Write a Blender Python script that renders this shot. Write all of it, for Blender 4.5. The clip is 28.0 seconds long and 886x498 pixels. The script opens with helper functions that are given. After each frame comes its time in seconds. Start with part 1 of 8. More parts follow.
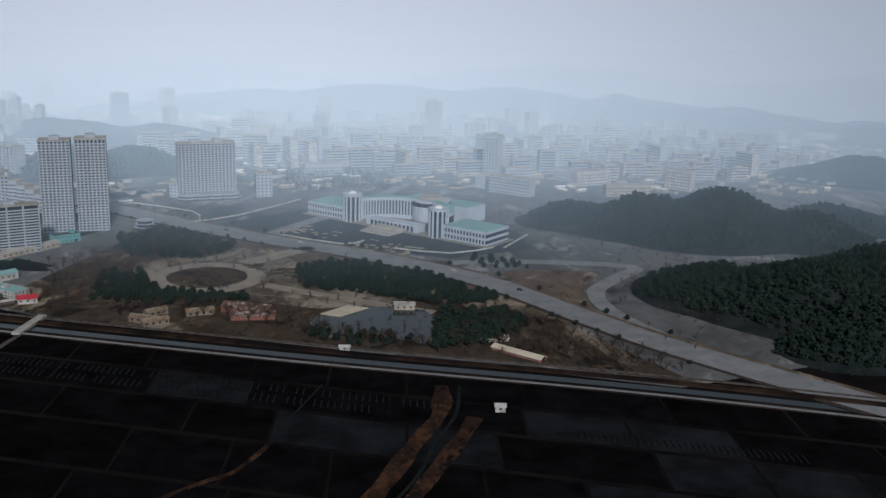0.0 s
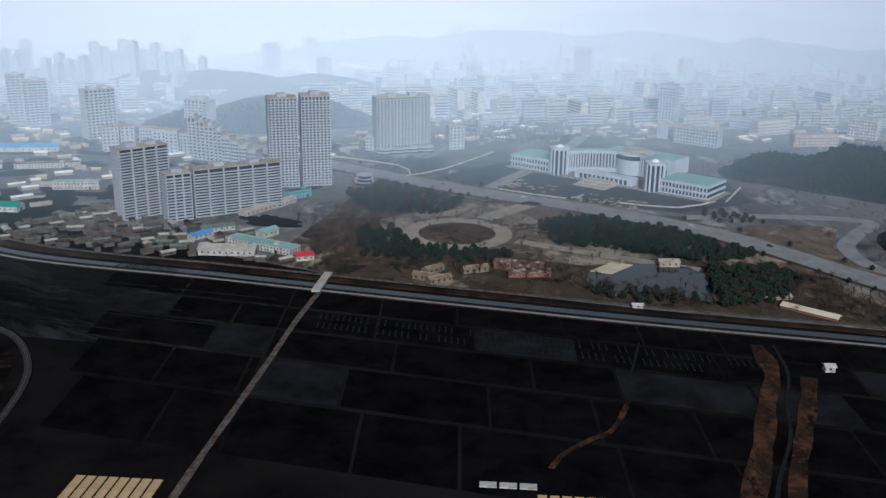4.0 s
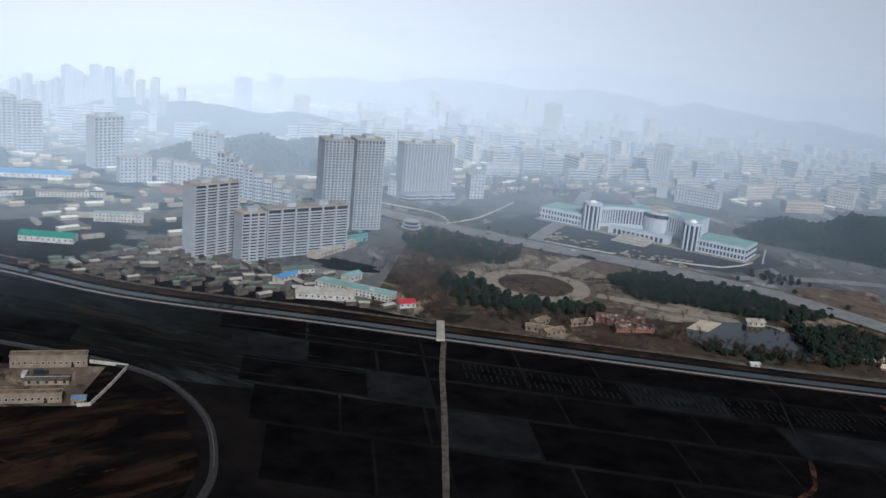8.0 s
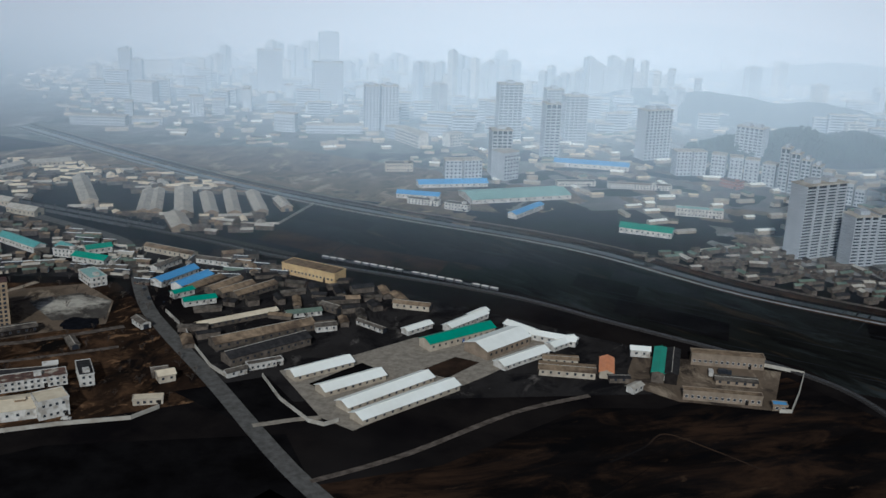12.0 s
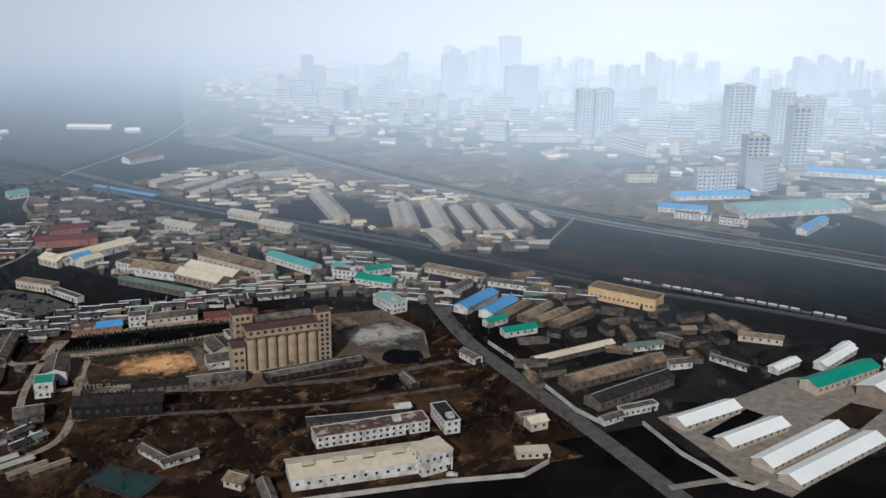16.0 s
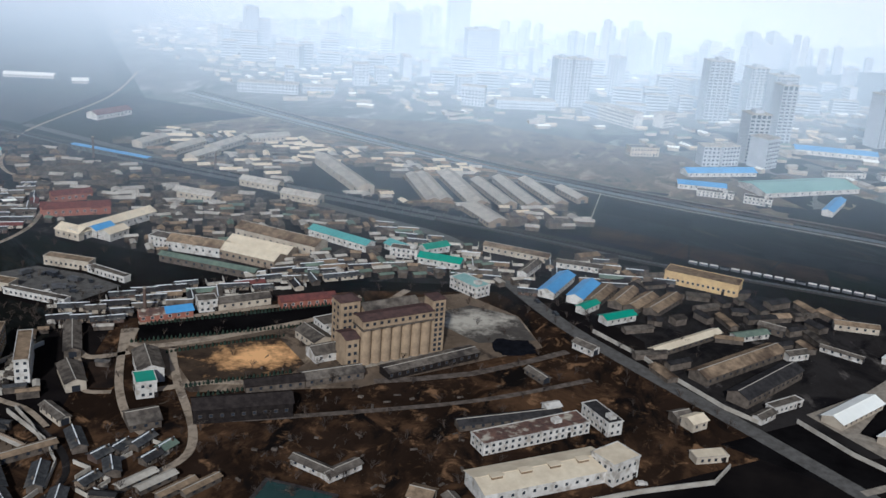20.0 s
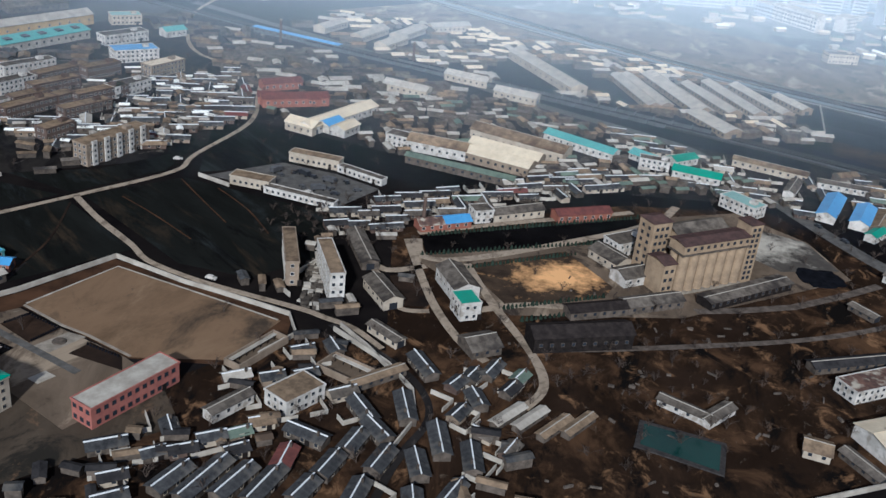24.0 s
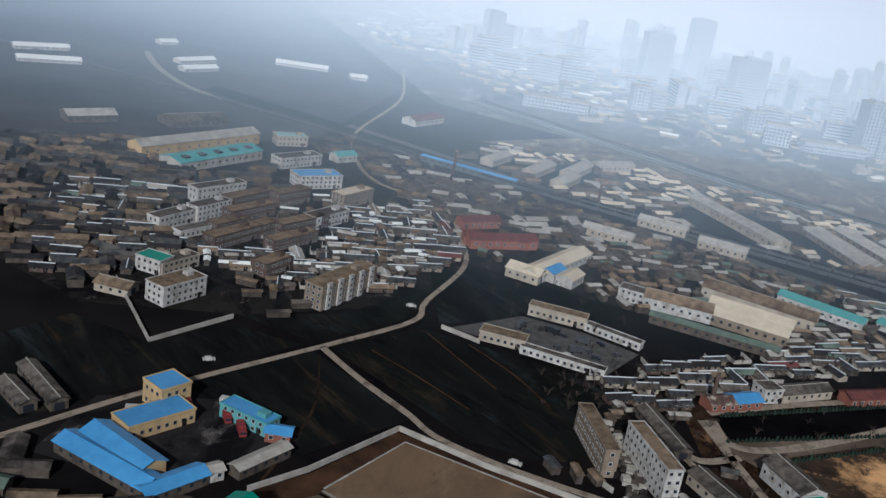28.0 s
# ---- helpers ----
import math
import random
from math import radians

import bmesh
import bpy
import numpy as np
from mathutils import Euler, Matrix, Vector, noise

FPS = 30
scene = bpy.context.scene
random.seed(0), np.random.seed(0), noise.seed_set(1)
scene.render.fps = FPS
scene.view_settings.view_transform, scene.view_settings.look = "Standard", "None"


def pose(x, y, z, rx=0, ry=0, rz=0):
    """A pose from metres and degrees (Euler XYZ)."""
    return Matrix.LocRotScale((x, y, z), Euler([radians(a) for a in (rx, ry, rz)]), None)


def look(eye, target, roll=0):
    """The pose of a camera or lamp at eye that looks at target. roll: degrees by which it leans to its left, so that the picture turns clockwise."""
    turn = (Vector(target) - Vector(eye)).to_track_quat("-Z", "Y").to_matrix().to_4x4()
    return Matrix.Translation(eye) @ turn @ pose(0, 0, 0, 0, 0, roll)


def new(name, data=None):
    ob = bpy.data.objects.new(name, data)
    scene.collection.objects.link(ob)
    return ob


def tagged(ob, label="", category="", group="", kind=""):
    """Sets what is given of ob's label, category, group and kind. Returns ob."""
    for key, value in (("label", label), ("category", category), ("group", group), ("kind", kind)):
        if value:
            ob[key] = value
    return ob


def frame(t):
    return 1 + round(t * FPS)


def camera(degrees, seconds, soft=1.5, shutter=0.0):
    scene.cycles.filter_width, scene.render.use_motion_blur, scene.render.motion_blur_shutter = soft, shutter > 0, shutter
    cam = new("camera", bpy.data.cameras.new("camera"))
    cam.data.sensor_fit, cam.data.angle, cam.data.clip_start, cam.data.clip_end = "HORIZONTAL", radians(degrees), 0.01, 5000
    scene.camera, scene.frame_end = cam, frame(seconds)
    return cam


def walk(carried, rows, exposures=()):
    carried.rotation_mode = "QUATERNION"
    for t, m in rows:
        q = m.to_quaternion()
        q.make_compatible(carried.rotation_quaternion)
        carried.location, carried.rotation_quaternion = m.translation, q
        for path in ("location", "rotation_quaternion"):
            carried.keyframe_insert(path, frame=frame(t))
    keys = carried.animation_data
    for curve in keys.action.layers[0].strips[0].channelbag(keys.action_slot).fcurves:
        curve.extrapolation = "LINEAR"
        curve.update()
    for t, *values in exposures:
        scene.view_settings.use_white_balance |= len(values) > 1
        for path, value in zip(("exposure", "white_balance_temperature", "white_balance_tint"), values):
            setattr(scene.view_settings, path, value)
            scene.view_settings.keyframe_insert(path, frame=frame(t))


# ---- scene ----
cam = camera(48.52, 28.0)
ROWS = [
    (0, (-16.16, 1.98, 169.52), (-16.069, 3.921, 169.045), 1.61),
    (0.5, (-31.26, -0.86, 172.15), (-31.134, 1.078, 171.659), 1.21),
    (1, (-46.77, -5.51, 175.28), (-46.646, -3.578, 174.768), 0.60),
    (1.5, (-62.40, -9.79, 178.07), (-62.285, -7.862, 177.539), 0.30),
    (2, (-78.51, -11.51, 179.92), (-78.409, -9.588, 179.383), 0.26),
    (2.5, (-93.43, -11.43, 180.76), (-93.352, -9.501, 180.217), 0.39),
    (3, (-107.82, -10.47, 181.13), (-107.774, -8.546, 180.579), 0.39),
    (3.5, (-122.49, -8.23, 180.76), (-122.488, -6.314, 180.196), 0.43),
    (4, (-137.60, -4.56, 179.90), (-137.625, -2.650, 179.306), 0.63),
    (4.5, (-153.65, -2.33, 179.39), (-153.714, -0.422, 178.779), 0.93),
    (5, (-170.44, -0.03, 178.89), (-170.513, 1.891, 178.298), 1.28),
    (5.5, (-188.99, 1.15, 178.68), (-189.042, 3.082, 178.153), 1.81),
    (6, (-208.33, 1.41, 178.63), (-208.337, 3.367, 178.167), 2.48),
    (6.5, (-227.50, 1.01, 178.60), (-227.433, 2.965, 178.162), 3.24),
    (7, (-246.57, -0.00, 178.36), (-246.402, 1.944, 177.927), 4.18),
    (7.5, (-265.02, -0.31, 178.48), (-264.784, 1.617, 178.015), 4.84),
    (8, (-280.92, -0.49, 179.22), (-280.665, 1.433, 178.720), 5.28),
    (8.5, (-297.53, -5.64, 180.65), (-297.278, -3.737, 180.104), 5.79),
    (9, (-313.69, -11.19, 181.72), (-313.462, -9.286, 181.136), 6.19),
    (9.5, (-329.16, -12.87, 181.85), (-329.007, -10.971, 181.242), 6.01),
    (10, (-345.17, -11.49, 181.77), (-345.138, -9.597, 181.140), 5.54),
    (10.5, (-360.86, -10.67, 182.15), (-360.979, -8.780, 181.503), 4.70),
    (11, (-376.94, -8.70, 182.03), (-377.212, -6.826, 181.391), 3.66),
    (11.5, (-392.94, -8.31, 181.39), (-393.364, -6.452, 180.786), 2.70),
    (12, (-409.17, -7.94, 180.83), (-409.702, -6.102, 180.246), 2.07),
    (12.5, (-424.79, -9.09, 180.42), (-425.363, -7.259, 179.867), 1.73),
    (13, (-440.61, -8.46, 179.68), (-441.210, -6.628, 179.135), 1.60),
    (13.5, (-456.79, -8.04, 179.08), (-457.410, -6.213, 178.546), 1.50),
    (14, (-472.94, -6.47, 177.90), (-473.589, -4.652, 177.370), 1.33),
    (14.5, (-489.22, -3.37, 175.99), (-489.893, -1.571, 175.449), 1.09),
    (15, (-505.35, 0.41, 173.77), (-506.048, 2.194, 173.211), 0.84),
    (15.5, (-521.07, 4.03, 171.65), (-521.776, 5.808, 171.087), 0.67),
    (16, (-536.98, 7.31, 169.52), (-537.695, 9.091, 168.944), 0.49),
    (16.5, (-551.91, 10.55, 167.81), (-552.622, 12.329, 167.237), 0.44),
    (17, (-566.81, 13.29, 166.02), (-567.510, 15.074, 165.442), 0.58),
    (17.5, (-581.18, 14.25, 165.10), (-581.848, 16.040, 164.509), 0.96),
    (18, (-594.71, 13.78, 164.91), (-595.347, 15.586, 164.318), 1.52),
    (18.5, (-607.83, 11.10, 165.81), (-608.416, 12.917, 165.200), 2.18),
    (19, (-621.95, 7.07, 166.85), (-622.474, 8.899, 166.232), 2.93),
    (19.5, (-635.78, 3.98, 167.83), (-636.254, 5.812, 167.196), 3.62),
    (20, (-648.43, 3.22, 167.93), (-648.862, 5.064, 167.280), 4.17),
    (20.5, (-661.51, 1.95, 168.20), (-661.935, 3.785, 167.536), 4.40),
    (21, (-675.70, 1.51, 167.79), (-676.135, 3.335, 167.099), 4.74),
    (21.5, (-689.70, 3.63, 165.98), (-690.140, 5.438, 165.234), 5.02),
    (22, (-703.70, 5.23, 163.70), (-704.143, 7.002, 162.889), 5.33),
    (22.5, (-717.15, 6.09, 161.81), (-717.589, 7.837, 160.946), 5.71),
    (23, (-730.42, 6.74, 160.03), (-730.866, 8.468, 159.130), 5.99),
    (23.5, (-743.13, 6.67, 158.64), (-743.582, 8.401, 157.757), 6.19),
    (24, (-755.78, 6.55, 157.37), (-756.234, 8.294, 156.508), 6.37),
    (24.5, (-768.87, 7.05, 155.90), (-769.321, 8.808, 155.063), 6.61),
    (25, (-782.64, 8.07, 154.31), (-783.083, 9.835, 153.481), 6.93),
    (25.5, (-795.82, 9.12, 152.58), (-796.264, 10.894, 151.763), 7.19),
    (26, (-808.85, 10.52, 150.74), (-809.298, 12.296, 149.948), 7.44),
    (26.5, (-821.28, 12.46, 148.76), (-821.740, 14.252, 148.005), 7.63),
    (27, (-834.07, 14.56, 146.43), (-834.551, 16.369, 145.725), 8.12),
    (27.5, (-848.12, 18.43, 145.14), (-848.625, 20.251, 144.484), 8.57),
    (28, (-862.42, 21.14, 143.91), (-862.938, 22.957, 143.263), 9.31),
]
EXPOSURES = [(0, -0.96, 4650, 12), (1, -0.36, 4650, 12), (2, -0.41, 4650, 12), (3, -0.46, 4600, 12), (4.5, -0.71, 4550, 12), (6.5, -1.16, 4600, 12), (7, -1.21, 4600, 12), (8, -0.51, 4650, 12), (9, -0.36, 4650, 11), (10, -0.60, 4600, 8),
             (11, -0.46, 4600, 8), (12, -0.82, 4600, 8), (13, -0.86, 4650, 8), (16, -0.46, 4750, 12), (20, -0.36, 4650, 12), (22, -0.41, 4550, 12), (25, 0.05, 4550, 12), (26, 0.03, 4550, 12), (27, 0.00, 4600, 12), (28, -0.68, 4600, 12)]
walk(cam, [(t, look(eye, target, roll)) for t, eye, target, roll in ROWS], EXPOSURES)

# ---- sky, haze and sun ----
SUN_AZ, SUN_EL = 172.0, 31.0     # degrees: compass bearing from +y towards +x, and height
world = bpy.data.worlds.new("hazy_sky")
scene.world = world
world.use_nodes = True
wn, wl = world.node_tree.nodes, world.node_tree.links
wn.clear()
w_out = wn.new("ShaderNodeOutputWorld")
w_bg = wn.new("ShaderNodeBackground")
w_sky = wn.new("ShaderNodeTexSky")
w_sky.sky_type = "NISHITA"
w_sky.sun_disc = False
w_sky.sun_elevation = radians(SUN_EL)
w_sky.sun_rotation = radians(SUN_AZ)
w_sky.air_density, w_sky.dust_density, w_sky.ozone_density = 1.0, 1.0, 1.5
w_bg.inputs["Strength"].default_value = 0.07
wl.new(w_sky.outputs[0], w_bg.inputs["Color"])
wl.new(w_bg.outputs[0], w_out.inputs["Surface"])
# smog that hangs over the city: clear over the near fields, thick beyond them, thinning with height
w_geo = wn.new("ShaderNodeNewGeometry")
w_sep = wn.new("ShaderNodeSeparateXYZ")
wl.new(w_geo.outputs["Position"], w_sep.inputs[0])
w_far = wn.new("ShaderNodeMapRange")
w_far.inputs["From Min"].default_value, w_far.inputs["From Max"].default_value = 480.0, 1280.0
w_far.inputs["To Min"].default_value, w_far.inputs["To Max"].default_value = 0.0, 0.0034
w_lean = wn.new("ShaderNodeMath")
w_lean.operation = "MULTIPLY_ADD"
w_lean.inputs[1].default_value = 0.15
w_mid = wn.new("ShaderNodeMath")
w_mid.operation = "ADD"
w_mid.inputs[1].default_value = 250.0
wl.new(w_sep.outputs["X"], w_mid.inputs[0])
w_abs = wn.new("ShaderNodeMath")
w_abs.operation = "ABSOLUTE"
wl.new(w_mid.outputs[0], w_abs.inputs[0])
wl.new(w_abs.outputs[0], w_lean.inputs[0])
w_side = wn.new("ShaderNodeMath")
w_side.operation = "MULTIPLY_ADD"
w_side.inputs[1].default_value = -0.13
wl.new(w_sep.outputs["X"], w_side.inputs[0])
wl.new(w_sep.outputs["Y"], w_side.inputs[2])
wl.new(w_side.outputs[0], w_lean.inputs[2])
w_off = wn.new("ShaderNodeMath")
w_off.operation = "SUBTRACT"
w_off.inputs[1].default_value = 37.0
wl.new(w_lean.outputs[0], w_off.inputs[0])
wl.new(w_off.outputs[0], w_far.inputs["Value"])
w_vol = wn.new("ShaderNodeVolumeScatter")
w_vol.inputs["Color"].default_value = (0.82, 0.94, 1.0, 1)
w_vol.inputs["Anisotropy"].default_value = -0.5
wl.new(w_far.outputs[0], w_vol.inputs["Density"])
wl.new(w_vol.outputs[0], w_out.inputs["Volume"])
world.cycles.volume_step_size = 250.0
scene.cycles.volume_max_steps = 8

sun = new("sun", bpy.data.lights.new("sun", "SUN"))
sun.data.energy, sun.data.angle, sun.data.color = 4.6, radians(3.0), (1.0, 0.86, 0.64)
_az, _el = radians(SUN_AZ), radians(SUN_EL)
sun.matrix_world = look((0, 0, 0), (-math.sin(_az) * math.cos(_el), -math.cos(_az) * math.cos(_el), -math.sin(_el)))

# ---- materials ----
def mat(name, colour, colour2=None, scale=0.2, rough=0.9, metal=0.0, bump=0.0, vary=0.0, detail=6.0, scale2=None, colour3=None):
    """A surface of two or three base colours mixed by noise at real size, with grain, bump and a change from piece to piece."""
    m = bpy.data.materials.new(name)
    m.use_nodes = True
    n, l = m.node_tree.nodes, m.node_tree.links
    b = n["Principled BSDF"]
    b.inputs["Roughness"].default_value, b.inputs["Metallic"].default_value = rough, metal
    b.inputs["Specular IOR Level"].default_value = 0.0 if rough >= 0.9 else 0.3
    c2 = colour2 or tuple(v * 0.75 for v in colour)
    geo = n.new("ShaderNodeTexCoord")
    noi = n.new("ShaderNodeTexNoise")
    noi.inputs["Scale"].default_value, noi.inputs["Detail"].default_value = scale, detail
    noi.inputs["Roughness"].default_value = 0.65
    l.new(geo.outputs["Object"], noi.inputs["Vector"])
    ramp = n.new("ShaderNodeValToRGB")
    e = ramp.color_ramp.elements
    e[0].position, e[0].color = 0.36, (*c2, 1)
    e[1].position, e[1].color = 0.64, (*colour, 1)
    l.new(noi.outputs["Fac"], ramp.inputs["Fac"])
    out = ramp.outputs["Color"]
    if colour3:
        no3 = n.new("ShaderNodeTexNoise")
        no3.inputs["Scale"].default_value, no3.inputs["Detail"].default_value = scale2 or scale * 0.2, 4.0
        l.new(geo.outputs["Object"], no3.inputs["Vector"])
        ra3 = n.new("ShaderNodeValToRGB")
        ra3.color_ramp.elements[0].position, ra3.color_ramp.elements[1].position = 0.5, 0.66
        l.new(no3.outputs["Fac"], ra3.inputs["Fac"])
        mx3 = n.new("ShaderNodeMix")
        mx3.data_type = "RGBA"
        l.new(ra3.outputs["Color"], mx3.inputs["Factor"])
        l.new(out, mx3.inputs["A"])
        mx3.inputs["B"].default_value = (*colour3, 1)
        out = mx3.outputs["Result"]
    if vary:
        info = n.new("ShaderNodeObjectInfo")
        geo2 = n.new("ShaderNodeNewGeometry")
        add = n.new("ShaderNodeMath")
        add.operation = "ADD"
        l.new(info.outputs["Random"], add.inputs[0])
        l.new(geo2.outputs["Random Per Island"], add.inputs[1])
        mr = n.new("ShaderNodeMapRange")
        mr.inputs["From Max"].default_value = 2.0
        mr.inputs["To Min"].default_value, mr.inputs["To Max"].default_value = 1 - vary, 1 + vary
        l.new(add.outputs[0], mr.inputs["Value"])
        hsv = n.new("ShaderNodeHueSaturation")
        l.new(mr.outputs[0], hsv.inputs["Value"])
        l.new(out, hsv.inputs["Color"])
        out = hsv.outputs["Color"]
    l.new(out, b.inputs["Base Color"])
    if bump:
        bn = n.new("ShaderNodeBump")
        bn.inputs["Strength"].default_value, bn.inputs["Distance"].default_value = 0.6, bump
        l.new(noi.outputs["Fac"], bn.inputs["Height"])
        l.new(bn.outputs[0], b.inputs["Normal"])
    return m


def earth_mat(name, layers, bump=0.3, turn=None, stretch=0.3):
    """Ground of several soils that run into one another: a base colour, then (colour, noise scale, from, to) laid over it."""
    m = bpy.data.materials.new(name)
    m.use_nodes = True
    n, l = m.node_tree.nodes, m.node_tree.links
    b = n["Principled BSDF"]
    b.inputs["Roughness"].default_value, b.inputs["Specular IOR Level"].default_value = 0.95, 0.0
    geo = n.new("ShaderNodeTexCoord")
    out = None
    for k, (colour, scale, lo, hi) in enumerate(layers):
        noi = n.new("ShaderNodeTexNoise")
        noi.inputs["Scale"].default_value, noi.inputs["Detail"].default_value, noi.inputs["Roughness"].default_value = scale, 9.0, 0.68
        noi.inputs["Distortion"].default_value = 0.6
        mp = n.new("ShaderNodeMapping")
        mp.inputs["Location"].default_value = (37.0 * k, 11.0 * k, 5.0 * k)
        mp.inputs["Rotation"].default_value = (0, 0, 0.5 * k)
        mp.inputs["Scale"].default_value = (1.0, 0.55 + 0.3 * (k % 2), 1.0)
        if turn is not None:
            mp.vector_type = "TEXTURE"
            mp.inputs["Rotation"].default_value = (0, 0, radians(turn))
            mp.inputs["Scale"].default_value = (1.0 / stretch, 1.0, 1.0)
        l.new(geo.outputs["Object"], mp.inputs["Vector"])
        l.new(mp.outputs[0], noi.inputs["Vector"])
        mr = n.new("ShaderNodeMapRange")
        mr.interpolation_type = "SMOOTHSTEP"
        mr.inputs["From Min"].default_value, mr.inputs["From Max"].default_value = lo, hi
        l.new(noi.outputs["Fac"], mr.inputs["Value"])
        mx = n.new("ShaderNodeMix")
        mx.data_type = "RGBA"
        l.new(mr.outputs[0], mx.inputs["Factor"])
        if out is None:
            mx.inputs["A"].default_value = (*(v * 0.5 for v in colour), 1)
        else:
            l.new(out, mx.inputs["A"])
        mx.inputs["B"].default_value = (*colour, 1)
        out = mx.outputs["Result"]
    l.new(out, b.inputs["Base Color"])
    bn = n.new("ShaderNodeBump")
    bn.inputs["Strength"].default_value, bn.inputs["Distance"].default_value = 0.7, bump
    l.new(noi.outputs["Fac"], bn.inputs["Height"])
    l.new(bn.outputs[0], b.inputs["Normal"])
    return m


M = {}
M["waste"] = earth_mat("waste_ground", (((0.030, 0.018, 0.011), 0.03, 0.3, 0.7), ((0.085, 0.046, 0.022), 0.045, 0.46, 0.66), ((0.008, 0.0065, 0.0055), 0.06, 0.50, 0.62), ((0.21, 0.115, 0.052), 0.12, 0.55, 0.70), ((0.14, 0.105, 0.07), 0.3, 0.62, 0.74)))
M["works_soil"] = earth_mat("cindery_soil", (((0.036, 0.031, 0.027), 0.03, 0.3, 0.7), ((0.010, 0.009, 0.009), 0.05, 0.46, 0.62), ((0.15, 0.125, 0.10), 0.08, 0.57, 0.72), ((0.22, 0.19, 0.155), 0.3, 0.65, 0.76)))
M["village_soil"] = earth_mat("village_soil", (((0.032, 0.027, 0.022), 0.04, 0.3, 0.7), ((0.009, 0.008, 0.008), 0.07, 0.46, 0.60), ((0.17, 0.14, 0.105), 0.12, 0.58, 0.72)))
M["slope_soil"] = earth_mat("rust_slope_soil", (((0.010, 0.008, 0.007), 0.05, 0.3, 0.7), ((0.040, 0.022, 0.012), 0.045, 0.46, 0.66), ((0.005, 0.0045, 0.0045), 0.08, 0.50, 0.64), ((0.060, 0.036, 0.020), 0.2, 0.60, 0.76)), turn=35, stretch=0.35)
M["park_sand"] = earth_mat("park_sand", (((0.24, 0.19, 0.125), 0.05, 0.3, 0.7), ((0.10, 0.075, 0.05), 0.06, 0.50, 0.60), ((0.34, 0.275, 0.185), 0.04, 0.52, 0.64), ((0.05, 0.042, 0.03), 0.11, 0.58, 0.68)))
M["park_soil"] = earth_mat("park_soil", (((0.10, 0.074, 0.048), 0.04, 0.3, 0.7), ((0.028, 0.024, 0.018), 0.05, 0.52, 0.62), ((0.33, 0.255, 0.16), 0.03, 0.54, 0.68), ((0.16, 0.095, 0.05), 0.09, 0.58, 0.70)))
M["town_soil"] = earth_mat("town_soil", (((0.19, 0.175, 0.15), 0.02, 0.3, 0.7), ((0.055, 0.055, 0.048), 0.012, 0.52, 0.64), ((0.34, 0.31, 0.265), 0.03, 0.54, 0.68), ((0.09, 0.083, 0.072), 0.06, 0.56, 0.68)))
M["slate_roof"] = mat("dark_slate_tiles", (0.072, 0.068, 0.062), (0.03, 0.029, 0.028), 0.5, bump=0.05, vary=0.35, colour3=(0.11, 0.095, 0.075), scale2=0.15, detail=9.0)
M["lime"] = mat("limewashed_ridge", (0.82, 0.79, 0.72), (0.66, 0.63, 0.56), 0.6)
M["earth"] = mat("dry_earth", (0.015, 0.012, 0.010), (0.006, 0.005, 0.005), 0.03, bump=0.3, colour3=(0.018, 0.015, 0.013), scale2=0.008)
M["city_ground"] = mat("city_ground", (0.105, 0.10, 0.092), (0.05, 0.048, 0.045), 0.04, bump=0.2, colour3=(0.035, 0.035, 0.03), scale2=0.01)
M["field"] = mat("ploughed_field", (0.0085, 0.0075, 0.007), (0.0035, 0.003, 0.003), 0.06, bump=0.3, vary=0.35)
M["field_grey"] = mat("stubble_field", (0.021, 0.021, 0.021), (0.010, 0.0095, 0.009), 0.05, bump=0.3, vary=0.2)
M["plain"] = mat("grey_winter_plain", (0.075, 0.068, 0.062), (0.042, 0.038, 0.036), 0.02, bump=0.3, colour3=(0.032, 0.03, 0.03), scale2=0.006)
M["rust_track"] = earth_mat("rusty_clay_track", (((0.045, 0.026, 0.016), 0.05, 0.3, 0.7), ((0.088, 0.042, 0.020), 0.09, 0.46, 0.62), ((0.012, 0.010, 0.009), 0.14, 0.50, 0.62), ((0.12, 0.06, 0.03), 0.4, 0.56, 0.70)))
M["field_brown"] = mat("brown_field", (0.085, 0.044, 0.022), (0.028, 0.017, 0.011), 0.08, bump=0.3, vary=0.2, detail=9.0)
M["asphalt"] = mat("asphalt", (0.135, 0.122, 0.102), (0.08, 0.071, 0.059), 0.3, bump=0.05, detail=9.0)
M["avenue"] = mat("pale_worn_asphalt", (0.29, 0.268, 0.235), (0.21, 0.195, 0.17), 0.08, bump=0.05)
M["forecourt"] = mat("dark_forecourt_asphalt", (0.07, 0.07, 0.068), (0.05, 0.05, 0.05), 0.1)
M["dirt_road"] = mat("dirt_road", (0.15, 0.118, 0.088), (0.06, 0.046, 0.034), 0.3, bump=0.1)
M["concrete"] = mat("concrete", (0.33, 0.275, 0.20), (0.20, 0.165, 0.12), 0.3, bump=0.05, detail=9.0)
M["white"] = mat("white_render", (0.63, 0.57, 0.475), (0.42, 0.375, 0.305), 0.2, bump=0.02, vary=0.12, detail=9.0, colour3=(0.31, 0.265, 0.205), scale2=0.35)
M["cream"] = mat("cream_render", (0.46, 0.38, 0.27), (0.31, 0.25, 0.175), 0.2, bump=0.02, vary=0.15, detail=9.0)
M["block"] = mat("pale_concrete_panel", (0.46, 0.455, 0.44), (0.35, 0.345, 0.335), 0.12, vary=0.10)
M["dark"] = mat("dark_opening", (0.03, 0.032, 0.036), (0.02, 0.02, 0.022), 0.5, rough=0.35)
M["water"] = mat("pond_water", (0.020, 0.028, 0.028), (0.012, 0.018, 0.02), 0.05, rough=0.12)
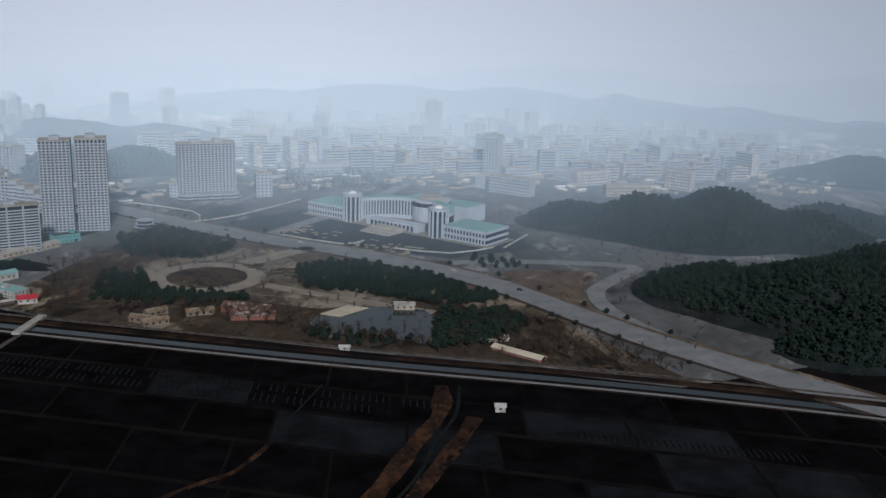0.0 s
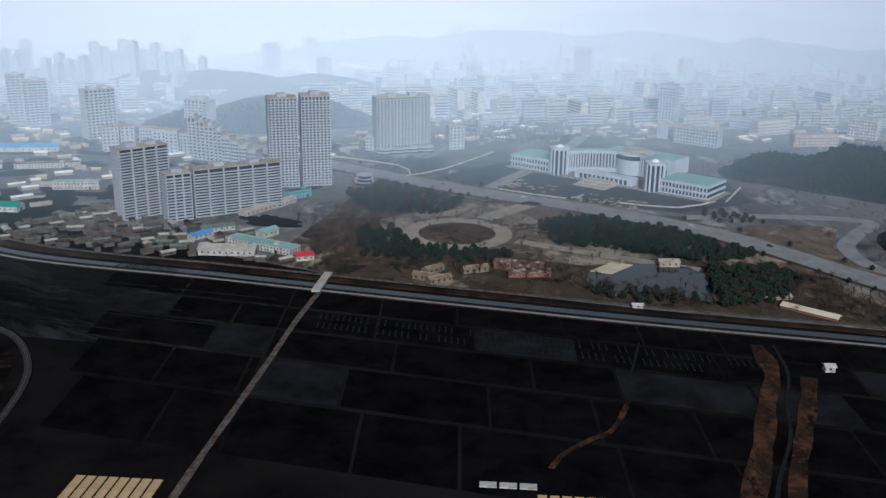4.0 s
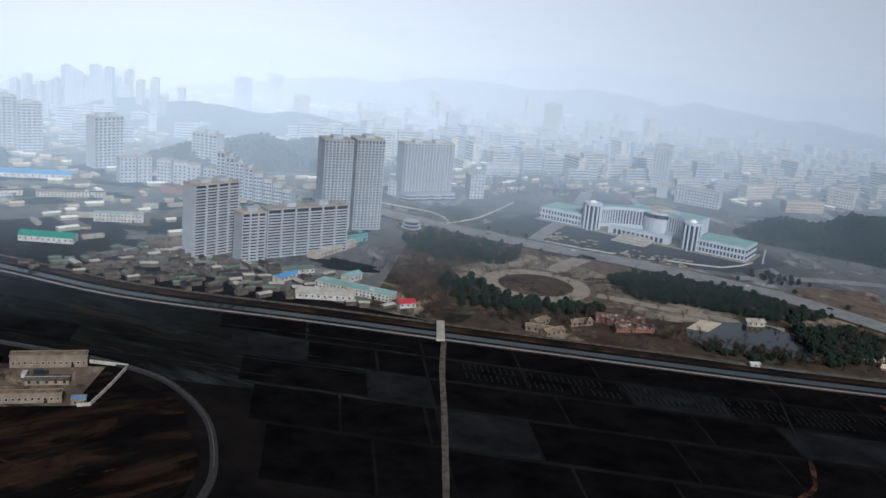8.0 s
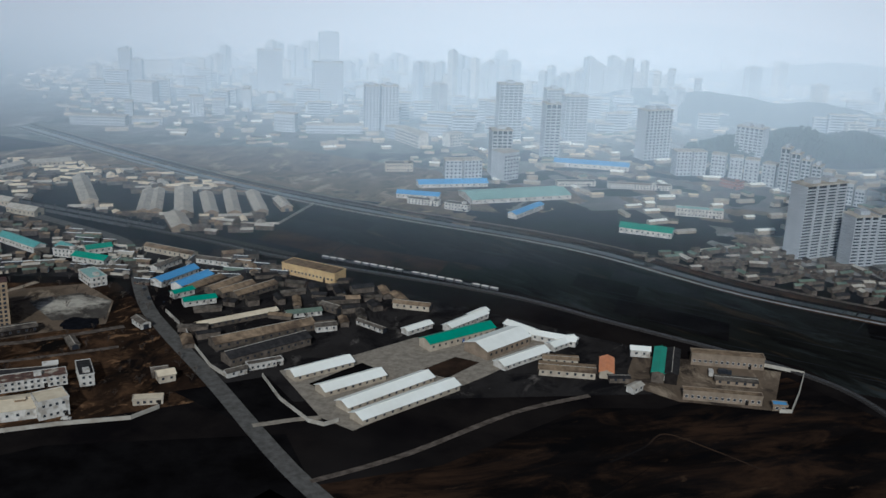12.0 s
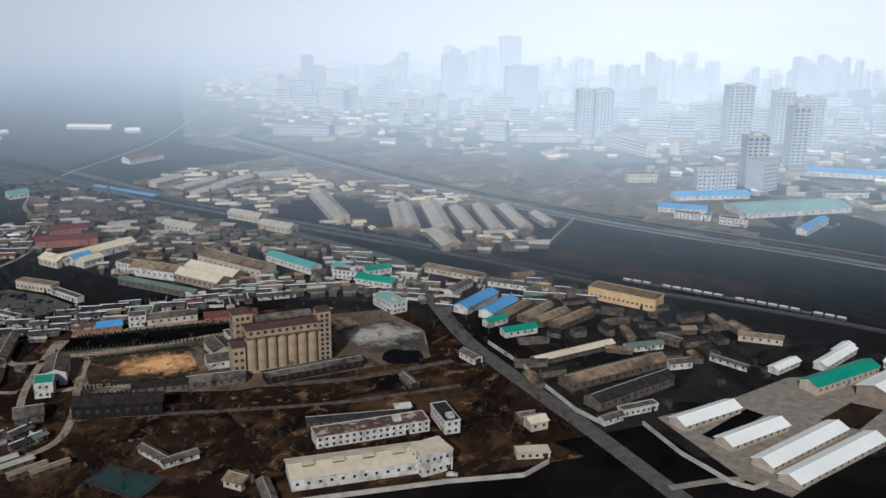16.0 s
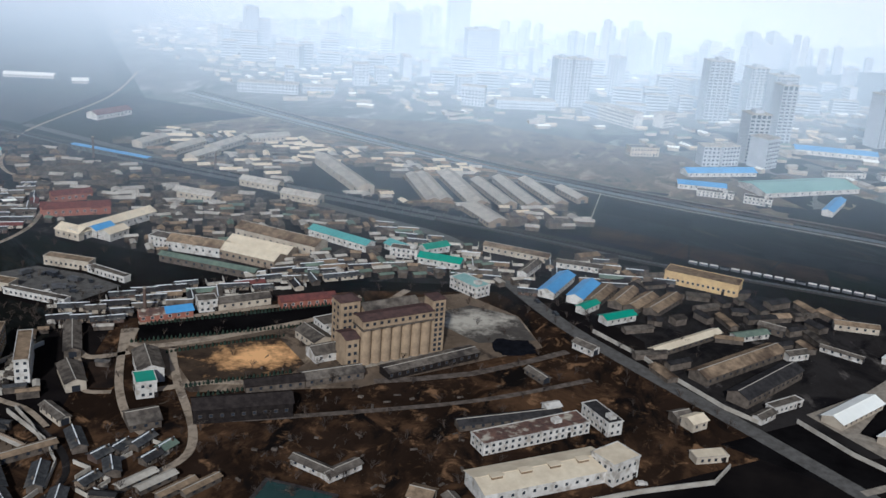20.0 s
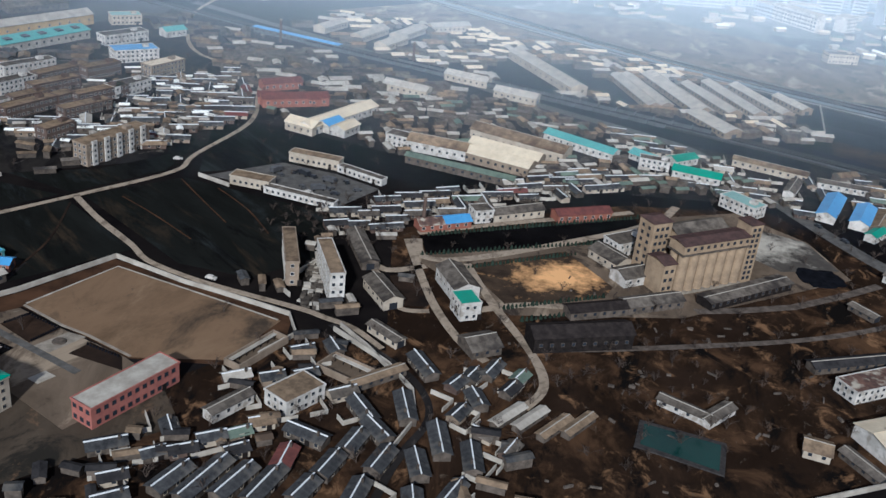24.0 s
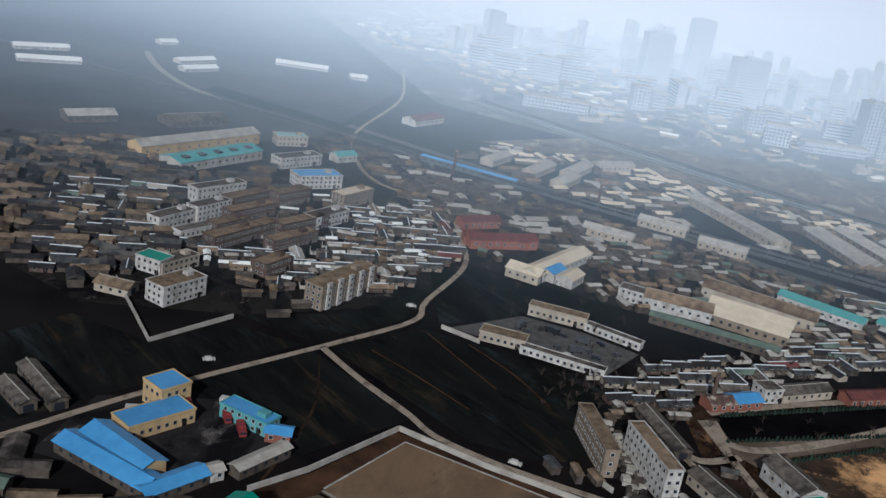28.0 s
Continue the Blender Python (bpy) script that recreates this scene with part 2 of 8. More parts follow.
M["wood_dark"] = mat("winter_forest", (0.040, 0.042, 0.036), (0.018, 0.022, 0.02), 0.05, vary=0.3)
M["maroon_roof"] = mat("dull_maroon_roof", (0.105, 0.062, 0.05), (0.06, 0.04, 0.034), 0.3, bump=0.04, detail=9.0)
M["tarred_roof"] = mat("tarred_brown_roof", (0.042, 0.033, 0.027), (0.02, 0.016, 0.014), 0.4, bump=0.05, detail=9.0)
M["silo"] = mat("silo_concrete", (0.37, 0.265, 0.155), (0.24, 0.17, 0.102), 0.25, bump=0.05, detail=9.0)
M["white_metal"] = mat("white_metal_roof", (0.93, 0.88, 0.74), (0.84, 0.79, 0.65), 0.1, rough=0.5)
M["brick"] = mat("red_brick_wall", (0.30, 0.12, 0.075), (0.21, 0.085, 0.055), 0.3, bump=0.03, vary=0.12)
M["red_brick"] = mat("brick_red_render", (0.36, 0.14, 0.10), (0.27, 0.10, 0.075), 0.3, bump=0.03)
M["brown_brick"] = mat("brown_brick_wall", (0.12, 0.082, 0.06), (0.075, 0.052, 0.04), 0.3, vary=0.2)
M["tan"] = mat("tan_render", (0.28, 0.21, 0.14), (0.18, 0.135, 0.09), 0.25, bump=0.03, vary=0.15, detail=9.0)
M["yellow"] = mat("ochre_render", (0.55, 0.38, 0.17), (0.42, 0.28, 0.13), 0.2, bump=0.02, vary=0.1)
M["teal"] = mat("turquoise_render", (0.16, 0.36, 0.33), (0.12, 0.28, 0.26), 0.3)
M["stone"] = mat("rough_grey_wall", (0.135, 0.106, 0.078), (0.056, 0.045, 0.034), 0.4, bump=0.05, vary=0.25, detail=9.0)
M["dark_wood"] = mat("dark_timber", (0.028, 0.022, 0.018), (0.013, 0.011, 0.010), 0.6, bump=0.05)
M["grey_roof"] = mat("grey_asbestos_roof", (0.155, 0.127, 0.094), (0.058, 0.047, 0.036), 0.3, bump=0.05, vary=0.4, colour3=(0.035, 0.029, 0.024), scale2=0.12, detail=9.0)
M["tan_roof"] = mat("weathered_tan_roof", (0.27, 0.187, 0.108), (0.125, 0.088, 0.053), 0.3, bump=0.05, vary=0.3, colour3=(0.075, 0.052, 0.034), scale2=0.1, detail=9.0)
M["dark_roof"] = mat("dark_tarred_roof", (0.045, 0.04, 0.036), (0.022, 0.02, 0.019), 0.3, bump=0.05, vary=0.25)
M["cream_roof"] = mat("cream_sheet_roof", (0.68, 0.56, 0.37), (0.54, 0.43, 0.28), 0.15, bump=0.03, vary=0.12)
M["pale_roof"] = mat("pale_sheet_roof", (0.48, 0.42, 0.325), (0.31, 0.265, 0.20), 0.2, bump=0.03, vary=0.18, detail=9.0)
M["rust_roof"] = mat("patched_rusty_roof", (0.17, 0.095, 0.065), (0.075, 0.05, 0.04), 0.35, bump=0.05, vary=0.15, colour3=(0.42, 0.36, 0.26), scale2=0.3, detail=9.0)
M["red_roof"] = mat("red_tile_roof", (0.17, 0.06, 0.045), (0.10, 0.042, 0.035), 0.3, bump=0.05, vary=0.12)
M["moss_roof"] = mat("mossy_green_roof", (0.16, 0.19, 0.13), (0.10, 0.12, 0.09), 0.2, bump=0.04, vary=0.15)
M["pale_green"] = mat("pale_green_roof", (0.30, 0.44, 0.36), (0.23, 0.35, 0.29), 0.1, vary=0.1, rough=0.6)
M["green_metal"] = mat("bright_green_metal_roof", (0.03, 0.27, 0.16), (0.022, 0.20, 0.12), 0.15, rough=0.5, vary=0.1)
M["teal_metal"] = mat("teal_metal_roof", (0.14, 0.36, 0.30), (0.10, 0.27, 0.23), 0.15, rough=0.5, vary=0.1)
M["blue_metal"] = mat("bright_blue_metal_roof", (0.12, 0.32, 0.54), (0.085, 0.24, 0.43), 0.12, rough=0.45, vary=0.15)
M["orange_metal"] = mat("orange_metal_roof", (0.72, 0.27, 0.09), (0.6, 0.21, 0.07), 0.3, rough=0.5)
M["scarlet_metal"] = mat("scarlet_metal_roof", (0.55, 0.04, 0.05), (0.42, 0.035, 0.04), 0.3, rough=0.5)
M["block_grey"] = mat("grey_concrete_panel", (0.42, 0.42, 0.42), (0.33, 0.33, 0.33), 0.1, vary=0.12)
M["glass"] = mat("window_glass", (0.035, 0.04, 0.047), (0.025, 0.028, 0.033), 0.4, rough=0.15)
M["tank_water"] = mat("green_reservoir_water", (0.010, 0.040, 0.030), (0.007, 0.027, 0.022), 0.05, rough=0.1)
M["bare_soil"] = mat("bare_brown_soil", (0.050, 0.030, 0.018), (0.013, 0.010, 0.008), 0.05, bump=0.3, colour3=(0.012, 0.010, 0.009), scale2=0.02)
M["pale_soil"] = earth_mat("pale_trodden_soil", (((0.185, 0.134, 0.086), 0.05, 0.3, 0.7), ((0.045, 0.034, 0.025), 0.05, 0.52, 0.64), ((0.32, 0.242, 0.155), 0.06, 0.52, 0.66), ((0.21, 0.165, 0.115), 0.3, 0.6, 0.75)), 0.15)
M["palace_stone"] = mat("pale_palace_stone", (0.54, 0.55, 0.55), (0.45, 0.455, 0.455), 0.1)
M["tan_paving"] = mat("tan_paving", (0.36, 0.295, 0.205), (0.26, 0.21, 0.15), 0.1, bump=0.03)
M["sport"] = earth_mat("sports_field_soil", (((0.20, 0.125, 0.066), 0.05, 0.2, 0.6), ((0.055, 0.041, 0.028), 0.03, 0.52, 0.68), ((0.25, 0.162, 0.088), 0.025, 0.50, 0.68), ((0.11, 0.076, 0.047), 0.3, 0.6, 0.75)), 0.1)
M["coal"] = mat("coal_heap", (0.012, 0.012, 0.014), (0.006, 0.006, 0.007), 0.3, bump=0.2)
M["bark"] = mat("grey_bark", (0.10, 0.08, 0.065), (0.06, 0.05, 0.04), 2.0)
M["pine"] = mat("dark_pine_needles", (0.030, 0.040, 0.026), (0.014, 0.020, 0.014), 0.6, vary=0.35)
M["twigs"] = mat("bare_brown_twigs", (0.085, 0.062, 0.045), (0.045, 0.034, 0.026), 0.6, vary=0.3)
M["tyre"] = mat("black_rubber", (0.02, 0.02, 0.02), None, 1.0)
M["red_paint"] = mat("dull_red_lorry_paint", (0.25, 0.04, 0.035), None, 0.5, rough=0.5)
M["blue_paint"] = mat("blue_lorry_paint", (0.05, 0.10, 0.28), None, 0.5, rough=0.5)
M["steel"] = mat("weathered_steel", (0.13, 0.125, 0.12), (0.08, 0.075, 0.07), 0.5, rough=0.6, metal=0.4)
M["ballast"] = mat("track_ballast", (0.060, 0.052, 0.045), (0.032, 0.028, 0.025), 1.0, bump=0.1)
M["pale_lane"] = earth_mat("pale_trodden_lane", (((0.35, 0.27, 0.18), 0.3, 0.1, 0.6), ((0.17, 0.128, 0.085), 0.2, 0.48, 0.66), ((0.44, 0.355, 0.25), 0.4, 0.58, 0.7)), 0.05)
M["wet_field"] = earth_mat("wet_streaky_field", (((0.016, 0.016, 0.013), 0.05, 0.3, 0.7), ((0.034, 0.037, 0.034), 0.05, 0.50, 0.70), ((0.036, 0.026, 0.016), 0.07, 0.55, 0.70), ((0.007, 0.0065, 0.006), 0.12, 0.52, 0.66)), turn=-32, stretch=0.25)
M["seedbed"] = mat("seedbed_soil", (0.024, 0.022, 0.020), (0.012, 0.016, 0.015), 0.3, bump=0.1)


def stain_mat(name, ground, spread, x, y, rx, ry, turn):
    """Soil with a loose stuff strewn over it: thick in the middle, thinning out to ragged edges."""
    m = mat(name, *ground, 0.08, bump=0.2)
    n, l = m.node_tree.nodes, m.node_tree.links
    b = n["Principled BSDF"]
    base = b.inputs["Base Color"].links[0].from_socket
    geo, mp, gr = n.new("ShaderNodeTexCoord"), n.new("ShaderNodeMapping"), n.new("ShaderNodeTexGradient")
    gr.gradient_type = "SPHERICAL"
    mp.vector_type = "TEXTURE"
    mp.inputs["Location"].default_value, mp.inputs["Rotation"].default_value, mp.inputs["Scale"].default_value = (x, y, 0), (0, 0, radians(turn)), (rx, ry, 50)
    l.new(geo.outputs["Object"], mp.inputs["Vector"])
    l.new(mp.outputs[0], gr.inputs["Vector"])
    noi = n.new("ShaderNodeTexNoise")
    noi.inputs["Scale"].default_value, noi.inputs["Detail"].default_value, noi.inputs["Roughness"].default_value = 0.14, 9.0, 0.7
    l.new(geo.outputs["Object"], noi.inputs["Vector"])
    add = n.new("ShaderNodeMath")
    add.operation = "ADD"
    l.new(gr.outputs["Fac"], add.inputs[0])
    push = n.new("ShaderNodeMath")
    push.operation = "MULTIPLY_ADD"
    push.inputs[1].default_value, push.inputs[2].default_value = 2.2, -0.72
    l.new(noi.outputs["Fac"], push.inputs[0])
    l.new(push.outputs[0], add.inputs[1])
    ramp = n.new("ShaderNodeMapRange")
    ramp.inputs["From Min"].default_value, ramp.inputs["From Max"].default_value = 0.55, 1.15
    l.new(add.outputs[0], ramp.inputs["Value"])
    mx = n.new("ShaderNodeMix")
    mx.data_type = "RGBA"
    mx.inputs["B"].default_value = (*spread, 1)
    l.new(ramp.outputs[0], mx.inputs["Factor"])
    l.new(base, mx.inputs["A"])
    l.new(mx.outputs["Result"], b.inputs["Base Color"])
    return m


M["grain_floor"] = stain_mat("grain_strewn_soil", ((0.075, 0.050, 0.030), (0.028, 0.020, 0.014)), (0.80, 0.43, 0.16), -793.5, 324, 26, 16, 40)
M["pale_floor"] = stain_mat("worn_concrete_yard", ((0.10, 0.085, 0.066), (0.06, 0.05, 0.04)), (0.46, 0.40, 0.30), -723, 392, 26, 17, 40)

# ---- mesh helpers ----
def mesh(name, bm, *mats):
    me = bpy.data.meshes.new(name)
    bm.to_mesh(me)
    bm.free()
    for m in mats:
        me.materials.append(m)
    return me


def pydata(name, verts, faces, *mats):
    me = bpy.data.meshes.new(name)
    me.from_pydata(verts, [], faces)
    for m in mats:
        me.materials.append(m)
    me.update()
    return me


BOX = [(0, 3, 2, 1), (4, 5, 6, 7), (0, 1, 5, 4), (1, 2, 6, 5), (2, 3, 7, 6), (3, 0, 4, 7)]


class Build:
    """Gathers boxes, prisms and sheets into one mesh."""
    def __init__(self):
        self.v, self.f = [], []

    def add(self, verts, faces):
        k = len(self.v)
        self.v += verts
        self.f += [tuple(i + k for i in f) for f in faces]
        return self

    def box(self, x0, y0, z0, x1, y1, z1):
        return self.add([(x0, y0, z0), (x1, y0, z0), (x1, y1, z0), (x0, y1, z0), (x0, y0, z1), (x1, y0, z1), (x1, y1, z1), (x0, y1, z1)], BOX)

    def gable(self, x0, y0, z0, x1, y1, h, over=0.4, thick=0.25, hip=0.0):
        """A pitched roof with thickness; the ridge runs along x."""
        x0, x1, y0, y1 = x0 - over, x1 + over, y0 - over, y1 + over
        ym = (y0 + y1) / 2
        v = []
        for dz in (0, thick):
            v += [(x0, y0, z0 + dz), (x1, y0, z0 + dz), (x1, y1, z0 + dz), (x0, y1, z0 + dz), (x0 + hip, ym, z0 + h + dz), (x1 - hip, ym, z0 + h + dz)]
        f = [(0, 4, 5, 1), (2, 5, 4, 3), (6, 7, 11, 10), (8, 9, 10, 11), (0, 1, 7, 6), (2, 3, 9, 8), (1, 5, 11, 7), (5, 2, 8, 11), (3, 4, 10, 9), (4, 0, 6, 10)]
        if hip:
            f += [(1, 5, 2), (3, 4, 0), (7, 8, 11), (9, 6, 10)]
        return self.add(v, f)

    def ends(self, x0, y0, z0, x1, y1, h):
        """The two gable triangles of wall under such a roof."""
        ym = (y0 + y1) / 2
        for x in (x0, x1):
            a, b = (x, x + 0.25) if x == x0 else (x - 0.25, x)
            self.add([(a, y0, z0), (a, y1, z0), (a, ym, z0 + h), (b, y0, z0), (b, y1, z0), (b, ym, z0 + h)], [(0, 2, 1), (3, 4, 5), (0, 1, 4, 3), (1, 2, 5, 4), (2, 0, 3, 5)])
        return self

    def tube(self, x, y, z0, z1, r, n=16, r2=None):
        r2 = r if r2 is None else r2
        a = [2 * math.pi * i / n for i in range(n)]
        v = [(x + r * math.cos(t), y + r * math.sin(t), z0) for t in a] + [(x + r2 * math.cos(t), y + r2 * math.sin(t), z1) for t in a]
        return self.add(v, [(i, (i + 1) % n, n + (i + 1) % n, n + i) for i in range(n)] + [tuple(range(n - 1, -1, -1)), tuple(range(n, 2 * n))])

    def slab(self, pts, z0, z1):
        """An upright prism on a closed outline, given anticlockwise."""
        n = len(pts)
        v = [(x, y, z0) for x, y in pts] + [(x, y, z1) for x, y in pts]
        return self.add(v, [(i, (i + 1) % n, n + (i + 1) % n, n + i) for i in range(n)] + [tuple(range(n - 1, -1, -1)), tuple(range(n, 2 * n))])

    def made(self, name, *mats):
        return pydata(name, self.v, self.f, *mats)


def part(name, data, parent, label=""):
    ob = new(name, data)
    ob.parent = parent
    return tagged(ob, label) if label else ob


def thing(name, label, category, group="", m=None, kind="", data=None):
    ob = new(name, data)
    if m is not None:
        ob.matrix_world = m
    return tagged(ob, label, category, group, kind)


def ccw(pts):
    a = sum(p[0] * q[1] - q[0] * p[1] for p, q in zip(pts, pts[1:] + pts[:1]))
    return pts if a > 0 else pts[::-1]


def smooth(pts, n=6):
    """Rounds a line by Catmull and Rom."""
    out = []
    for i in range(len(pts) - 1):
        p0, p1, p2, p3 = pts[max(i - 1, 0)], pts[i], pts[i + 1], pts[min(i + 2, len(pts) - 1)]
        for k in range(n):
            t = k / n
            out.append(tuple(0.5 * (2 * b + (c - a) * t + (2 * a - 5 * b + 4 * c - d) * t * t + (3 * b - a - 3 * c + d) * t ** 3) for a, b, c, d in zip(p0, p1, p2, p3)))
    return out + [pts[-1]]


def ribbon(pts, width, z0, z1, rough=0.0, n=5):
    """A strip of even width along a line, with sides: a road, a bank or a wall."""
    line = smooth(pts, n) if n > 1 else pts
    v, f = [], []
    for i, p in enumerate(line):
        a, b = Vector(line[max(i - 1, 0)]), Vector(line[min(i + 1, len(line) - 1)])
        d = (b - a).normalized()
        s = Vector((-d.y, d.x))
        w = width / 2 * (1 + rough * noise.noise((p[0] * 0.05, p[1] * 0.05, 3)))
        for k, z in ((-1, z0), (-1, z1), (1, z1), (1, z0)):
            v.append((p[0] + s.x * w * k, p[1] + s.y * w * k, z))
    for i in range(len(line) - 1):
        for j in range(3):
            f.append((4 * i + j, 4 * i + j + 1, 4 * i + j + 5, 4 * i + j + 4))
    f += [(0, 3, 2, 1), tuple(4 * (len(line) - 1) + j for j in range(4))]
    return v, [q[::-1] for q in f]


def strip(name, pts, width, z1, material, label="", category="", kind="structure", z0=-0.5, rough=0.0, n=5):
    v, f = ribbon(pts, width, z0, z1, rough, n)
    return tagged(new(name, pydata(name, v, f, material)), label, category, kind=kind)

# ---- kinds of buildings ----
def box_mesh(name, material, *dims):
    return Build().box(*dims).made(name, material)


def window_mesh(w, h, frame_mat):
    """A window: a frame with a sill and two dark panes set back in it."""
    x, t = w / 2, 0.10
    rings = [(x + t, 0.06, -t, h + t), (x + t, -0.09, -t, h + t), (x, -0.09, 0, h), (x, -0.02, 0, h)]
    v = [p for a, y, z0, z1 in rings for p in ((-a, y, z0), (a, y, z0), (a, y, z1), (-a, y, z1))]
    f = [(4 * r + i, 4 * r + (i + 1) % 4, 4 * r + 4 + (i + 1) % 4, 4 * r + 4 + i) for r in range(3) for i in range(4)] + [(12, 13, 14, 15)]
    me = pydata("window", v, f, frame_mat, M["glass"])
    me.polygons[len(f) - 1].material_index = 1
    return me


WIN = {k: window_mesh(1.05, 1.1, M[k]) for k in ("white", "cream", "stone", "dark")}
DOOR = box_mesh("door", M["dark_wood"], -0.7, -0.08, 0, 0.7, 0.05, 2.1)
GATE = box_mesh("gate", M["dark"], -1.4, -0.09, 0, 1.4, 0.05, 2.4)


def windows(parent, w, d, z, step, data, faces="fbl r", margin=1.2):
    """A row of windows on the faces of a box w by d: front, back, left, right."""
    for face in faces:
        long, half, turn = {"f": (w, d / 2, 0), "b": (w, d / 2, 180), "l": (d, w / 2, -90), "r": (d, w / 2, 90)}.get(face, (0, 0, 0))
        n = int((long - 2 * margin) // step) + 1 if long > 2 * margin else 0
        for i in range(n):
            o = part("window", data, parent)
            o.matrix_local = pose(0, 0, z, 0, 0, turn) @ pose((i - (n - 1) / 2) * step, -half - 0.02, 0)


def shed(x, y, rot, w, d, h, roof="grey_roof", wall="stone", label="low shed with a pitched roof", group="", rise=None, name="shed"):
    rise = rise or min(0.22 * d, 2.6)
    if d > w:
        w, d, rot = d, w, rot + 90
    t = thing(name, label, "shed", group, pose(x, y, 0, 0, 0, rot))
    part("wall", Build().box(-w / 2, -d / 2, -0.3, w / 2, d / 2, h).ends(-w / 2, -d / 2, h, w / 2, d / 2, rise).made("wall", M[wall]), t)
    part("roof", Build().gable(-w / 2, -d / 2, h - 0.05, w / 2, d / 2, rise, 0.5, 0.16).made("roof", M[roof]), t)
    part("ridge", box_mesh("ridge", M["pale_roof"] if roof in ("grey_roof", "tan_roof", "dark_roof") else M[roof], -w / 2 - 0.5, -0.16, h + rise + 0.0, w / 2 + 0.5, 0.16, h + rise + 0.2), t)
    kind = "white" if wall in ("white", "brick", "yellow", "teal") else "cream" if wall == "cream" else "stone"
    windows(t, w, d, h * 0.42, max(3.6, w / 12), WIN[kind], "f")
    part("gate", GATE, t).matrix_local = pose(0, 0, 0, 0, 0, 90) @ pose(0, -w / 2 - 0.02, 0)
    return t


def flat(x, y, rot, w, d, h, floors, roof="grey_roof", wall="white", label="flat roofed building", group="", name="building"):
    t = thing(name, label, "building", group, pose(x, y, 0, 0, 0, rot))
    b = Build().box(-w / 2, -d / 2, -0.3, w / 2, d / 2, h - 0.4)
    part("wall", b.made("wall", M[wall]), t)
    b = Build()
    for q in ((-w / 2 - 0.2, -d / 2 - 0.2, w / 2 + 0.2, -d / 2 + 0.1), (-w / 2 - 0.2, d / 2 - 0.1, w / 2 + 0.2, d / 2 + 0.2), (-w / 2 - 0.2, -d / 2 + 0.1, -w / 2 + 0.1, d / 2 - 0.1), (w / 2 - 0.1, -d / 2 + 0.1, w / 2 + 0.2, d / 2 - 0.1)):
        b.box(q[0], q[1], h - 0.5, q[2], q[3], h + 0.15)
    part("parapet", b.made("parapet", M[wall]), t)
    part("roof", box_mesh("roof", M[roof], -w / 2 + 0.1, -d / 2 + 0.1, h - 0.4, w / 2 - 0.1, d / 2 - 0.1, h - 0.1), t)
    if w > 14 and floors > 1 and roof != "pale_roof":
        part("roof_hut", box_mesh("roof_hut", M[wall], w * 0.2, -1.2, h - 0.1, w * 0.2 + 3, 1.5, h + 1.3), t)
    kind = "white" if wall in ("white", "brown_brick", "tan", "brick", "teal") else "dark" if wall == "red_brick" else "cream"
    fh = h / floors
    for k in range(floors):
        windows(t, w, d, k * fh + fh * 0.30, 2.5, WIN[kind], "flr" if floors > 1 else "f")
    part("door", DOOR, t).matrix_local = pose(w * 0.27 + 1.25, -d / 2 - 0.03, 0)
    return t


def saw(x, y, rot, w, d, h):
    """The cream factory: a shallow pitched roof with four raised ventilators."""
    t = shed(x, y, rot, w, d, h, "cream_roof", "white", "long white factory with a cream roof and four roof ventilators", rise=1.6, name="factory")
    for i in range(4):
        v = part("ventilator", box_mesh("ventilator", M["tan_roof"], -1.9, -1.1, 0, 1.9, 1.1, 0.9), t, "raised roof ventilator")
        v.matrix_local = pose(-w * 0.36 + i * w * 0.225, -d * 0.08, h + 1.25, 0, 0, 0)
        part("cap", box_mesh("cap", M["cream_roof"], -2.2, -1.4, 0.9, 2.2, 1.4, 1.08), v)
    return t


def saw2(x, y, rot, w, d, h):
    t = shed(x, y, rot, w, d, h, "teal_metal", "pale_roof", "wide workshop with a grey green roof and dark skylights", rise=2.0, name="workshop")
    for i in range(5):
        v = part("skylight", box_mesh("skylight", M["glass"], -2.0, -2.2, 0, 2.0, 2.2, 0.7), t, "dark roof skylight")
        v.matrix_local = pose(-w * 0.38 + i * w * 0.19, -d * 0.2, h + 1.15)
    return t


def school(x, y, rot, w, d, h):
    t = flat(x, y, rot, w, d, h, 4, "green_metal", "cream", "four storey cream school with a bright green roof", name="school")
    part("pitched_roof", Build().gable(-w / 2, -d / 2, h + 0.15, w / 2, d / 2, 1.5, 0.4, 0.15, 2.5).made("pitched_roof", M["green_metal"]), t, "bright green sheet roof")
    part("stair_tower", box_mesh("stair_tower", M["yellow"], w * 0.28, -d / 2 - 1.4, -0.3, w * 0.28 + 6, 1.5, h + 2.4), t, "ochre stair tower")
    part("tower_roof", box_mesh("tower_roof", M["cream"], w * 0.28 - 0.3, -d / 2 - 1.7, h + 2.4, w * 0.28 + 6.3, 1.8, h + 2.8), t)
    return t


def rotunda(x, y, rot, w, d, h):
    """A round building of three stacked terraces."""
    t = thing("rotunda", "round pale three tier pavilion with terraces", "pavilion", "", pose(x, y, 0))
    for k in range(3):
        part("drum", Build().tube(0, 0, k * 2.6 - 0.2, k * 2.6 + 2.1, 6.6 - 0.7 * k, 24).made("drum", M["glass"]), t)
        part("terrace", Build().tube(0, 0, k * 2.6 + 2.1, k * 2.6 + 2.6, 8.0 - 0.8 * k, 24).made("terrace", M["block"]), t, "pale round terrace slab")
    return t


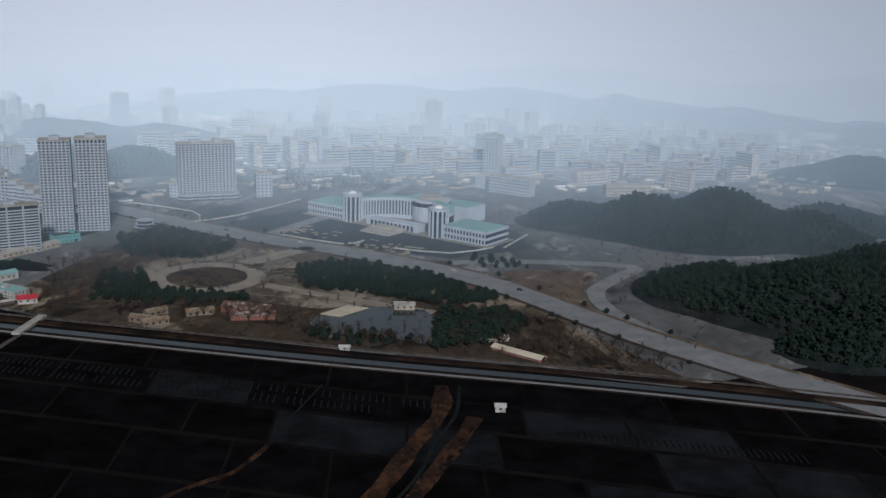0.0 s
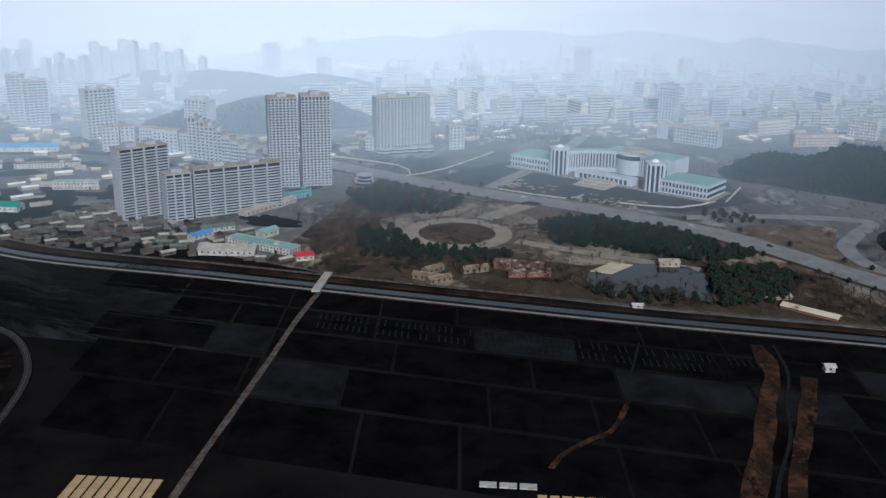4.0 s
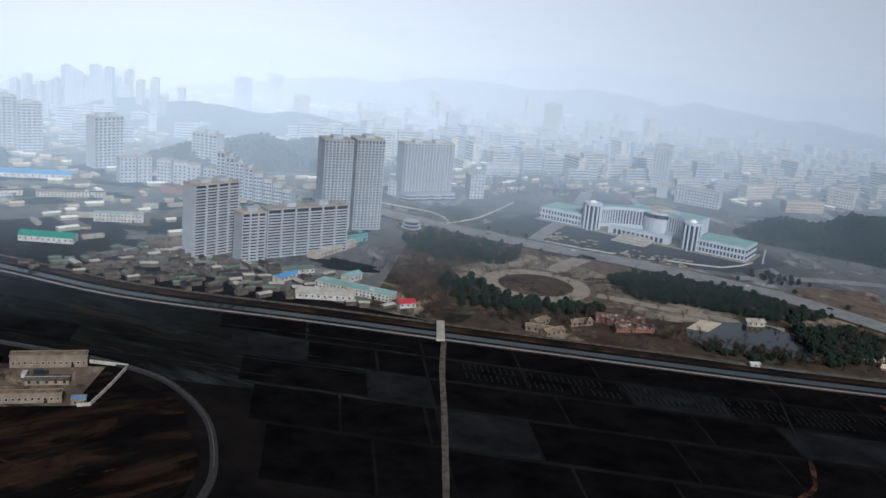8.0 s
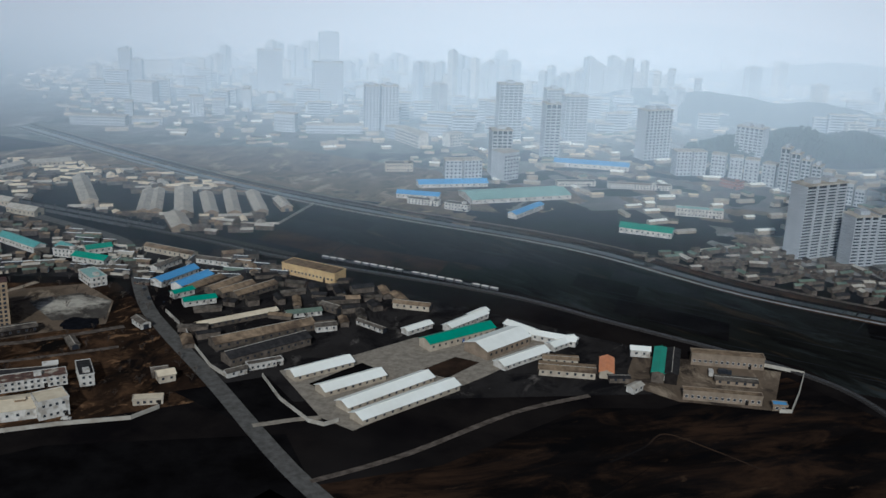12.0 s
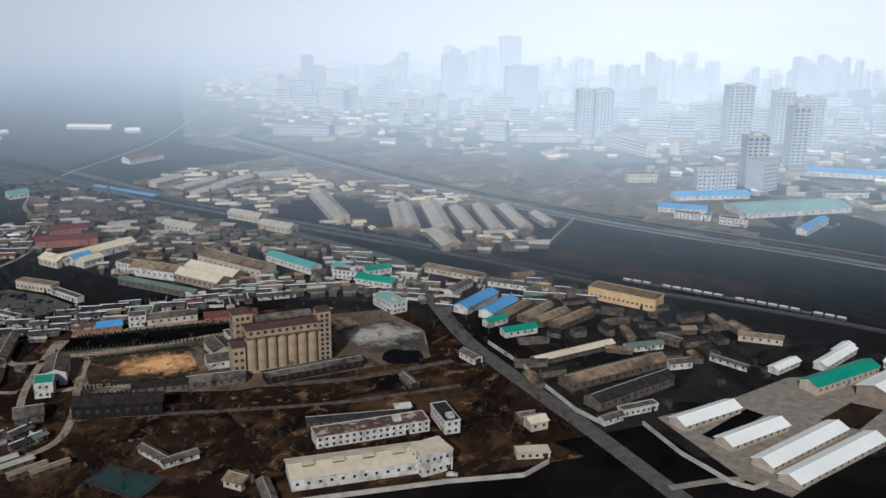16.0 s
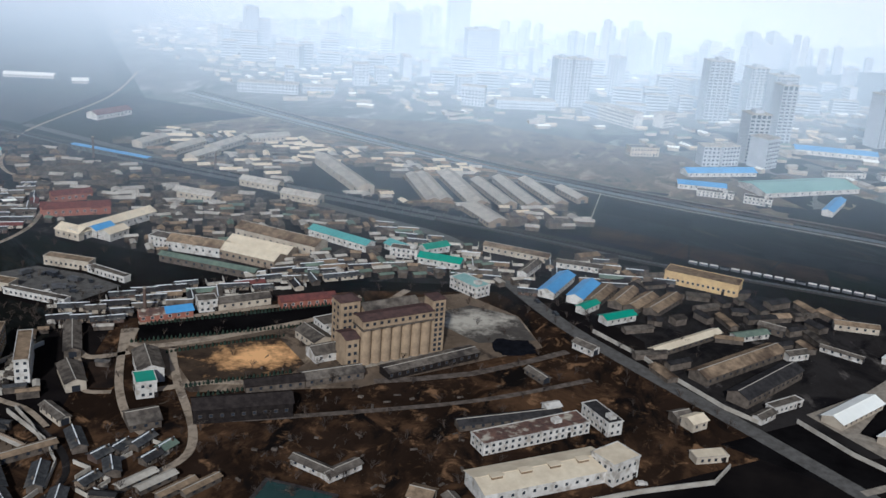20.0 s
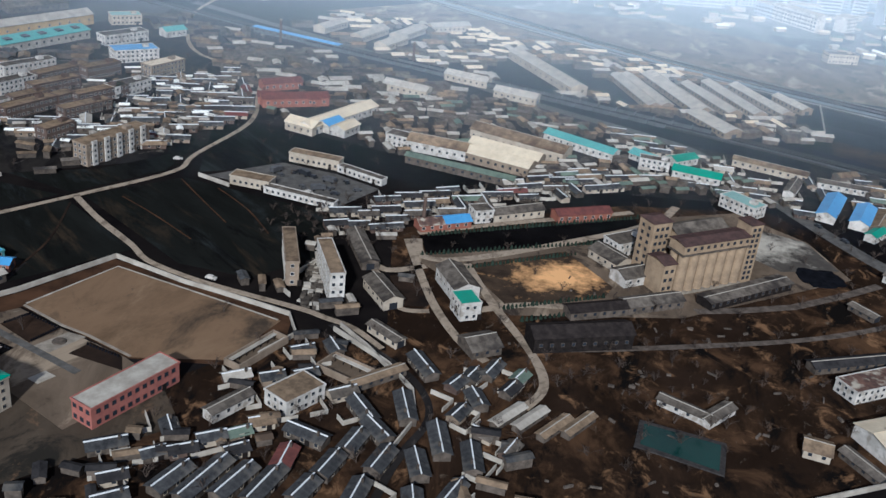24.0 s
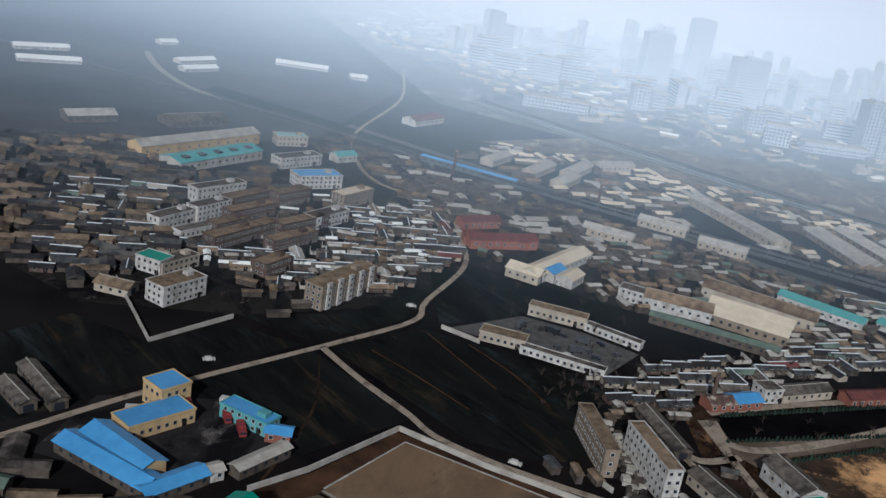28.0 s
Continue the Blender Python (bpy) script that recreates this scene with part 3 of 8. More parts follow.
def tower(x, y, rot, w, d, h, label="tall pale apartment tower", m="block", group="apartment towers", bay=4.4, fh=2.8, name="apartment_tower", podium=0, out=0.35):
    """An apartment tower: dark glazed core, end walls, piers, and a balcony band on every floor."""
    if h < 26 and name == "apartment_tower":
        return far_block(x, y, rot, w, d, h, label, m, group)
    fh = 3.0 if m == "block_grey" else fh
    t = thing(name, label, "apartment block", group, pose(x, y, 0, 0, 0, rot))
    part("core", box_mesh("core", M["glass"], -w / 2 + 0.5, -d / 2 + 0.9, -0.3, w / 2 - 0.5, d / 2 - 0.9, h - 0.3), t, "dark recessed window walls")
    for s in (-1, 1):
        e = Build().box(min(s * w / 2, s * (w / 2 - 0.6)), -d / 2 + 0.3, -0.3, max(s * w / 2, s * (w / 2 - 0.6)), d / 2 - 0.3, h)
        part("end_wall", e.made("end_wall", M[m]), t)
    nb = max(2, int(round(w / bay)))
    pier = box_mesh("pier", M[m], -0.45, -d / 2 - out, -0.3, 0.45, d / 2 + out, h)
    for i in range(1, nb):
        part("pier", pier, t).location.x = -w / 2 + w * i / nb
    ro, ri, bh = ((-w / 2 - 0.02, -d / 2), (w / 2 + 0.02, -d / 2), (w / 2 + 0.02, d / 2), (-w / 2 - 0.02, d / 2)), ((-w / 2 + 0.45, -d / 2 + 0.95), (w / 2 - 0.45, -d / 2 + 0.95), (w / 2 - 0.45, d / 2 - 0.95), (-w / 2 + 0.45, d / 2 - 0.95)), 0.42 * fh
    rv = [(*p, z) for p, z in [(p, 0) for p in ro] + [(p, bh) for p in ro] + [(p, bh) for p in ri] + [(p, 0) for p in ri]]
    band = pydata("balcony", rv, [(4 * r + i, 4 * r + (i + 1) % 4, (4 * r + 4) % 16 + (i + 1) % 4, (4 * r + 4) % 16 + i) for r in range(4) for i in range(4)], M[m])
    for k in range(int(h / fh)):
        part("balcony", band, t).location.z = k * fh + 0.15
    part("roof", box_mesh("roof", M["pale_roof"], -w / 2 - 0.2, -d / 2 - 0.2, h - 0.3, w / 2 + 0.2, d / 2 + 0.2, h + 0.5), t)
    for s in ((-0.2, 0.2) if w > 24 else (0.0,)):
        part("roof_house", box_mesh("roof_house", M[m], s * w - min(3.5, w * 0.2), -d * 0.25, h + 0.5, s * w + min(3.5, w * 0.2), d * 0.25, h + 3.0), t)
    for i in range(podium):
        px = -w / 2 + w * (i + 0.5) / podium
        for k in range(2):
            part("podium", Build().tube(px, -d / 2 - 3, k * 2.6 - 0.1, k * 2.6 + 1.5, w / podium * 0.62, 16).made("podium", M["glass"]), t)
            part("podium_slab", Build().tube(px, -d / 2 - 3, k * 2.6 + 1.5, k * 2.6 + 2.6, w / podium * 0.66, 16).made("podium_slab", M["block"]), t)
    return t


def house(x, y, rot, length, depth=5.5, h=2.4, roof="slate_roof", wall="stone", label="small house with a grey tiled roof and pale ridge", group="village houses"):
    t = thing("house", label, "house", group, pose(x, y, 0, 0, 0, rot))
    rise = 1.15
    part("wall", Build().box(-length / 2, -depth / 2, -0.3, length / 2, depth / 2, h).ends(-length / 2, -depth / 2, h, length / 2, depth / 2, rise).made("wall", M[wall]), t)
    part("roof", Build().gable(-length / 2, -depth / 2, h - 0.1, length / 2, depth / 2, rise, 0.5, 0.16).made("roof", M[roof]), t)
    part("ridge", box_mesh("ridge", M["lime"], -length / 2 - 0.55, -0.17, h + rise - 0.02, length / 2 + 0.55, 0.17, h + rise + 0.25), t, "whitewashed ridge")
    windows(t, length, depth, 0.9, 4.2, WIN["cream"], "f")
    part("door", DOOR, t).matrix_local = pose(1.5, -depth / 2 - 0.02, 0)
    if group == "hamlet houses":
        part("chimney", box_mesh("chimney", M["stone"], length * 0.3, -0.9, h + 0.6, length * 0.3 + 0.6, -0.3, h + rise + 0.9), t)
    return t


def court(x, y, rot, w, d, h, label=""):
    """A roofless court: four thick worn walls, a lean-to along one of them and a trodden floor."""
    t = thing("walled_court", label, "court", "", pose(x, y, 0, 0, 0, rot))
    for q in ((-w / 2, -d / 2, w / 2, -d / 2 + 0.4), (-w / 2, d / 2 - 0.4, w / 2, d / 2), (-w / 2, -d / 2 + 0.4, -w / 2 + 0.4, d / 2 - 0.4), (w / 2 - 0.4, -d / 2 + 0.4, w / 2, d / 2 - 0.4)):
        part("wall", box_mesh("wall", M["tan"], q[0], q[1], -0.2, q[2], q[3], h), t)
    part("floor", box_mesh("floor", M["pale_soil"], -w / 2 + 0.4, -d / 2 + 0.4, -0.2, w / 2 - 0.4, d / 2 - 0.4, 0.25), t)
    part("lean_to", Build().box(-w / 2 + 0.4, d / 2 - 1.9, 1.5, w / 2 - 0.4, d / 2 - 0.4, 1.7).made("lean_to", M["pale_roof"]), t, "narrow pale lean-to roof")
    for i in range(int(w // 3)):
        part("post", box_mesh("post", M["dark_wood"], -0.1, -0.1, 0.2, 0.1, 0.1, 1.5), t).location = (-w / 2 + 1.5 + 3 * i, d / 2 - 1.8, 0)
    return t


def far_block(x, y, rot, w, d, h, label="pale apartment block in the haze", m="block", group="far blocks"):
    t = thing("far_block", label, "apartment block", group, pose(x, y, 0, 0, 0, rot))
    part("wall", box_mesh("wall", M[m], -w / 2, -d / 2, -0.3, w / 2, d / 2, h), t)
    part("roof", box_mesh("roof", M["pale_roof"], -w / 2 - 0.2, -d / 2 - 0.2, h, w / 2 + 0.2, d / 2 + 0.2, h + 0.7), t)
    if h > 30:
        part("roof_house", box_mesh("roof_house", M[m], -w * 0.2, -d * 0.25, h + 0.7, w * 0.15, d * 0.25, h + 2.6), t)
    rows, n = Build(), max(3, int(w / 3))
    for k in range(int(h / 3.0)):
        for i in range(n):
            xx = -w / 2 + (i + 0.5) * w / n
            rows.box(xx - 0.8, -d / 2 - 0.1, 1.1 + k * 3.0, xx + 0.8, d / 2 + 0.1, 2.4 + k * 3.0)
    tagged(part("window_grid", rows.made("window_grid", M["glass"]), t), kind="stuff")
    return t

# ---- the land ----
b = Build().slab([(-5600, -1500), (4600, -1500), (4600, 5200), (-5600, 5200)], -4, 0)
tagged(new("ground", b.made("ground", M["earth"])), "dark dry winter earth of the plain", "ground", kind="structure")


def patch(name, pts, material, z=0.06, label="", thin=0.5, parent=None):
    return tagged(new(name, Build().slab(ccw(pts), -thin, z).made(name, material)), label, "ground", kind="structure")


patch("ground_city", [(-1094, 751), (-561.1, 662.6), (-470.4, 713.9), (-389.7, 610.3), (-214.2, 524.7), (117.9, 429.3), (415.8, 551.8), (900, 900), (1600, 4200), (-2400, 4200), (-1500, 1300)], M["town_soil"], 0.03, "pale trodden ground of the town")
patch("ground_works", [(-1004.2, 477.5), (-1099.4, 603.8), (-722.1, 512.8), (-620.7, 485.1), (-519.9, 462.2), (-399.2, 431.9), (-428.9, 391.2), (-559.7, 333.8), (-639.4, 302.5), (-650.2, 399.8), (-701.1, 445.9), (-822, 404.3), (-962.6, 415)], M["works_soil"], 0.03, "dark cindery ground among the workshops")
patch("ground_granary", [(-861.2, 332.6), (-781.7, 404.4), (-721.3, 430.4), (-655, 376.2), (-599.6, 321), (-649.2, 277), (-750.1, 196.2), (-800.2, 170.5), (-830.5, 241.2)], M["waste"], 0.04, "bare brown soil round the granary")
patch("ground_village", [(-1131, 301.7), (-1154.4, 425.8), (-1057.5, 571.9), (-967, 602.2), (-903.5, 476.7), (-962.6, 415), (-966.6, 353.1), (-1011.1, 306.7), (-1060.7, 281.1)], M["village_soil"], 0.04, "trodden soil of the old village")
patch("ground_west_village", [(-929.9, 120.5), (-860.6, 246.3), (-800.4, 251.3), (-770.2, 190.9), (-800, 100.2)], M["waste"], 0.045, "dark soil of the hamlet")
patch("ground_park", [(-249.2, 546), (-208, 729.1), (-38.6, 642.2), (59.6, 558.8), (125.9, 437.2), (-30.6, 478), (-199.2, 519.2)], M["park_soil"], 0.07, "brown winter grass of the park")
patch("ground_verge", [(-213.2, 708.7), (-118.3, 644.5), (-39.3, 591.4), (59.4, 543.7), (108.6, 497.6), (94.4, 558.1), (30.6, 625.1), (-57.9, 693.8), (-157.4, 768.6), (-227.9, 801.5)], M["pale_soil"], 0.085, "sandy trodden verge beside the avenue")
patch("ground_slope", [(60.6, 639.6), (120.2, 638.2), (99.7, 588.2), (99.2, 543), (69.7, 573.7), (40.4, 611.7)], M["pale_soil"], 0.087, "sandy planted island beside the avenue")
patch("ground_plain", [(-1108.5, 572.4), (-1164.5, 425.8), (-1400, 330), (-2600, 700), (-2300, 1500), (-1500, 1250), (-1136.4, 783.3)], M["plain"], 0.06, "grey empty plain beyond the village")
patch("ground_waste", [(-1029.5, 655.4), (-907.5, 674.6), (-703.1, 652.6), (-561.1, 662.6), (-643, 777.2), (-807, 809.8), (-970.3, 748.9)], M["pale_soil"], 0.075, "pale waste land north of the railway")

# fields
for name, pts, mt, label in (
        ("field_north", [(-702.9, 633.9), (-724.6, 556.2), (-709.1, 536.6), (-622, 525.3), (-525.1, 505.1), (-454.3, 475.9), (-365.4, 446.8), (-342.6, 425.1), (-242.8, 407.4), (-221.4, 492.3), (-263.3, 522.9), (-387.5, 550), (-498.1, 592.6), (-625.7, 626.5)], "wet_field", "wide dark ploughed field beside the railway"),
        ("field_works", [(-546.8, 644), (-515.8, 714.2), (-458, 650), (-467.9, 616.2), (-396.7, 596.1), (-401.6, 571.7), (-500.2, 608)], "field", "dark field beside the white works"),
        ("field_orange", [(-535.3, 271.2), (-495.9, 301.4), (-453.8, 367.7), (-423.9, 377.9), (-418.8, 335.1), (-438.6, 296.5), (-498.6, 243.5)], "slope_soil", "rust brown sloping field"),
        ("field_south", [(-559.4, 232), (-547.4, 264.8), (-498.6, 243.5), (-438.6, 294.5), (-418.8, 335.1), (-423.9, 377.9), (-371.4, 431.6), (-334.6, 400.6), (-319.8, 344.6), (-330, 243.5), (-428.5, 203.2)], "slope_soil", "dark rough fields inside the railway curve"),
        ("field_wall", [(-639.1, 263.8), (-559.6, 303.2), (-529.2, 265.2), (-599.3, 190.6), (-699.3, 191.2)], "field", "black ploughed field behind the long wall"),
        ("field_fort", [(-619.5, 320.9), (-589.8, 348.7), (-557.6, 319.5), (-574.6, 302.9)], "field", "black plot beside the white sheds"),
        ("field_sport", [(-941.4, 223.1), (-931.7, 258.1), (-891.7, 253.3), (-868.6, 250.4), (-872.5, 223.1), (-897.5, 212.4)], "sport", "bare brown sports field with a pale border"),
        ("field_a", [(-1008.3, 243.4), (-979, 295.6), (-934.8, 271.3), (-955.4, 232.6), (-982.4, 243.5)], "wet_field", "dark field beside the lane"),
        ("field_b", [(-976, 301.7), (-953.4, 336.7), (-886.2, 332.7), (-872.9, 302.1), (-889.8, 271.6), (-915.8, 269.4)], "wet_field", "dark wet field with grey streaks"),
        ("field_c", [(-974.3, 397.5), (-960.5, 415), (-929.2, 403.5), (-916.8, 375.7), (-951.5, 344.9)], "wet_field", "dark plot beside the road"),
        ("field_d", [(-1013.1, 305.7), (-982, 301.7), (-963.4, 339.7), (-967.8, 364.4), (-986.3, 327.3)], "wet_field", "dark plot below the apartment block"),
        ("field_e", [(-1056.5, 271.9), (-1021.6, 268.9), (-1014, 296.5), (-984, 297.6), (-1010.3, 244.4), (-1027.7, 204), (-1065, 240.4)], "wet_field", "dark field beside the blue works"),
        ("field_hedge", [(-843, 318.3), (-850.1, 331.6), (-775.5, 392.1), (-768.3, 373.7)], "field", "dark hedged strip beside the granary yard"),
        ("yard_granary", [(-846, 312.2), (-843, 317.3), (-767.2, 372.7), (-773.5, 393.2), (-735.4, 422.1), (-705.8, 404.8), (-690.4, 376.2), (-749.5, 313.5), (-803.7, 287.8)], "pale_soil", "trodden pale yard of the granary"),
        ("yard_white", [(-587.8, 355.9), (-562.9, 384.8), (-543.9, 414.8), (-504.6, 434.7), (-477.3, 437), (-499.3, 385.8), (-536.5, 314.9), (-552.6, 320.7)], "concrete", "pale concrete yard between the white sheds"),
        ("yard_blue", [(-1011.7, 199.9), (-1016.1, 232.3), (-985.5, 250.6), (-958.5, 246.7), (-955.4, 232.6), (-982, 203)], "works_soil", "grey yard of the blue works"),
        ("yard_court", [(-441, 398), (-417, 388), (-378, 393), (-374, 437), (-418, 436), (-441, 432)], "pale_soil", "pale yard between the tan barracks"),
        ("plaza_palace", [(-159.4, 765.6), (-91.4, 830.3), (3.4, 804.4), (77.4, 761.1), (81.4, 699.9), (21.3, 667), (-41, 692.2), (-122.6, 718.3)], "forecourt", "grey forecourt of the palace")):
    patch(name, pts, M[mt], 0.09 if "yard" not in name else 0.11, label)
FIELD_S, FIELD_N = ((-712, 536), (-652, 517), (-524, 502), (-457, 482), (-394, 460)), ((-700, 622), (-668, 612), (-500, 580), (-389, 545))
random.seed(17)
for lo, hi in ((0.06, 0.36), (0.375, 0.66), (0.675, 0.95)):
    x = -690.0
    while x < -410:
        w = random.uniform(36, 74)
        a, c = x + 0.6, min(x + w - 0.6, -398)
        edge = []
        for q, f in ((a, lo), (c, lo), (c, hi), (a, hi)):
            ys, yn = np.interp(q, *zip(*FIELD_S)), np.interp(q, *zip(*FIELD_N))
            edge.append((q, float(ys + (yn - ys) * f)))
        patch("field_plot", edge, M[random.choice(("wet_field", "field", "bare_soil", "field_grey", "wet_field"))], 0.13, "dark winter plot of the wide field")
        x += w
patch("yard_plot", [(-570, 348), (-563, 345), (-550, 374), (-557, 377)], M["field"], 0.16, "black planted plot between the white sheds")
patch("yard_plot", [(-530, 378), (-519, 399), (-507, 397), (-516, 375)], M["bare_soil"], 0.16, "brown bare plot in the concrete yard")
patch("sport_border", [(-957.3, 213.3), (-947.4, 229.6), (-935.7, 262.2), (-866.6, 254.4), (-862.5, 241.3), (-870.5, 221.1), (-897.5, 211.9), (-941.4, 222.6), (-948.3, 206.3)], M["field_brown"], 0.065, "rust brown border of the sports field")
strip("sport_line", [(-941.4, 224.6), (-931.7, 258.1), (-891.7, 253.3), (-869.6, 250.4)], 0.6, 0.2, M["pale_roof"], "pale line round the sports field", "line", n=1)
strip("sport_line", [(-941.4, 223.6), (-924.5, 218.7), (-914.5, 217.3), (-897.5, 212.9)], 0.9, 0.2, M["concrete"], "pale kerb along the sports field", "line", n=1)
for pts in ([(-963.1, 307.9), (-945, 299.8), (-921.9, 287.7)], [(-953.4, 334.6), (-937.2, 321.3), (-918, 306.1)], [(-936.3, 333.6), (-916.2, 320.4), (-900, 305.1)]):
    strip("field_ridge", pts, 0.6, 0.2, M["field_brown"], "low brown ridge between furrows", "ridge", rough=0.4)
patch("ground_school", [(-984.9, 200), (-951.3, 208.3), (-884.5, 206.9), (-868.4, 190.8), (-895.2, 150.7), (-964.7, 150)], M["park_soil"], 0.055, "brown dusty ground round the school")
patch("school_yard", [(-951.2, 207.3), (-941.4, 221.5), (-924.4, 217.2), (-898.5, 211.9), (-884.4, 205.9), (-893.3, 176.7), (-915.3, 184.6), (-940.2, 190.3)], M["pale_soil"], 0.12, "trodden tan yard of the school")
patch("garden", [(-940.3, 211.5), (-937.4, 220.1), (-923.4, 216.7), (-926.4, 206.6)], M["bare_soil"], 0.17, "bare brown garden bed with shrubs")
patch("garden", [(-913.4, 206.7), (-911.5, 214.3), (-899.5, 211.9), (-895.4, 205.8)], M["bare_soil"], 0.17, "bare brown garden bed with shrubs")
patch("garden", [(-942.2, 198.3), (-941.3, 204.4), (-928.3, 202.5), (-929.3, 195.5)], M["field"], 0.17, "dark clipped garden bed")
patch("garden_court", [(-924.4, 205.6), (-920.4, 216.2), (-914.5, 216.3), (-918.4, 204.6)], M["concrete"], 0.18, "pale paved court in the garden")
patch("garden_court", [(-936.3, 198.9), (-935.3, 202.4), (-931.3, 201.5), (-932.3, 197.9)], M["pale_roof"], 0.24, "white paved square in the dark bed")
patch("garden_court", [(-915.3, 191.6), (-913.4, 196.6), (-909.4, 195.7), (-911.3, 190.6)], M["pale_roof"], 0.24, "white paved square in the garden")
tagged(new("court_ring", Build().tube(-919.4, 210.7, 0, 0.5, 2.2, 20, 1.9).made("court_ring", M["stone"])), "low round basin in the paved court", "basin", kind="structure")
strip("garden_path", [(-944.3, 209.4), (-932.3, 206.5), (-922.4, 204.1), (-905.4, 199.7)], 2.4, 0.2, M["asphalt"], "paved path in the school garden", "path")
random.seed(9)
b = Build()
for (x0, y0), (x1, y1) in (((-941.3, 203.4), (-929.3, 201.5)), ((-941.2, 198.8), (-930.3, 196.5)), ((-939.4, 212.5), (-936.4, 219.6)), ((-936.4, 219.6), (-924.4, 216.7)), ((-911.5, 212.8), (-900.5, 211.3)), ((-926.4, 207.6), (-924.4, 215.7))):
    for i in range(11):
        x, y = x0 + (x1 - x0) * i / 10, y0 + (y1 - y0) * i / 10
        b.tube(x, y, 0, 0.9, 0.45, 6, 0.2)
tagged(new("garden_bushes", b.made("garden_bushes", M["coal"])), "rows of dark clipped bushes in the garden", "bush", kind="stuff")

def blob(b, x, y, rx, ry, rot, z, seed, n=30):
    """An irregular patch of ground added to b."""
    pts = []
    for i in range(n):
        a = 2 * math.pi * i / n
        r = 1 + 0.42 * noise.noise((math.cos(a) * 1.3 + seed, math.sin(a) * 1.3, 7)) + 0.16 * noise.noise((math.cos(a) * 5 + seed, math.sin(a) * 5, 3))
        p = Matrix.Rotation(radians(rot), 2) @ Vector((rx * r * math.cos(a), ry * r * math.sin(a)))
        pts.append((x + p.x, y + p.y))
    return b.slab(pts, -0.3, z)


random.seed(44)
for name, mt, z, n, size, area, label in (
        ("soil_patches", "field", 0.06, 60, (12, 40), (-640, -250, 620, 900), "dark plots among the houses"),
        ("soil_patches", "pale_soil", 0.062, 50, (8, 26), (-640, -250, 620, 900), "pale yards among the houses")):
    b = Build()
    for i in range(n):
        x, y = random.uniform(area[0], area[1]), random.uniform(area[2], area[3])
        r = random.uniform(*size)
        blob(b, x, y, r, r * random.uniform(0.3, 0.7), random.uniform(-2.4, 179.5), z + 0.0002 * i, i * 3.7)
    tagged(new(name, b.made(name, M[mt])), label, "ground", kind="stuff")
b = Build()
for i in range(26):
    x, y, a = random.uniform(-680, -280), 0, 0
    y = 480 - 0.24 * (x + 520) + random.uniform(0, 70)
    L = random.uniform(30, 80)
    if i % 3:
        b.add(*ribbon([(x, y), (x + L, y - L * 0.235)], 0.9, -0.2, 0.16, n=1))
    else:
        b.add(*ribbon([(x, y), (x + 14, y + 40)], 0.9, -0.2, 0.16, n=1))
tagged(new("field_bunds", b.made("field_bunds", M["field_grey"])), "low bunds across the wide field", "bund", kind="stuff")
patch("sand_floor", [(-828, 315.3), (-796.2, 345.9), (-774.8, 324.6), (-776.8, 314.4), (-806.7, 293.9)], M["grain_floor"], 0.16, "brown threshing ground strewn with orange grain")
patch("pale_yard", [(-745.1, 388.2), (-729.1, 408.8), (-706.8, 404.8), (-694.5, 382.3), (-716.6, 369.9)], M["pale_floor"], 0.16, "worn pale concrete yard behind the granary")
tagged(new("coal_heap", blob(Build(), -702, 372, 10, 8, 20, 0.24, 2.0).made("coal_heap", M["coal"])), "black coal spread on the ground", "coal", kind="structure")

# the small paddies south of the canal, each with its own bund
def fall(x):
    return 459.5 - 0.253 * (x + 40)


random.seed(11)
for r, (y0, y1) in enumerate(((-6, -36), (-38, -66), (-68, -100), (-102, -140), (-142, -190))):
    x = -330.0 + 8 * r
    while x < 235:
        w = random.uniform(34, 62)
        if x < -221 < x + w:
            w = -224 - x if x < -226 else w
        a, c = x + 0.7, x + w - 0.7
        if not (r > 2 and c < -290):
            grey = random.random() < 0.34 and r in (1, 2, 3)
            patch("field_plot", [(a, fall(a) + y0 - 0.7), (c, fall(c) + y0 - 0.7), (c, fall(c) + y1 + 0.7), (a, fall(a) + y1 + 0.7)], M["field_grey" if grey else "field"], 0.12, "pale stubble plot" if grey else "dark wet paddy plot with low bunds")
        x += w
for y0, n in ((-40, 70), (-52, 60)):
    b = Build()
    for i in range(n):
        x = -205 + i * 3.0
        if random.random() < 0.85:
            b.box(x, fall(x) + y0 - 8, 0, x + 0.7, fall(x) + y0 - 1, 0.5)
    tagged(new("seedbed_rows", b.made("seedbed_rows", M["seedbed"])), "rows of narrow pale seedbeds", "seedbed", kind="stuff")
b = Build()
for i in range(34):
    x = 60 + i * 2.6
    b.box(x, fall(x) - 62, 0, x + 0.7, fall(x) - 55, 0.5)
tagged(new("seedbed_rows", b.made("seedbed_rows", M["seedbed"])), "rows of narrow pale seedbeds", "seedbed", kind="stuff")

# roads, lanes, canal and banks
CANAL = [(-1074.5, 792.8), (-836.2, 686.5), (-670.4, 633.8), (-500.2, 600.8), (-388.6, 549), (-278, 521), (-212.3, 503.5), (-116.8, 479), (-35.7, 459), (111.9, 426), (294.9, 374.1)]
def shift(line, d):
    return [(x + 0.23 * d, y + d) for x, y in line]


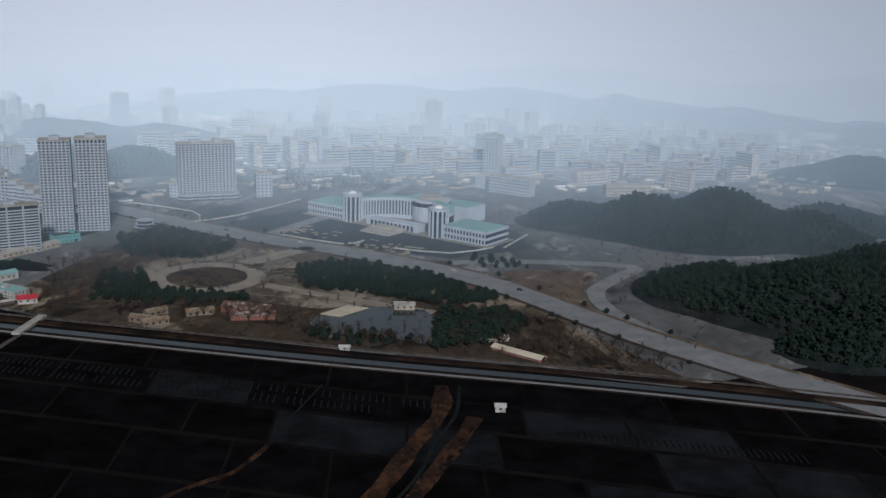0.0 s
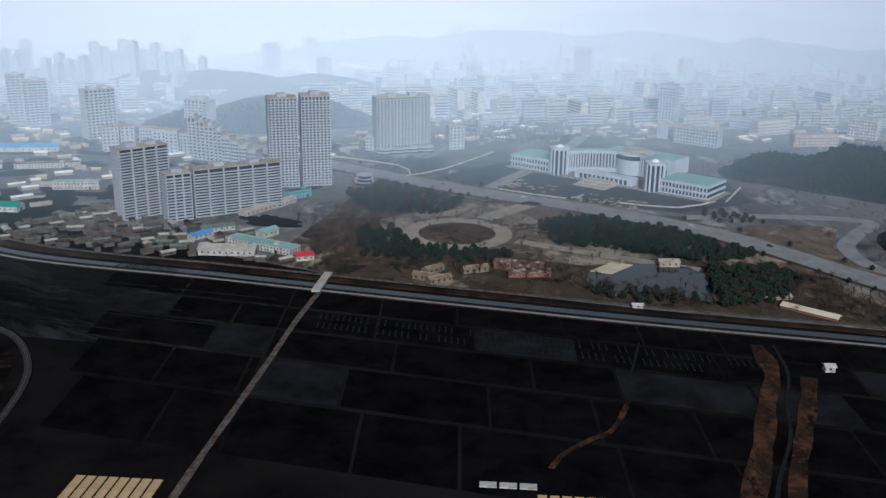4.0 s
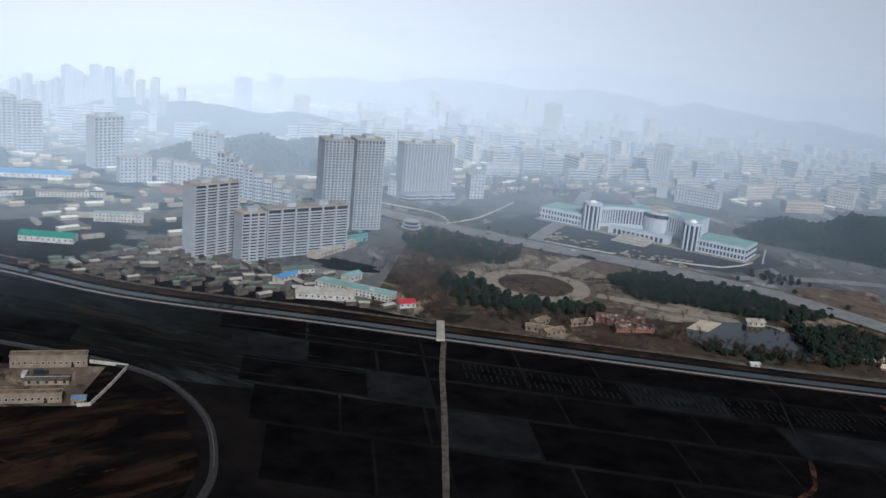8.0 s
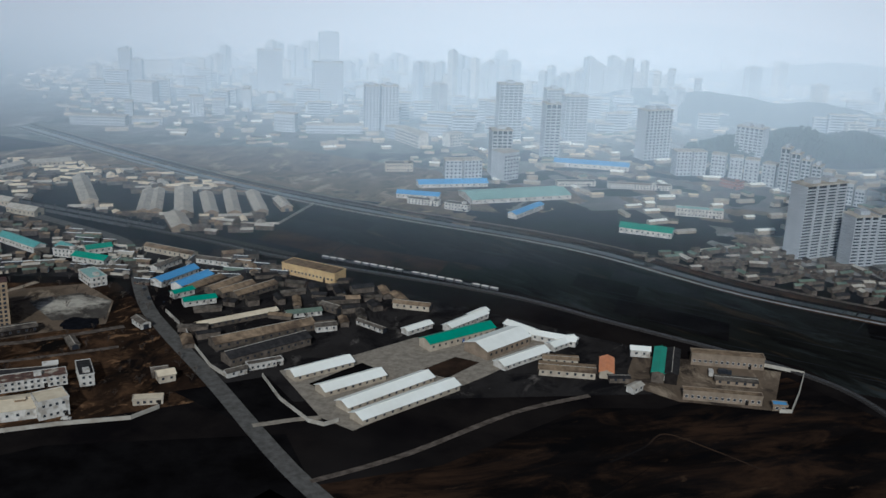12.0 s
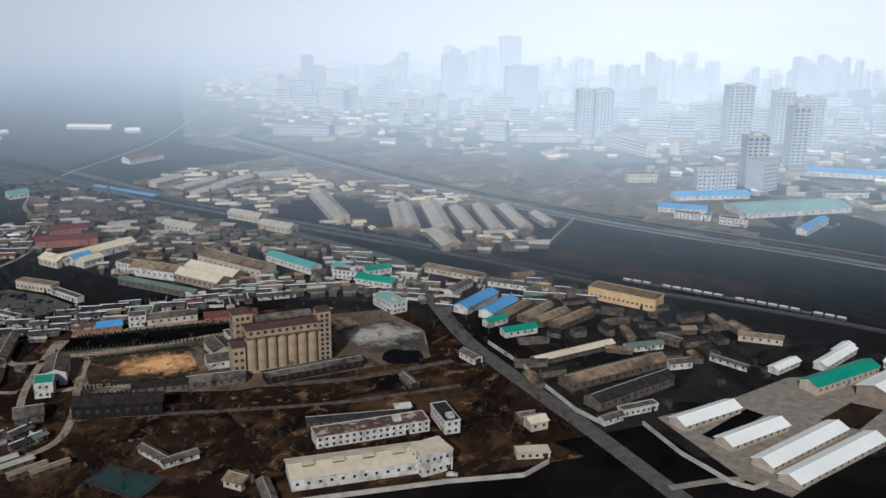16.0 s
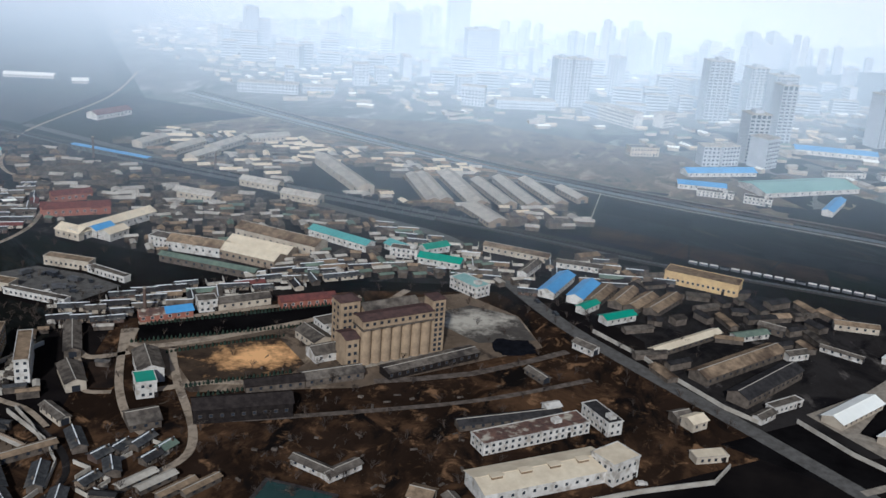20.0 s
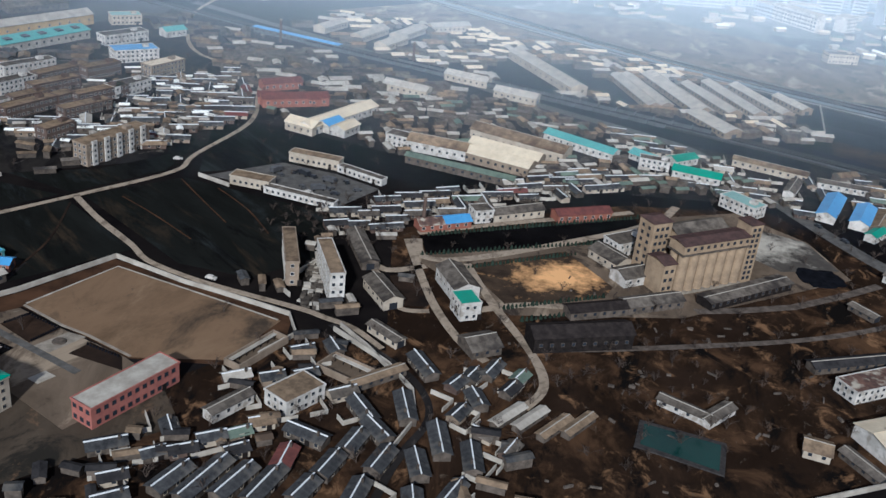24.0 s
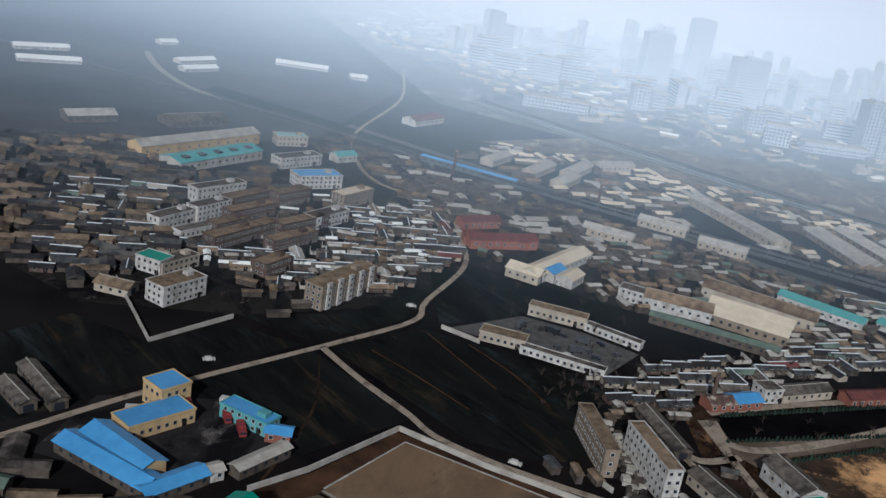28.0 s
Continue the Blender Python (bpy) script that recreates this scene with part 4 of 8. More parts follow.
strip("bank_north", shift(CANAL, 9), 4.5, 1.0, M["bare_soil"], "brown grassy canal bank", "bank", z0=-0.5)
strip("canal_water", CANAL, 6, 0.12, M["water"], "narrow dark canal", "water")
strip("bank_south", shift(CANAL, -8), 5, 0.7, M["bare_soil"], "brown canal bank", "bank")
strip("road_canal", shift(CANAL, -9), 2.2, 0.78, M["avenue"], "pale canal road", "road", rough=0.15)
strip("road_north_bank", shift(CANAL, 17), 2.5, 0.3, M["dirt_road"], "pale dirt track along the canal", "road", rough=0.2)
strip("road_field", [(-210, 496.1), (-216, 450), (-220.5, 400), (-225, 355), (-230, 305), (-236, 231.1)], 2.8, 0.35, M["dirt_road"], "pale dirt road between the fields", "road", rough=0.25)
strip("bridge_deck", [(-209.2, 522.5), (-212.4, 492)], 4.5, 1.5, M["pale_roof"], "short concrete bridge over the canal", "bridge", n=1)
strip("road_main", [(-1110, 614.4), (-966.2, 570.8), (-854.1, 528.3), (-772.8, 503.4), (-746.1, 480.8), (-690.7, 410), (-657.1, 377.2), (-608.7, 335.3), (-547.4, 280), (-502.7, 246.5), (-438.4, 193.1)], 7.5, 0.18, M["asphalt"], "grey main road past the works", "road")
strip("road_shed_gate", [(-574.6, 304.9), (-561.6, 315.4), (-552.6, 320.7)], 3, 0.2, M["concrete"], "short concrete drive", "road")
strip("lane_slope", [(-536.3, 274.2), (-511.1, 304.2), (-481, 352.3), (-453.9, 379.9)], 2.6, 0.2, M["dirt_road"], "pale lane across the slope", "road", rough=0.2)
strip("lane_village", [(-1022.7, 200.9), (-1005.3, 244.5), (-979, 298.6), (-960.4, 339.7), (-962.7, 361.3), (-962.5, 409.8), (-975.2, 444.1), (-999.4, 488.9), (-1039.1, 500.6), (-1067.5, 533.3), (-1097.1, 597.5), (-1119.4, 736.6), (-1165.8, 860)], 2.3, 0.22, M["pale_lane"], "pale village road", "road", rough=0.15)
strip("lane_school", [(-978, 299.7), (-958.9, 286.5), (-937.8, 274.4), (-925.7, 266.3), (-908.7, 262.4), (-893.7, 260.9), (-866.6, 260), (-857.6, 258.5), (-846.6, 256.4), (-834.5, 249.3)], 2.3, 0.22, M["pale_lane"], "pale lane beside the sports field wall", "road", rough=0.25)
strip("lane_school", [(-956.3, 216.4), (-958.4, 236.6), (-962.7, 263), (-975.9, 293.5)], 0.9, 0.2, M["bare_soil"], "faint trodden path across the field", "path", rough=0.4)
strip("lane_hedge", [(-870.1, 319.4), (-864, 308.2), (-854.9, 300), (-848.9, 300), (-839.9, 308.2)], 3.0, 0.2, M["pale_lane"], "pale lane round the row houses", "road", rough=0.15)
strip("lane_hedge", [(-850.1, 328.5), (-843, 315.3), (-828, 321.4), (-796.3, 355.1), (-768.4, 390.1), (-760.6, 414.8)], 3.6, 0.23, M["pale_lane"], "pale lane along the hedged strip", "road", rough=0.15)
strip("lane_hedge", [(-851.2, 333.6), (-821.4, 361.2), (-796.6, 381.8), (-777.6, 398.3)], 3.0, 0.24, M["pale_lane"], "pale lane behind the hedged strip", "road", rough=0.15)
strip("lane_hedge", [(-815.7, 284.8), (-800.7, 297), (-783.7, 304.2), (-765.7, 319.6)], 3.2, 0.24, M["pale_lane"], "pale lane before the threshing ground", "road", rough=0.15)
patch("court_bed", [(-848.8, 295), (-839.9, 303.1), (-828.7, 285.8), (-830.7, 280.2), (-837.7, 277.7)], M["bare_soil"], 0.16, "brown sunken garden between the row houses")
strip("lane_hedge", [(-855.9, 298), (-845.7, 285.8), (-837.7, 275.2), (-828.7, 277.7)], 2.2, 0.21, M["pale_lane"], "pale path round the sunken garden", "road", rough=0.2)
patch("yard_vehicles", [(-946.5, 343.9), (-926.8, 372.7), (-901.7, 372.6), (-879.6, 366.4), (-887.3, 340.8), (-916.4, 341.9)], M["asphalt"], 0.13, "grey asphalt yard of the vehicle park")
strip("path_slope", [(-437.7, 325), (-426.8, 341.2), (-419.9, 355.5), (-401, 348.3), (-383.2, 339.2)], 0.9, 0.2, M["bare_soil"], "faint trodden path on the slope", "path", rough=0.4)
strip("lane_hamlet", [(-853.6, 255.4), (-830.5, 244.3), (-816.4, 233.1), (-810.3, 220), (-812.3, 198.8), (-811.2, 165.5)], 2.4, 0.2, M["works_soil"], "winding hamlet lane", "road", rough=0.2)
strip("lane_court", [(-853.1, 326.5), (-830.7, 285.8), (-813.5, 263.5), (-803.5, 256.4)], 3.0, 0.2, M["pale_lane"], "pale lane between houses", "road")
strip("lane_yard", [(-827, 317.3), (-812.7, 294.9), (-791.5, 266.6), (-784.4, 250.4), (-787.3, 237.2)], 3.0, 0.21, M["pale_lane"], "pale lane beside the yard", "road", rough=0.2)
strip("lane_waste", [(-787.5, 271.6), (-750.4, 292.2), (-705.1, 320.9), (-667.9, 353.7)], 2.6, 0.15, M["dirt_road"], "faint track across the waste ground", "road", rough=0.3)
strip("road_plain", [(-1327.8, 704), (-1289.2, 661.4), (-1245, 625.1), (-1202.9, 604.7)], 5, 0.2, M["concrete"], "pale road across the plain", "road")
strip("road_west", [(-1191.6, 387.5), (-1138.5, 400.8), (-1098, 434), (-1054.7, 477.7)], 5, 0.23, M["asphalt"], "road behind the old village", "road")
strip("road_white_yard", [(-745.5, 320.7), (-712.3, 341.3), (-680.2, 376.2)], 3.4, 0.24, M["dirt_road"], "worn dirt road from the granary", "road", n=2)
strip("lane_clay", [(-47, 262), (-30.5, 303), (-18, 336), (-8, 366), (3, 396), (5, 428)], 7.6, 0.35, M["rust_track"], "rust brown clay track through the fields", "road", rough=0.5)
strip("lane_clay", [(-28, 262), (-16, 303), (-3, 336), (9, 366), (18, 392)], 6.5, 0.34, M["rust_track"], "rust brown clay track through the fields", "road", rough=0.5)
strip("field_ditch", [(-37, 262), (-22.5, 303), (-8, 336), (0, 366), (10, 396), (13, 428)], 1.5, 0.37, M["seedbed"], "pale ditch between the clay tracks", "ditch", rough=0.5)
strip("lane_clay", [(-102, 310), (-96, 321), (-85, 332), (-75, 341), (-65, 366)], 2.2, 0.33, M["rust_track"], "short clay track in the black field", "road", rough=0.6)
strip("field_ditch", [(-62, 384), (-57, 402), (-50, 428)], 1.0, 0.33, M["seedbed"], "narrow field ditch", "ditch", rough=0.5)

AVENUE = [(-522.4, 1035.8), (-361.7, 905.7), (-243, 809.2), (-168.6, 751.5), (-101.7, 708.4), (-41.2, 673.9), (37.4, 611.8), (93.1, 534.1), (139.2, 475), (255.2, 354.8)]
strip("road_avenue", AVENUE, 24, 0.2, M["avenue"], "wide grey avenue", "road")
strip("avenue_verge", [(x - 7, y - 12) for x, y in AVENUE], 2.0, 0.7, M["twigs"], "clipped brown hedge along the avenue", "hedge", kind="stuff", rough=0.3)
strip("avenue_verge", [(x + 7, y + 12) for x, y in AVENUE], 3.5, 0.3, M["pale_soil"], "pale verge of the avenue", "verge")
strip("road_branch", [(21.1, 655.8), (80.8, 661.4), (145.2, 651.8), (124.9, 617.9), (107.6, 588.1), (109.1, 547.8), (130.5, 497.2)], 11, 0.19, M["avenue"], "slip road at the foot of the wooded hill", "road")
strip("road_cross", [(-122.7, 711.1), (-95.1, 766.7), (-56.2, 837.3), (-14.7, 949.3)], 12, 0.21, M["avenue"], "side avenue beside the palace", "road")
for pts in ([(-177.5, 771.3), (-147.1, 799.1), (-104.1, 871.9)], [(-105.5, 731.1), (-57.8, 704), (-41.7, 715.8)], [(-18.1, 692.6), (21.5, 681.2), (53.6, 700.7)], [(61.5, 700.4), (84.1, 745.6)], [(-248, 843.3), (-187.4, 810.7), (-175.4, 779.5)]):
    strip("kerb_wall", pts, 1.2, 0.9, M["white"], "white kerb wall of the palace grounds", "kerb", n=2)

# the park: ring path, pond and deck
def ring(x, y, r0, r1, z, n=48, sx=1.0):
    b = Build()
    v, f = [], []
    for i in range(n):
        a = 2 * math.pi * i / n
        for r, zz in ((r0, -0.3), (r0, z), (r1, z), (r1, -0.3)):
            v.append((x + r * sx * math.cos(a), y + r * math.sin(a), zz))
    for i in range(n):
        for j in range(3):
            f.append((4 * i + j, 4 * i + j + 1, (4 * i + j + 5) % (4 * n), (4 * i + j + 4) % (4 * n)))
    return b.add(v, [q[::-1] for q in f])


tagged(new("ring_path", ring(-136.6, 608.3, 25, 36, 0.3).made("ring_path", M["tan_paving"])), "pale ring path round a lawn", "path", kind="structure")
tagged(new("lawn", Build().tube(-136.6, 608.3, -0.3, 0.35, 25, 40).made("lawn", M["park_soil"])), "round dry lawn with low beds", "lawn", kind="structure")
tagged(new("flower_bed", ring(-136.6, 608.3, 7, 9, 0.9, 24).made("flower_bed", M["twigs"])), "round clipped bed in the lawn", "bed", kind="stuff")
strip("path_park", [(-98.9, 593), (-69.2, 576.9), (-29.8, 556.7), (4.8, 539.8)], 9, 0.2, M["tan_paving"], "wide sandy park path", "path")
strip("path_park", [(-118.3, 644.5), (-98.1, 669.5), (-77.9, 692.3)], 14, 0.2, M["tan_paving"], "sandy path up to the avenue", "path")
patch("park_sand", [(-130, 690), (-88, 655), (-60, 600), (-10, 568), (-30, 552), (-62, 545), (-99, 558), (-112, 574), (-180, 588), (-190, 640), (-152, 668)], M["park_sand"], 0.11, "sandy paths and beds of the park")
patch("pond_water", [(-60.8, 533.1), (-49.7, 543), (-40.8, 548.9), (-20.9, 550.4), (-1.1, 545), (5.7, 531.7), (3.4, 504.6), (-1.8, 485.6), (-16.6, 493.9), (-30.4, 500.2), (-46.2, 500.5), (-60.1, 504.8), (-63.9, 519)], M["water"], 0.22, "grey green park pond")
patch("deck", [(-59.8, 534.1), (-44.7, 551), (-32.8, 546.7), (-47.9, 529.8)], M["cream_roof"], 0.6, "pale stone landing by the pond")
b = Build()
random.seed(6)
for i in range(46):
    x = random.uniform(-120, -40)
    y = 640 - 0.62 * (x + 120) + random.uniform(-9, 9)
    b.box(x, y, 0, x + random.uniform(3, 8), y + 1.4, 0.8)
tagged(new("hedge_beds", b.made("hedge_beds", M["twigs"])), "clipped brown hedges in sandy beds", "hedge", kind="stuff")
b = Build()
for i in range(90):
    u, v = random.uniform(-60, 60), random.uniform(0, 1)
    x, y = -30 + u * 0.79 - 0.61 * (28 + 26 * v), 752 - u * 0.61 - 0.79 * (28 + 26 * v)
    if abs(u) > 14:
        b.box(x, y, 0, x + random.uniform(1.5, 5), y + random.uniform(1, 2), 0.7)
tagged(new("palace_beds", b.made("palace_beds", M["tan_paving"])), "ornamental beds before the palace", "bed", kind="stuff")

# railway
RAIL = [(-1500, 640), (-1161.5, 597), (-1033.1, 570.6), (-930.4, 552.7), (-822.9, 535.5), (-727.2, 520), (-653.1, 504.6), (-524, 491.8), (-456.3, 470.7), (-393.2, 450.2), (-365.4, 437.7), (-342.6, 420.1), (-322.7, 385.2), (-314.8, 346.6), (-315.9, 319.3), (-327.9, 284), (-359.7, 238.6)]
strip("rail_bed", RAIL, 3.2, 0.9, M["ballast"], "raised gravel railway bed", "railway", rough=0.1)
patch("rail_yard", [(-1223.2, 620.7), (-1109.1, 590.3), (-945.4, 549.8), (-762.6, 505.5), (-701.6, 495.3), (-701.9, 520.1), (-762.9, 530.3), (-946, 572.7), (-1109.9, 612.3), (-1224.1, 640.8)], M["coal"], 0.085, "black cinder ground of the railway yard")
line = smooth(RAIL, 6)
for off in (-0.75, 0.75):
    strip("rail", [(x, y + off) for x, y in line[:80]], 0.2, 1.1, M["steel"], "steel rail", "rail", n=1)
strip("rail_siding", [(x, y + 9) for x, y in RAIL[1:7]], 4, 0.6, M["ballast"], "dark siding beside the line", "railway")
strip("rail_cut", [(x, y + 16) for x, y in RAIL[1:7]], 13, 0.1, M["coal"], "black cinder strip beside the railway", "railway")


def wagon(x, y, rot, empty):
    t = thing("wagon", "empty grey goods wagon with pale load" if empty else "dark steel goods wagon", "wagon", "goods train", pose(x, y, 1.1, 0, 0, rot))
    part("body", box_mesh("body", M["steel"], -2.3, -1.05, 0.6, 2.3, 1.05, 1.7), t)
    part("load", Build().gable(-2.1, -0.9, 1.7, 2.1, 0.9, 0.4, 0, 0.1, 0.3).made("load", M["white"] if empty else M["coal"]), t, "pale load")
    for s in (-1.5, 1.5):
        part("bogie", box_mesh("bogie", M["coal"], s - 0.6, -0.8, 0, s + 0.6, 0.8, 0.6), t)


k0 = 0.0
for i in range(21):
    f = i / 20.0
    x = -632 + f * 108
    y = 510.5 - f * 17.0 + 1.2 * math.sin(f * 3.1)
    wagon(x, y, -8.6, i % 7 != 3)

# the railway yard: rakes of dark covered wagons and a blue platform roof
VAN = Build().box(-4.6, -1.2, 0.9, 4.6, 1.2, 3.0).made("body", M["steel"])
VAN_ROOF = Build().gable(-4.6, -1.2, 3.0, 4.6, 1.2, 0.35, 0.1, 0.12).made("roof", M["coal"])
VAN_FRAME = Build().box(-4.3, -0.9, 0.35, 4.3, 0.9, 0.9).made("underframe", M["coal"])
for (x0, y0), (x1, y1), n in (((-1000, 558), (-776, 523.5), 22), ((-940, 557), (-752, 529), 18), ((-870, 548), (-760, 533), 10)):
    for i in range(n):
        f = (i + 0.5) / n
        t = thing("covered_wagon", "dark covered goods wagon in the railway yard", "wagon", "yard wagons", pose(x0 + (x1 - x0) * f, y0 + (y1 - y0) * f, 0.3, 0, 0, math.degrees(math.atan2(y1 - y0, x1 - x0))))
        part("body", VAN, t)
        part("roof", VAN_ROOF, t)
        part("underframe", VAN_FRAME, t)
shed(-1010, 566, -8, 62, 4.5, 3.4, roof="blue_metal", wall="steel", label="long platform under a blue metal roof", rise=0.4, name="platform_roof")

# boundary walls
for pts, label in (([(-746, 202.2), (-716.7, 222.5), (-684.3, 248.7), (-644.2, 279.1), (-621.4, 293.3), (-616.4, 305.6)], "long pale wall behind the works"),
                   ([(-672.4, 400.8), (-650.1, 382.3), (-639.9, 370), (-617.7, 348.6), (-605.7, 341.4)], "white wall beside the main road"),
                   ([(-591.8, 347.7), (-574.7, 329.4), (-555.6, 315.5), (-548.6, 314.6), (-544.6, 319.8)], "white wall round the sheds"),
                   ([(-957.3, 213.3), (-948.4, 229.6), (-935.7, 263.2)], "pale wall of the sports field"),
                   ([(-935.7, 263.2), (-906.7, 257.8), (-892.7, 256.9), (-867.6, 254.4), (-860.6, 244.3), (-865.5, 229.1)], "pale wall along the lane"),
                   ([(-949.4, 340.8), (-933.4, 337.2)], "pale wall of the vehicle park"),
                   ([(-851.6, 252.4), (-829.5, 241.2), (-818.4, 231.1), (-813.3, 219), (-815.3, 198.8)], "whitewashed wall along the hamlet lane"),
                   ([(-850.6, 255.4), (-838.5, 247.3), (-826.4, 237.2)], "whitewashed wall below the narrow blocks"),
                   ([(-872.9, 302.1), (-876.8, 283.8), (-878.7, 269.6), (-872.7, 265.5)], "whitewashed yard wall of the narrow blocks"),
                   ([(-725.6, 555.2), (-692.2, 571.7), (-692.7, 629.7)], "white wall at the field corner"),
                   ([(-382, 441), (-364, 437.5), (-367, 415), (-371, 393.5), (-376, 392)], "white wall of the tan barracks"),
                   ([(-1063.1, 304.6), (-1024.6, 268.9), (-1013, 301.6)], "white wall round the white block"),
                   ([(-419.8, 621), (-391.8, 645.2), (-374.7, 632.6), (-351.6, 599.5)], "white wall below the slab block")):
    strip("boundary_wall", pts, 0.45, 1.7, M["pale_roof"], label, "wall", n=1)

# reservoir
patch("tank_rim", [(-755.7, 232.9), (-755.7, 246), (-731.5, 245.1), (-731.4, 230)], M["ballast"], 0.5, "earthen rim of a small reservoir")
patch("tank_water", [(-754.2, 234.4), (-754.2, 244.5), (-733, 243.6), (-732.9, 231.5)], M["tank_water"], 0.56, "dark green water of the reservoir")

# hills
def rise(bumps, x, y):
    """Height of a hill made of several rounded tops (x, y, reach along, reach across, height, turn)."""
    z = 0.0
    for bx, by, rx, ry, h, rot in bumps:
        c, d = math.cos(radians(rot)), math.sin(radians(rot))
        u, w = ((x - bx) * c + (y - by) * d) / rx, ((y - by) * c - (x - bx) * d) / ry
        z = max(z, h * math.exp(-2.0 * (u * u + w * w))) + 0.25 * min(z, h * math.exp(-2.0 * (u * u + w * w)))
    z = (z - 2.5) * (1 + 0.22 * noise.noise((x * 0.018, y * 0.018, 1)) + 0.12 * noise.noise((x * 0.06, y * 0.06, 4)))
    return z


def hill(name, bumps, cell, material, label):
    x0, x1 = min(q[0] - 1.5 * max(q[2], q[3]) for q in bumps), max(q[0] + 1.5 * max(q[2], q[3]) for q in bumps)
    y0, y1 = min(q[1] - 1.5 * max(q[2], q[3]) for q in bumps), max(q[1] + 1.5 * max(q[2], q[3]) for q in bumps)
    nx, ny = int((x1 - x0) / cell), int((y1 - y0) / cell)
    v = [(x0 + i * cell, y0 + j * cell, max(-1.2, rise(bumps, x0 + i * cell, y0 + j * cell))) for j in range(ny + 1) for i in range(nx + 1)]
    f = []
    for j in range(ny):
        for i in range(nx):
            k = j * (nx + 1) + i
            q = (k, k + 1, k + nx + 2, k + nx + 1)
            if any(v[e][2] > -0.9 for e in q):
                f.append(q)
    me = pydata(name, v, f, material)
    for p in me.polygons:
        p.use_smooth = True
    return tagged(new(name, me), label, "hill", kind="structure")


HILLS = (((182, 588, 52, 55, 17, 0), (232, 566, 72, 66, 26, 10), (310, 592, 95, 78, 30, 0), (262, 500, 70, 48, 20, -30), (405, 640, 120, 80, 32, 20), (218, 478, 40, 34, 12, 0)),
         ((128, 800, 52, 44, 15, 20), (182, 775, 66, 52, 26, -10), (243, 762, 74, 56, 35, 0), (303, 738, 60, 44, 22, -30), (215, 722, 60, 34, 15, -8), (350, 800, 70, 50, 16, 0)),
         ((-398, 968, 62, 44, 19, 10), (-345, 1000, 74, 52, 25, -10), (-286, 1028, 66, 46, 21, -20)))
for q in HILLS:
    hill("hill_wooded", q, 6.0, M["wood_dark"], "low uneven hill under dark winter wood")
for q in (((-520, 1230, 120, 60, 24, 15), (-430, 1215, 130, 60, 30, 5), (-300, 1240, 120, 55, 22, -10)),
          ((-270, 1640, 240, 90, 34, 5), (-60, 1640, 260, 100, 46, 0), (150, 1620, 260, 100, 44, -6), (330, 1570, 240, 95, 40, -12), (500, 1500, 220, 90, 34, -20), (680, 1400, 200, 90, 28, -30)),
          ((500, 1040, 120, 60, 30, -20), (610, 960, 110, 60, 34, -30), (720, 880, 130, 70, 30, -30)),
          ((900, 1900, 500, 200, 60, -12), (300, 2050, 500, 180, 62, 0), (-500, 2150, 500, 180, 50, 6), (-1300, 2300, 600, 200, 45, 0)),
          ((1900, 2900, 900, 400, 70, 15), (300, 3300, 1200, 400, 66, -4), (-1700, 3300, 1200, 400, 55, 5))):
    hill("hill_far", q, 12.0 if q[0][1] < 1600 and q[0][2] < 300 else 40.0, M["wood_dark"], "long wooded ridge in the haze")

# the white sheds and their yard
shed(-570.8, 362.2, 54, 29.9, 8.5, 2.6, roof="white_metal", wall="cream", label="long shed with a bright white metal roof", group="white sheds")
shed(-552.7, 353.3, 55, 30.8, 8.5, 2.6, roof="white_metal", wall="cream", label="long shed with a bright white metal roof", group="white sheds")
shed(-535.6, 350.6, 60, 47.1, 8.5, 2.6, roof="white_metal", wall="cream", label="long shed with a bright white metal roof", group="white sheds")
shed(-524.5, 344.6, 59, 52.5, 8.5, 2.6, roof="white_metal", wall="cream", label="long shed with a bright white metal roof", group="white sheds")
shed(-503.5, 417.3, 61, 30.1, 15.0, 4.5, roof="white_metal", wall="tan", label="wide hall with a white metal roof and a red end gate", name="hall")
shed(-489.3, 406.3, 58, 29.4, 7.5, 2.5, roof="white_metal", wall="white", label="low shed with a bright white metal roof")
shed(-497.5, 440.9, -26, 16.8, 6.0, 3.0, roof="white_metal", wall="white", label="long white shed with windows")
shed(-479.3, 434.9, -5, 22.0, 6.0, 3.0, roof="white_metal", wall="white", label="white shed with a pale roof")
shed(-475.2, 430.8, 59, 17.0, 6.0, 2.5, roof="white_metal", wall="white", label="small shed with a white roof")
shed(-523.7, 419.1, 54, 39.7, 9.0, 4.0, roof="green_metal", wall="cream", label="long hall with a bright green metal roof")
shed(-525.8, 441.6, 66, 29.2, 6.0, 2.8, roof="white_metal", wall="white", label="shed with a white roof behind the green hall")
shed(-546, 424, 61, 16.5, 5.0, 2.5, roof="white_metal", wall="white", label="small white shed beside the green hall")
shed(-522.9, 453.9, 68, 12.7, 5.0, 2.5, roof="white_metal", wall="white", label="small white outbuilding beside the hall")

# tan barracks and the court east of the sheds
shed(-467, 399.5, 10, 25, 9.0, 3.2, roof="tan_roof", wall="cream", label="low tan building with a flat clay roof", rise=0.5)
shed(-472, 410, 12, 16, 5.0, 3.0, roof="tan_roof", wall="cream", label="low tan outbuilding with a flat roof", rise=0.4)
shed(-450.5, 408.5, 97, 17, 6.0, 3.2, roof="orange_metal", wall="cream", label="narrow house with an orange roof")
shed(-444, 400, 20, 9, 5.0, 2.4, roof="dark_roof", wall="stone", label="dark stone outbuilding with a flat roof", rise=0.3)
shed(-427.9, 419, 92, 30, 5.4, 5.0, roof="green_metal", wall="stone", label="long shed under a green metal roof", rise=0.8)
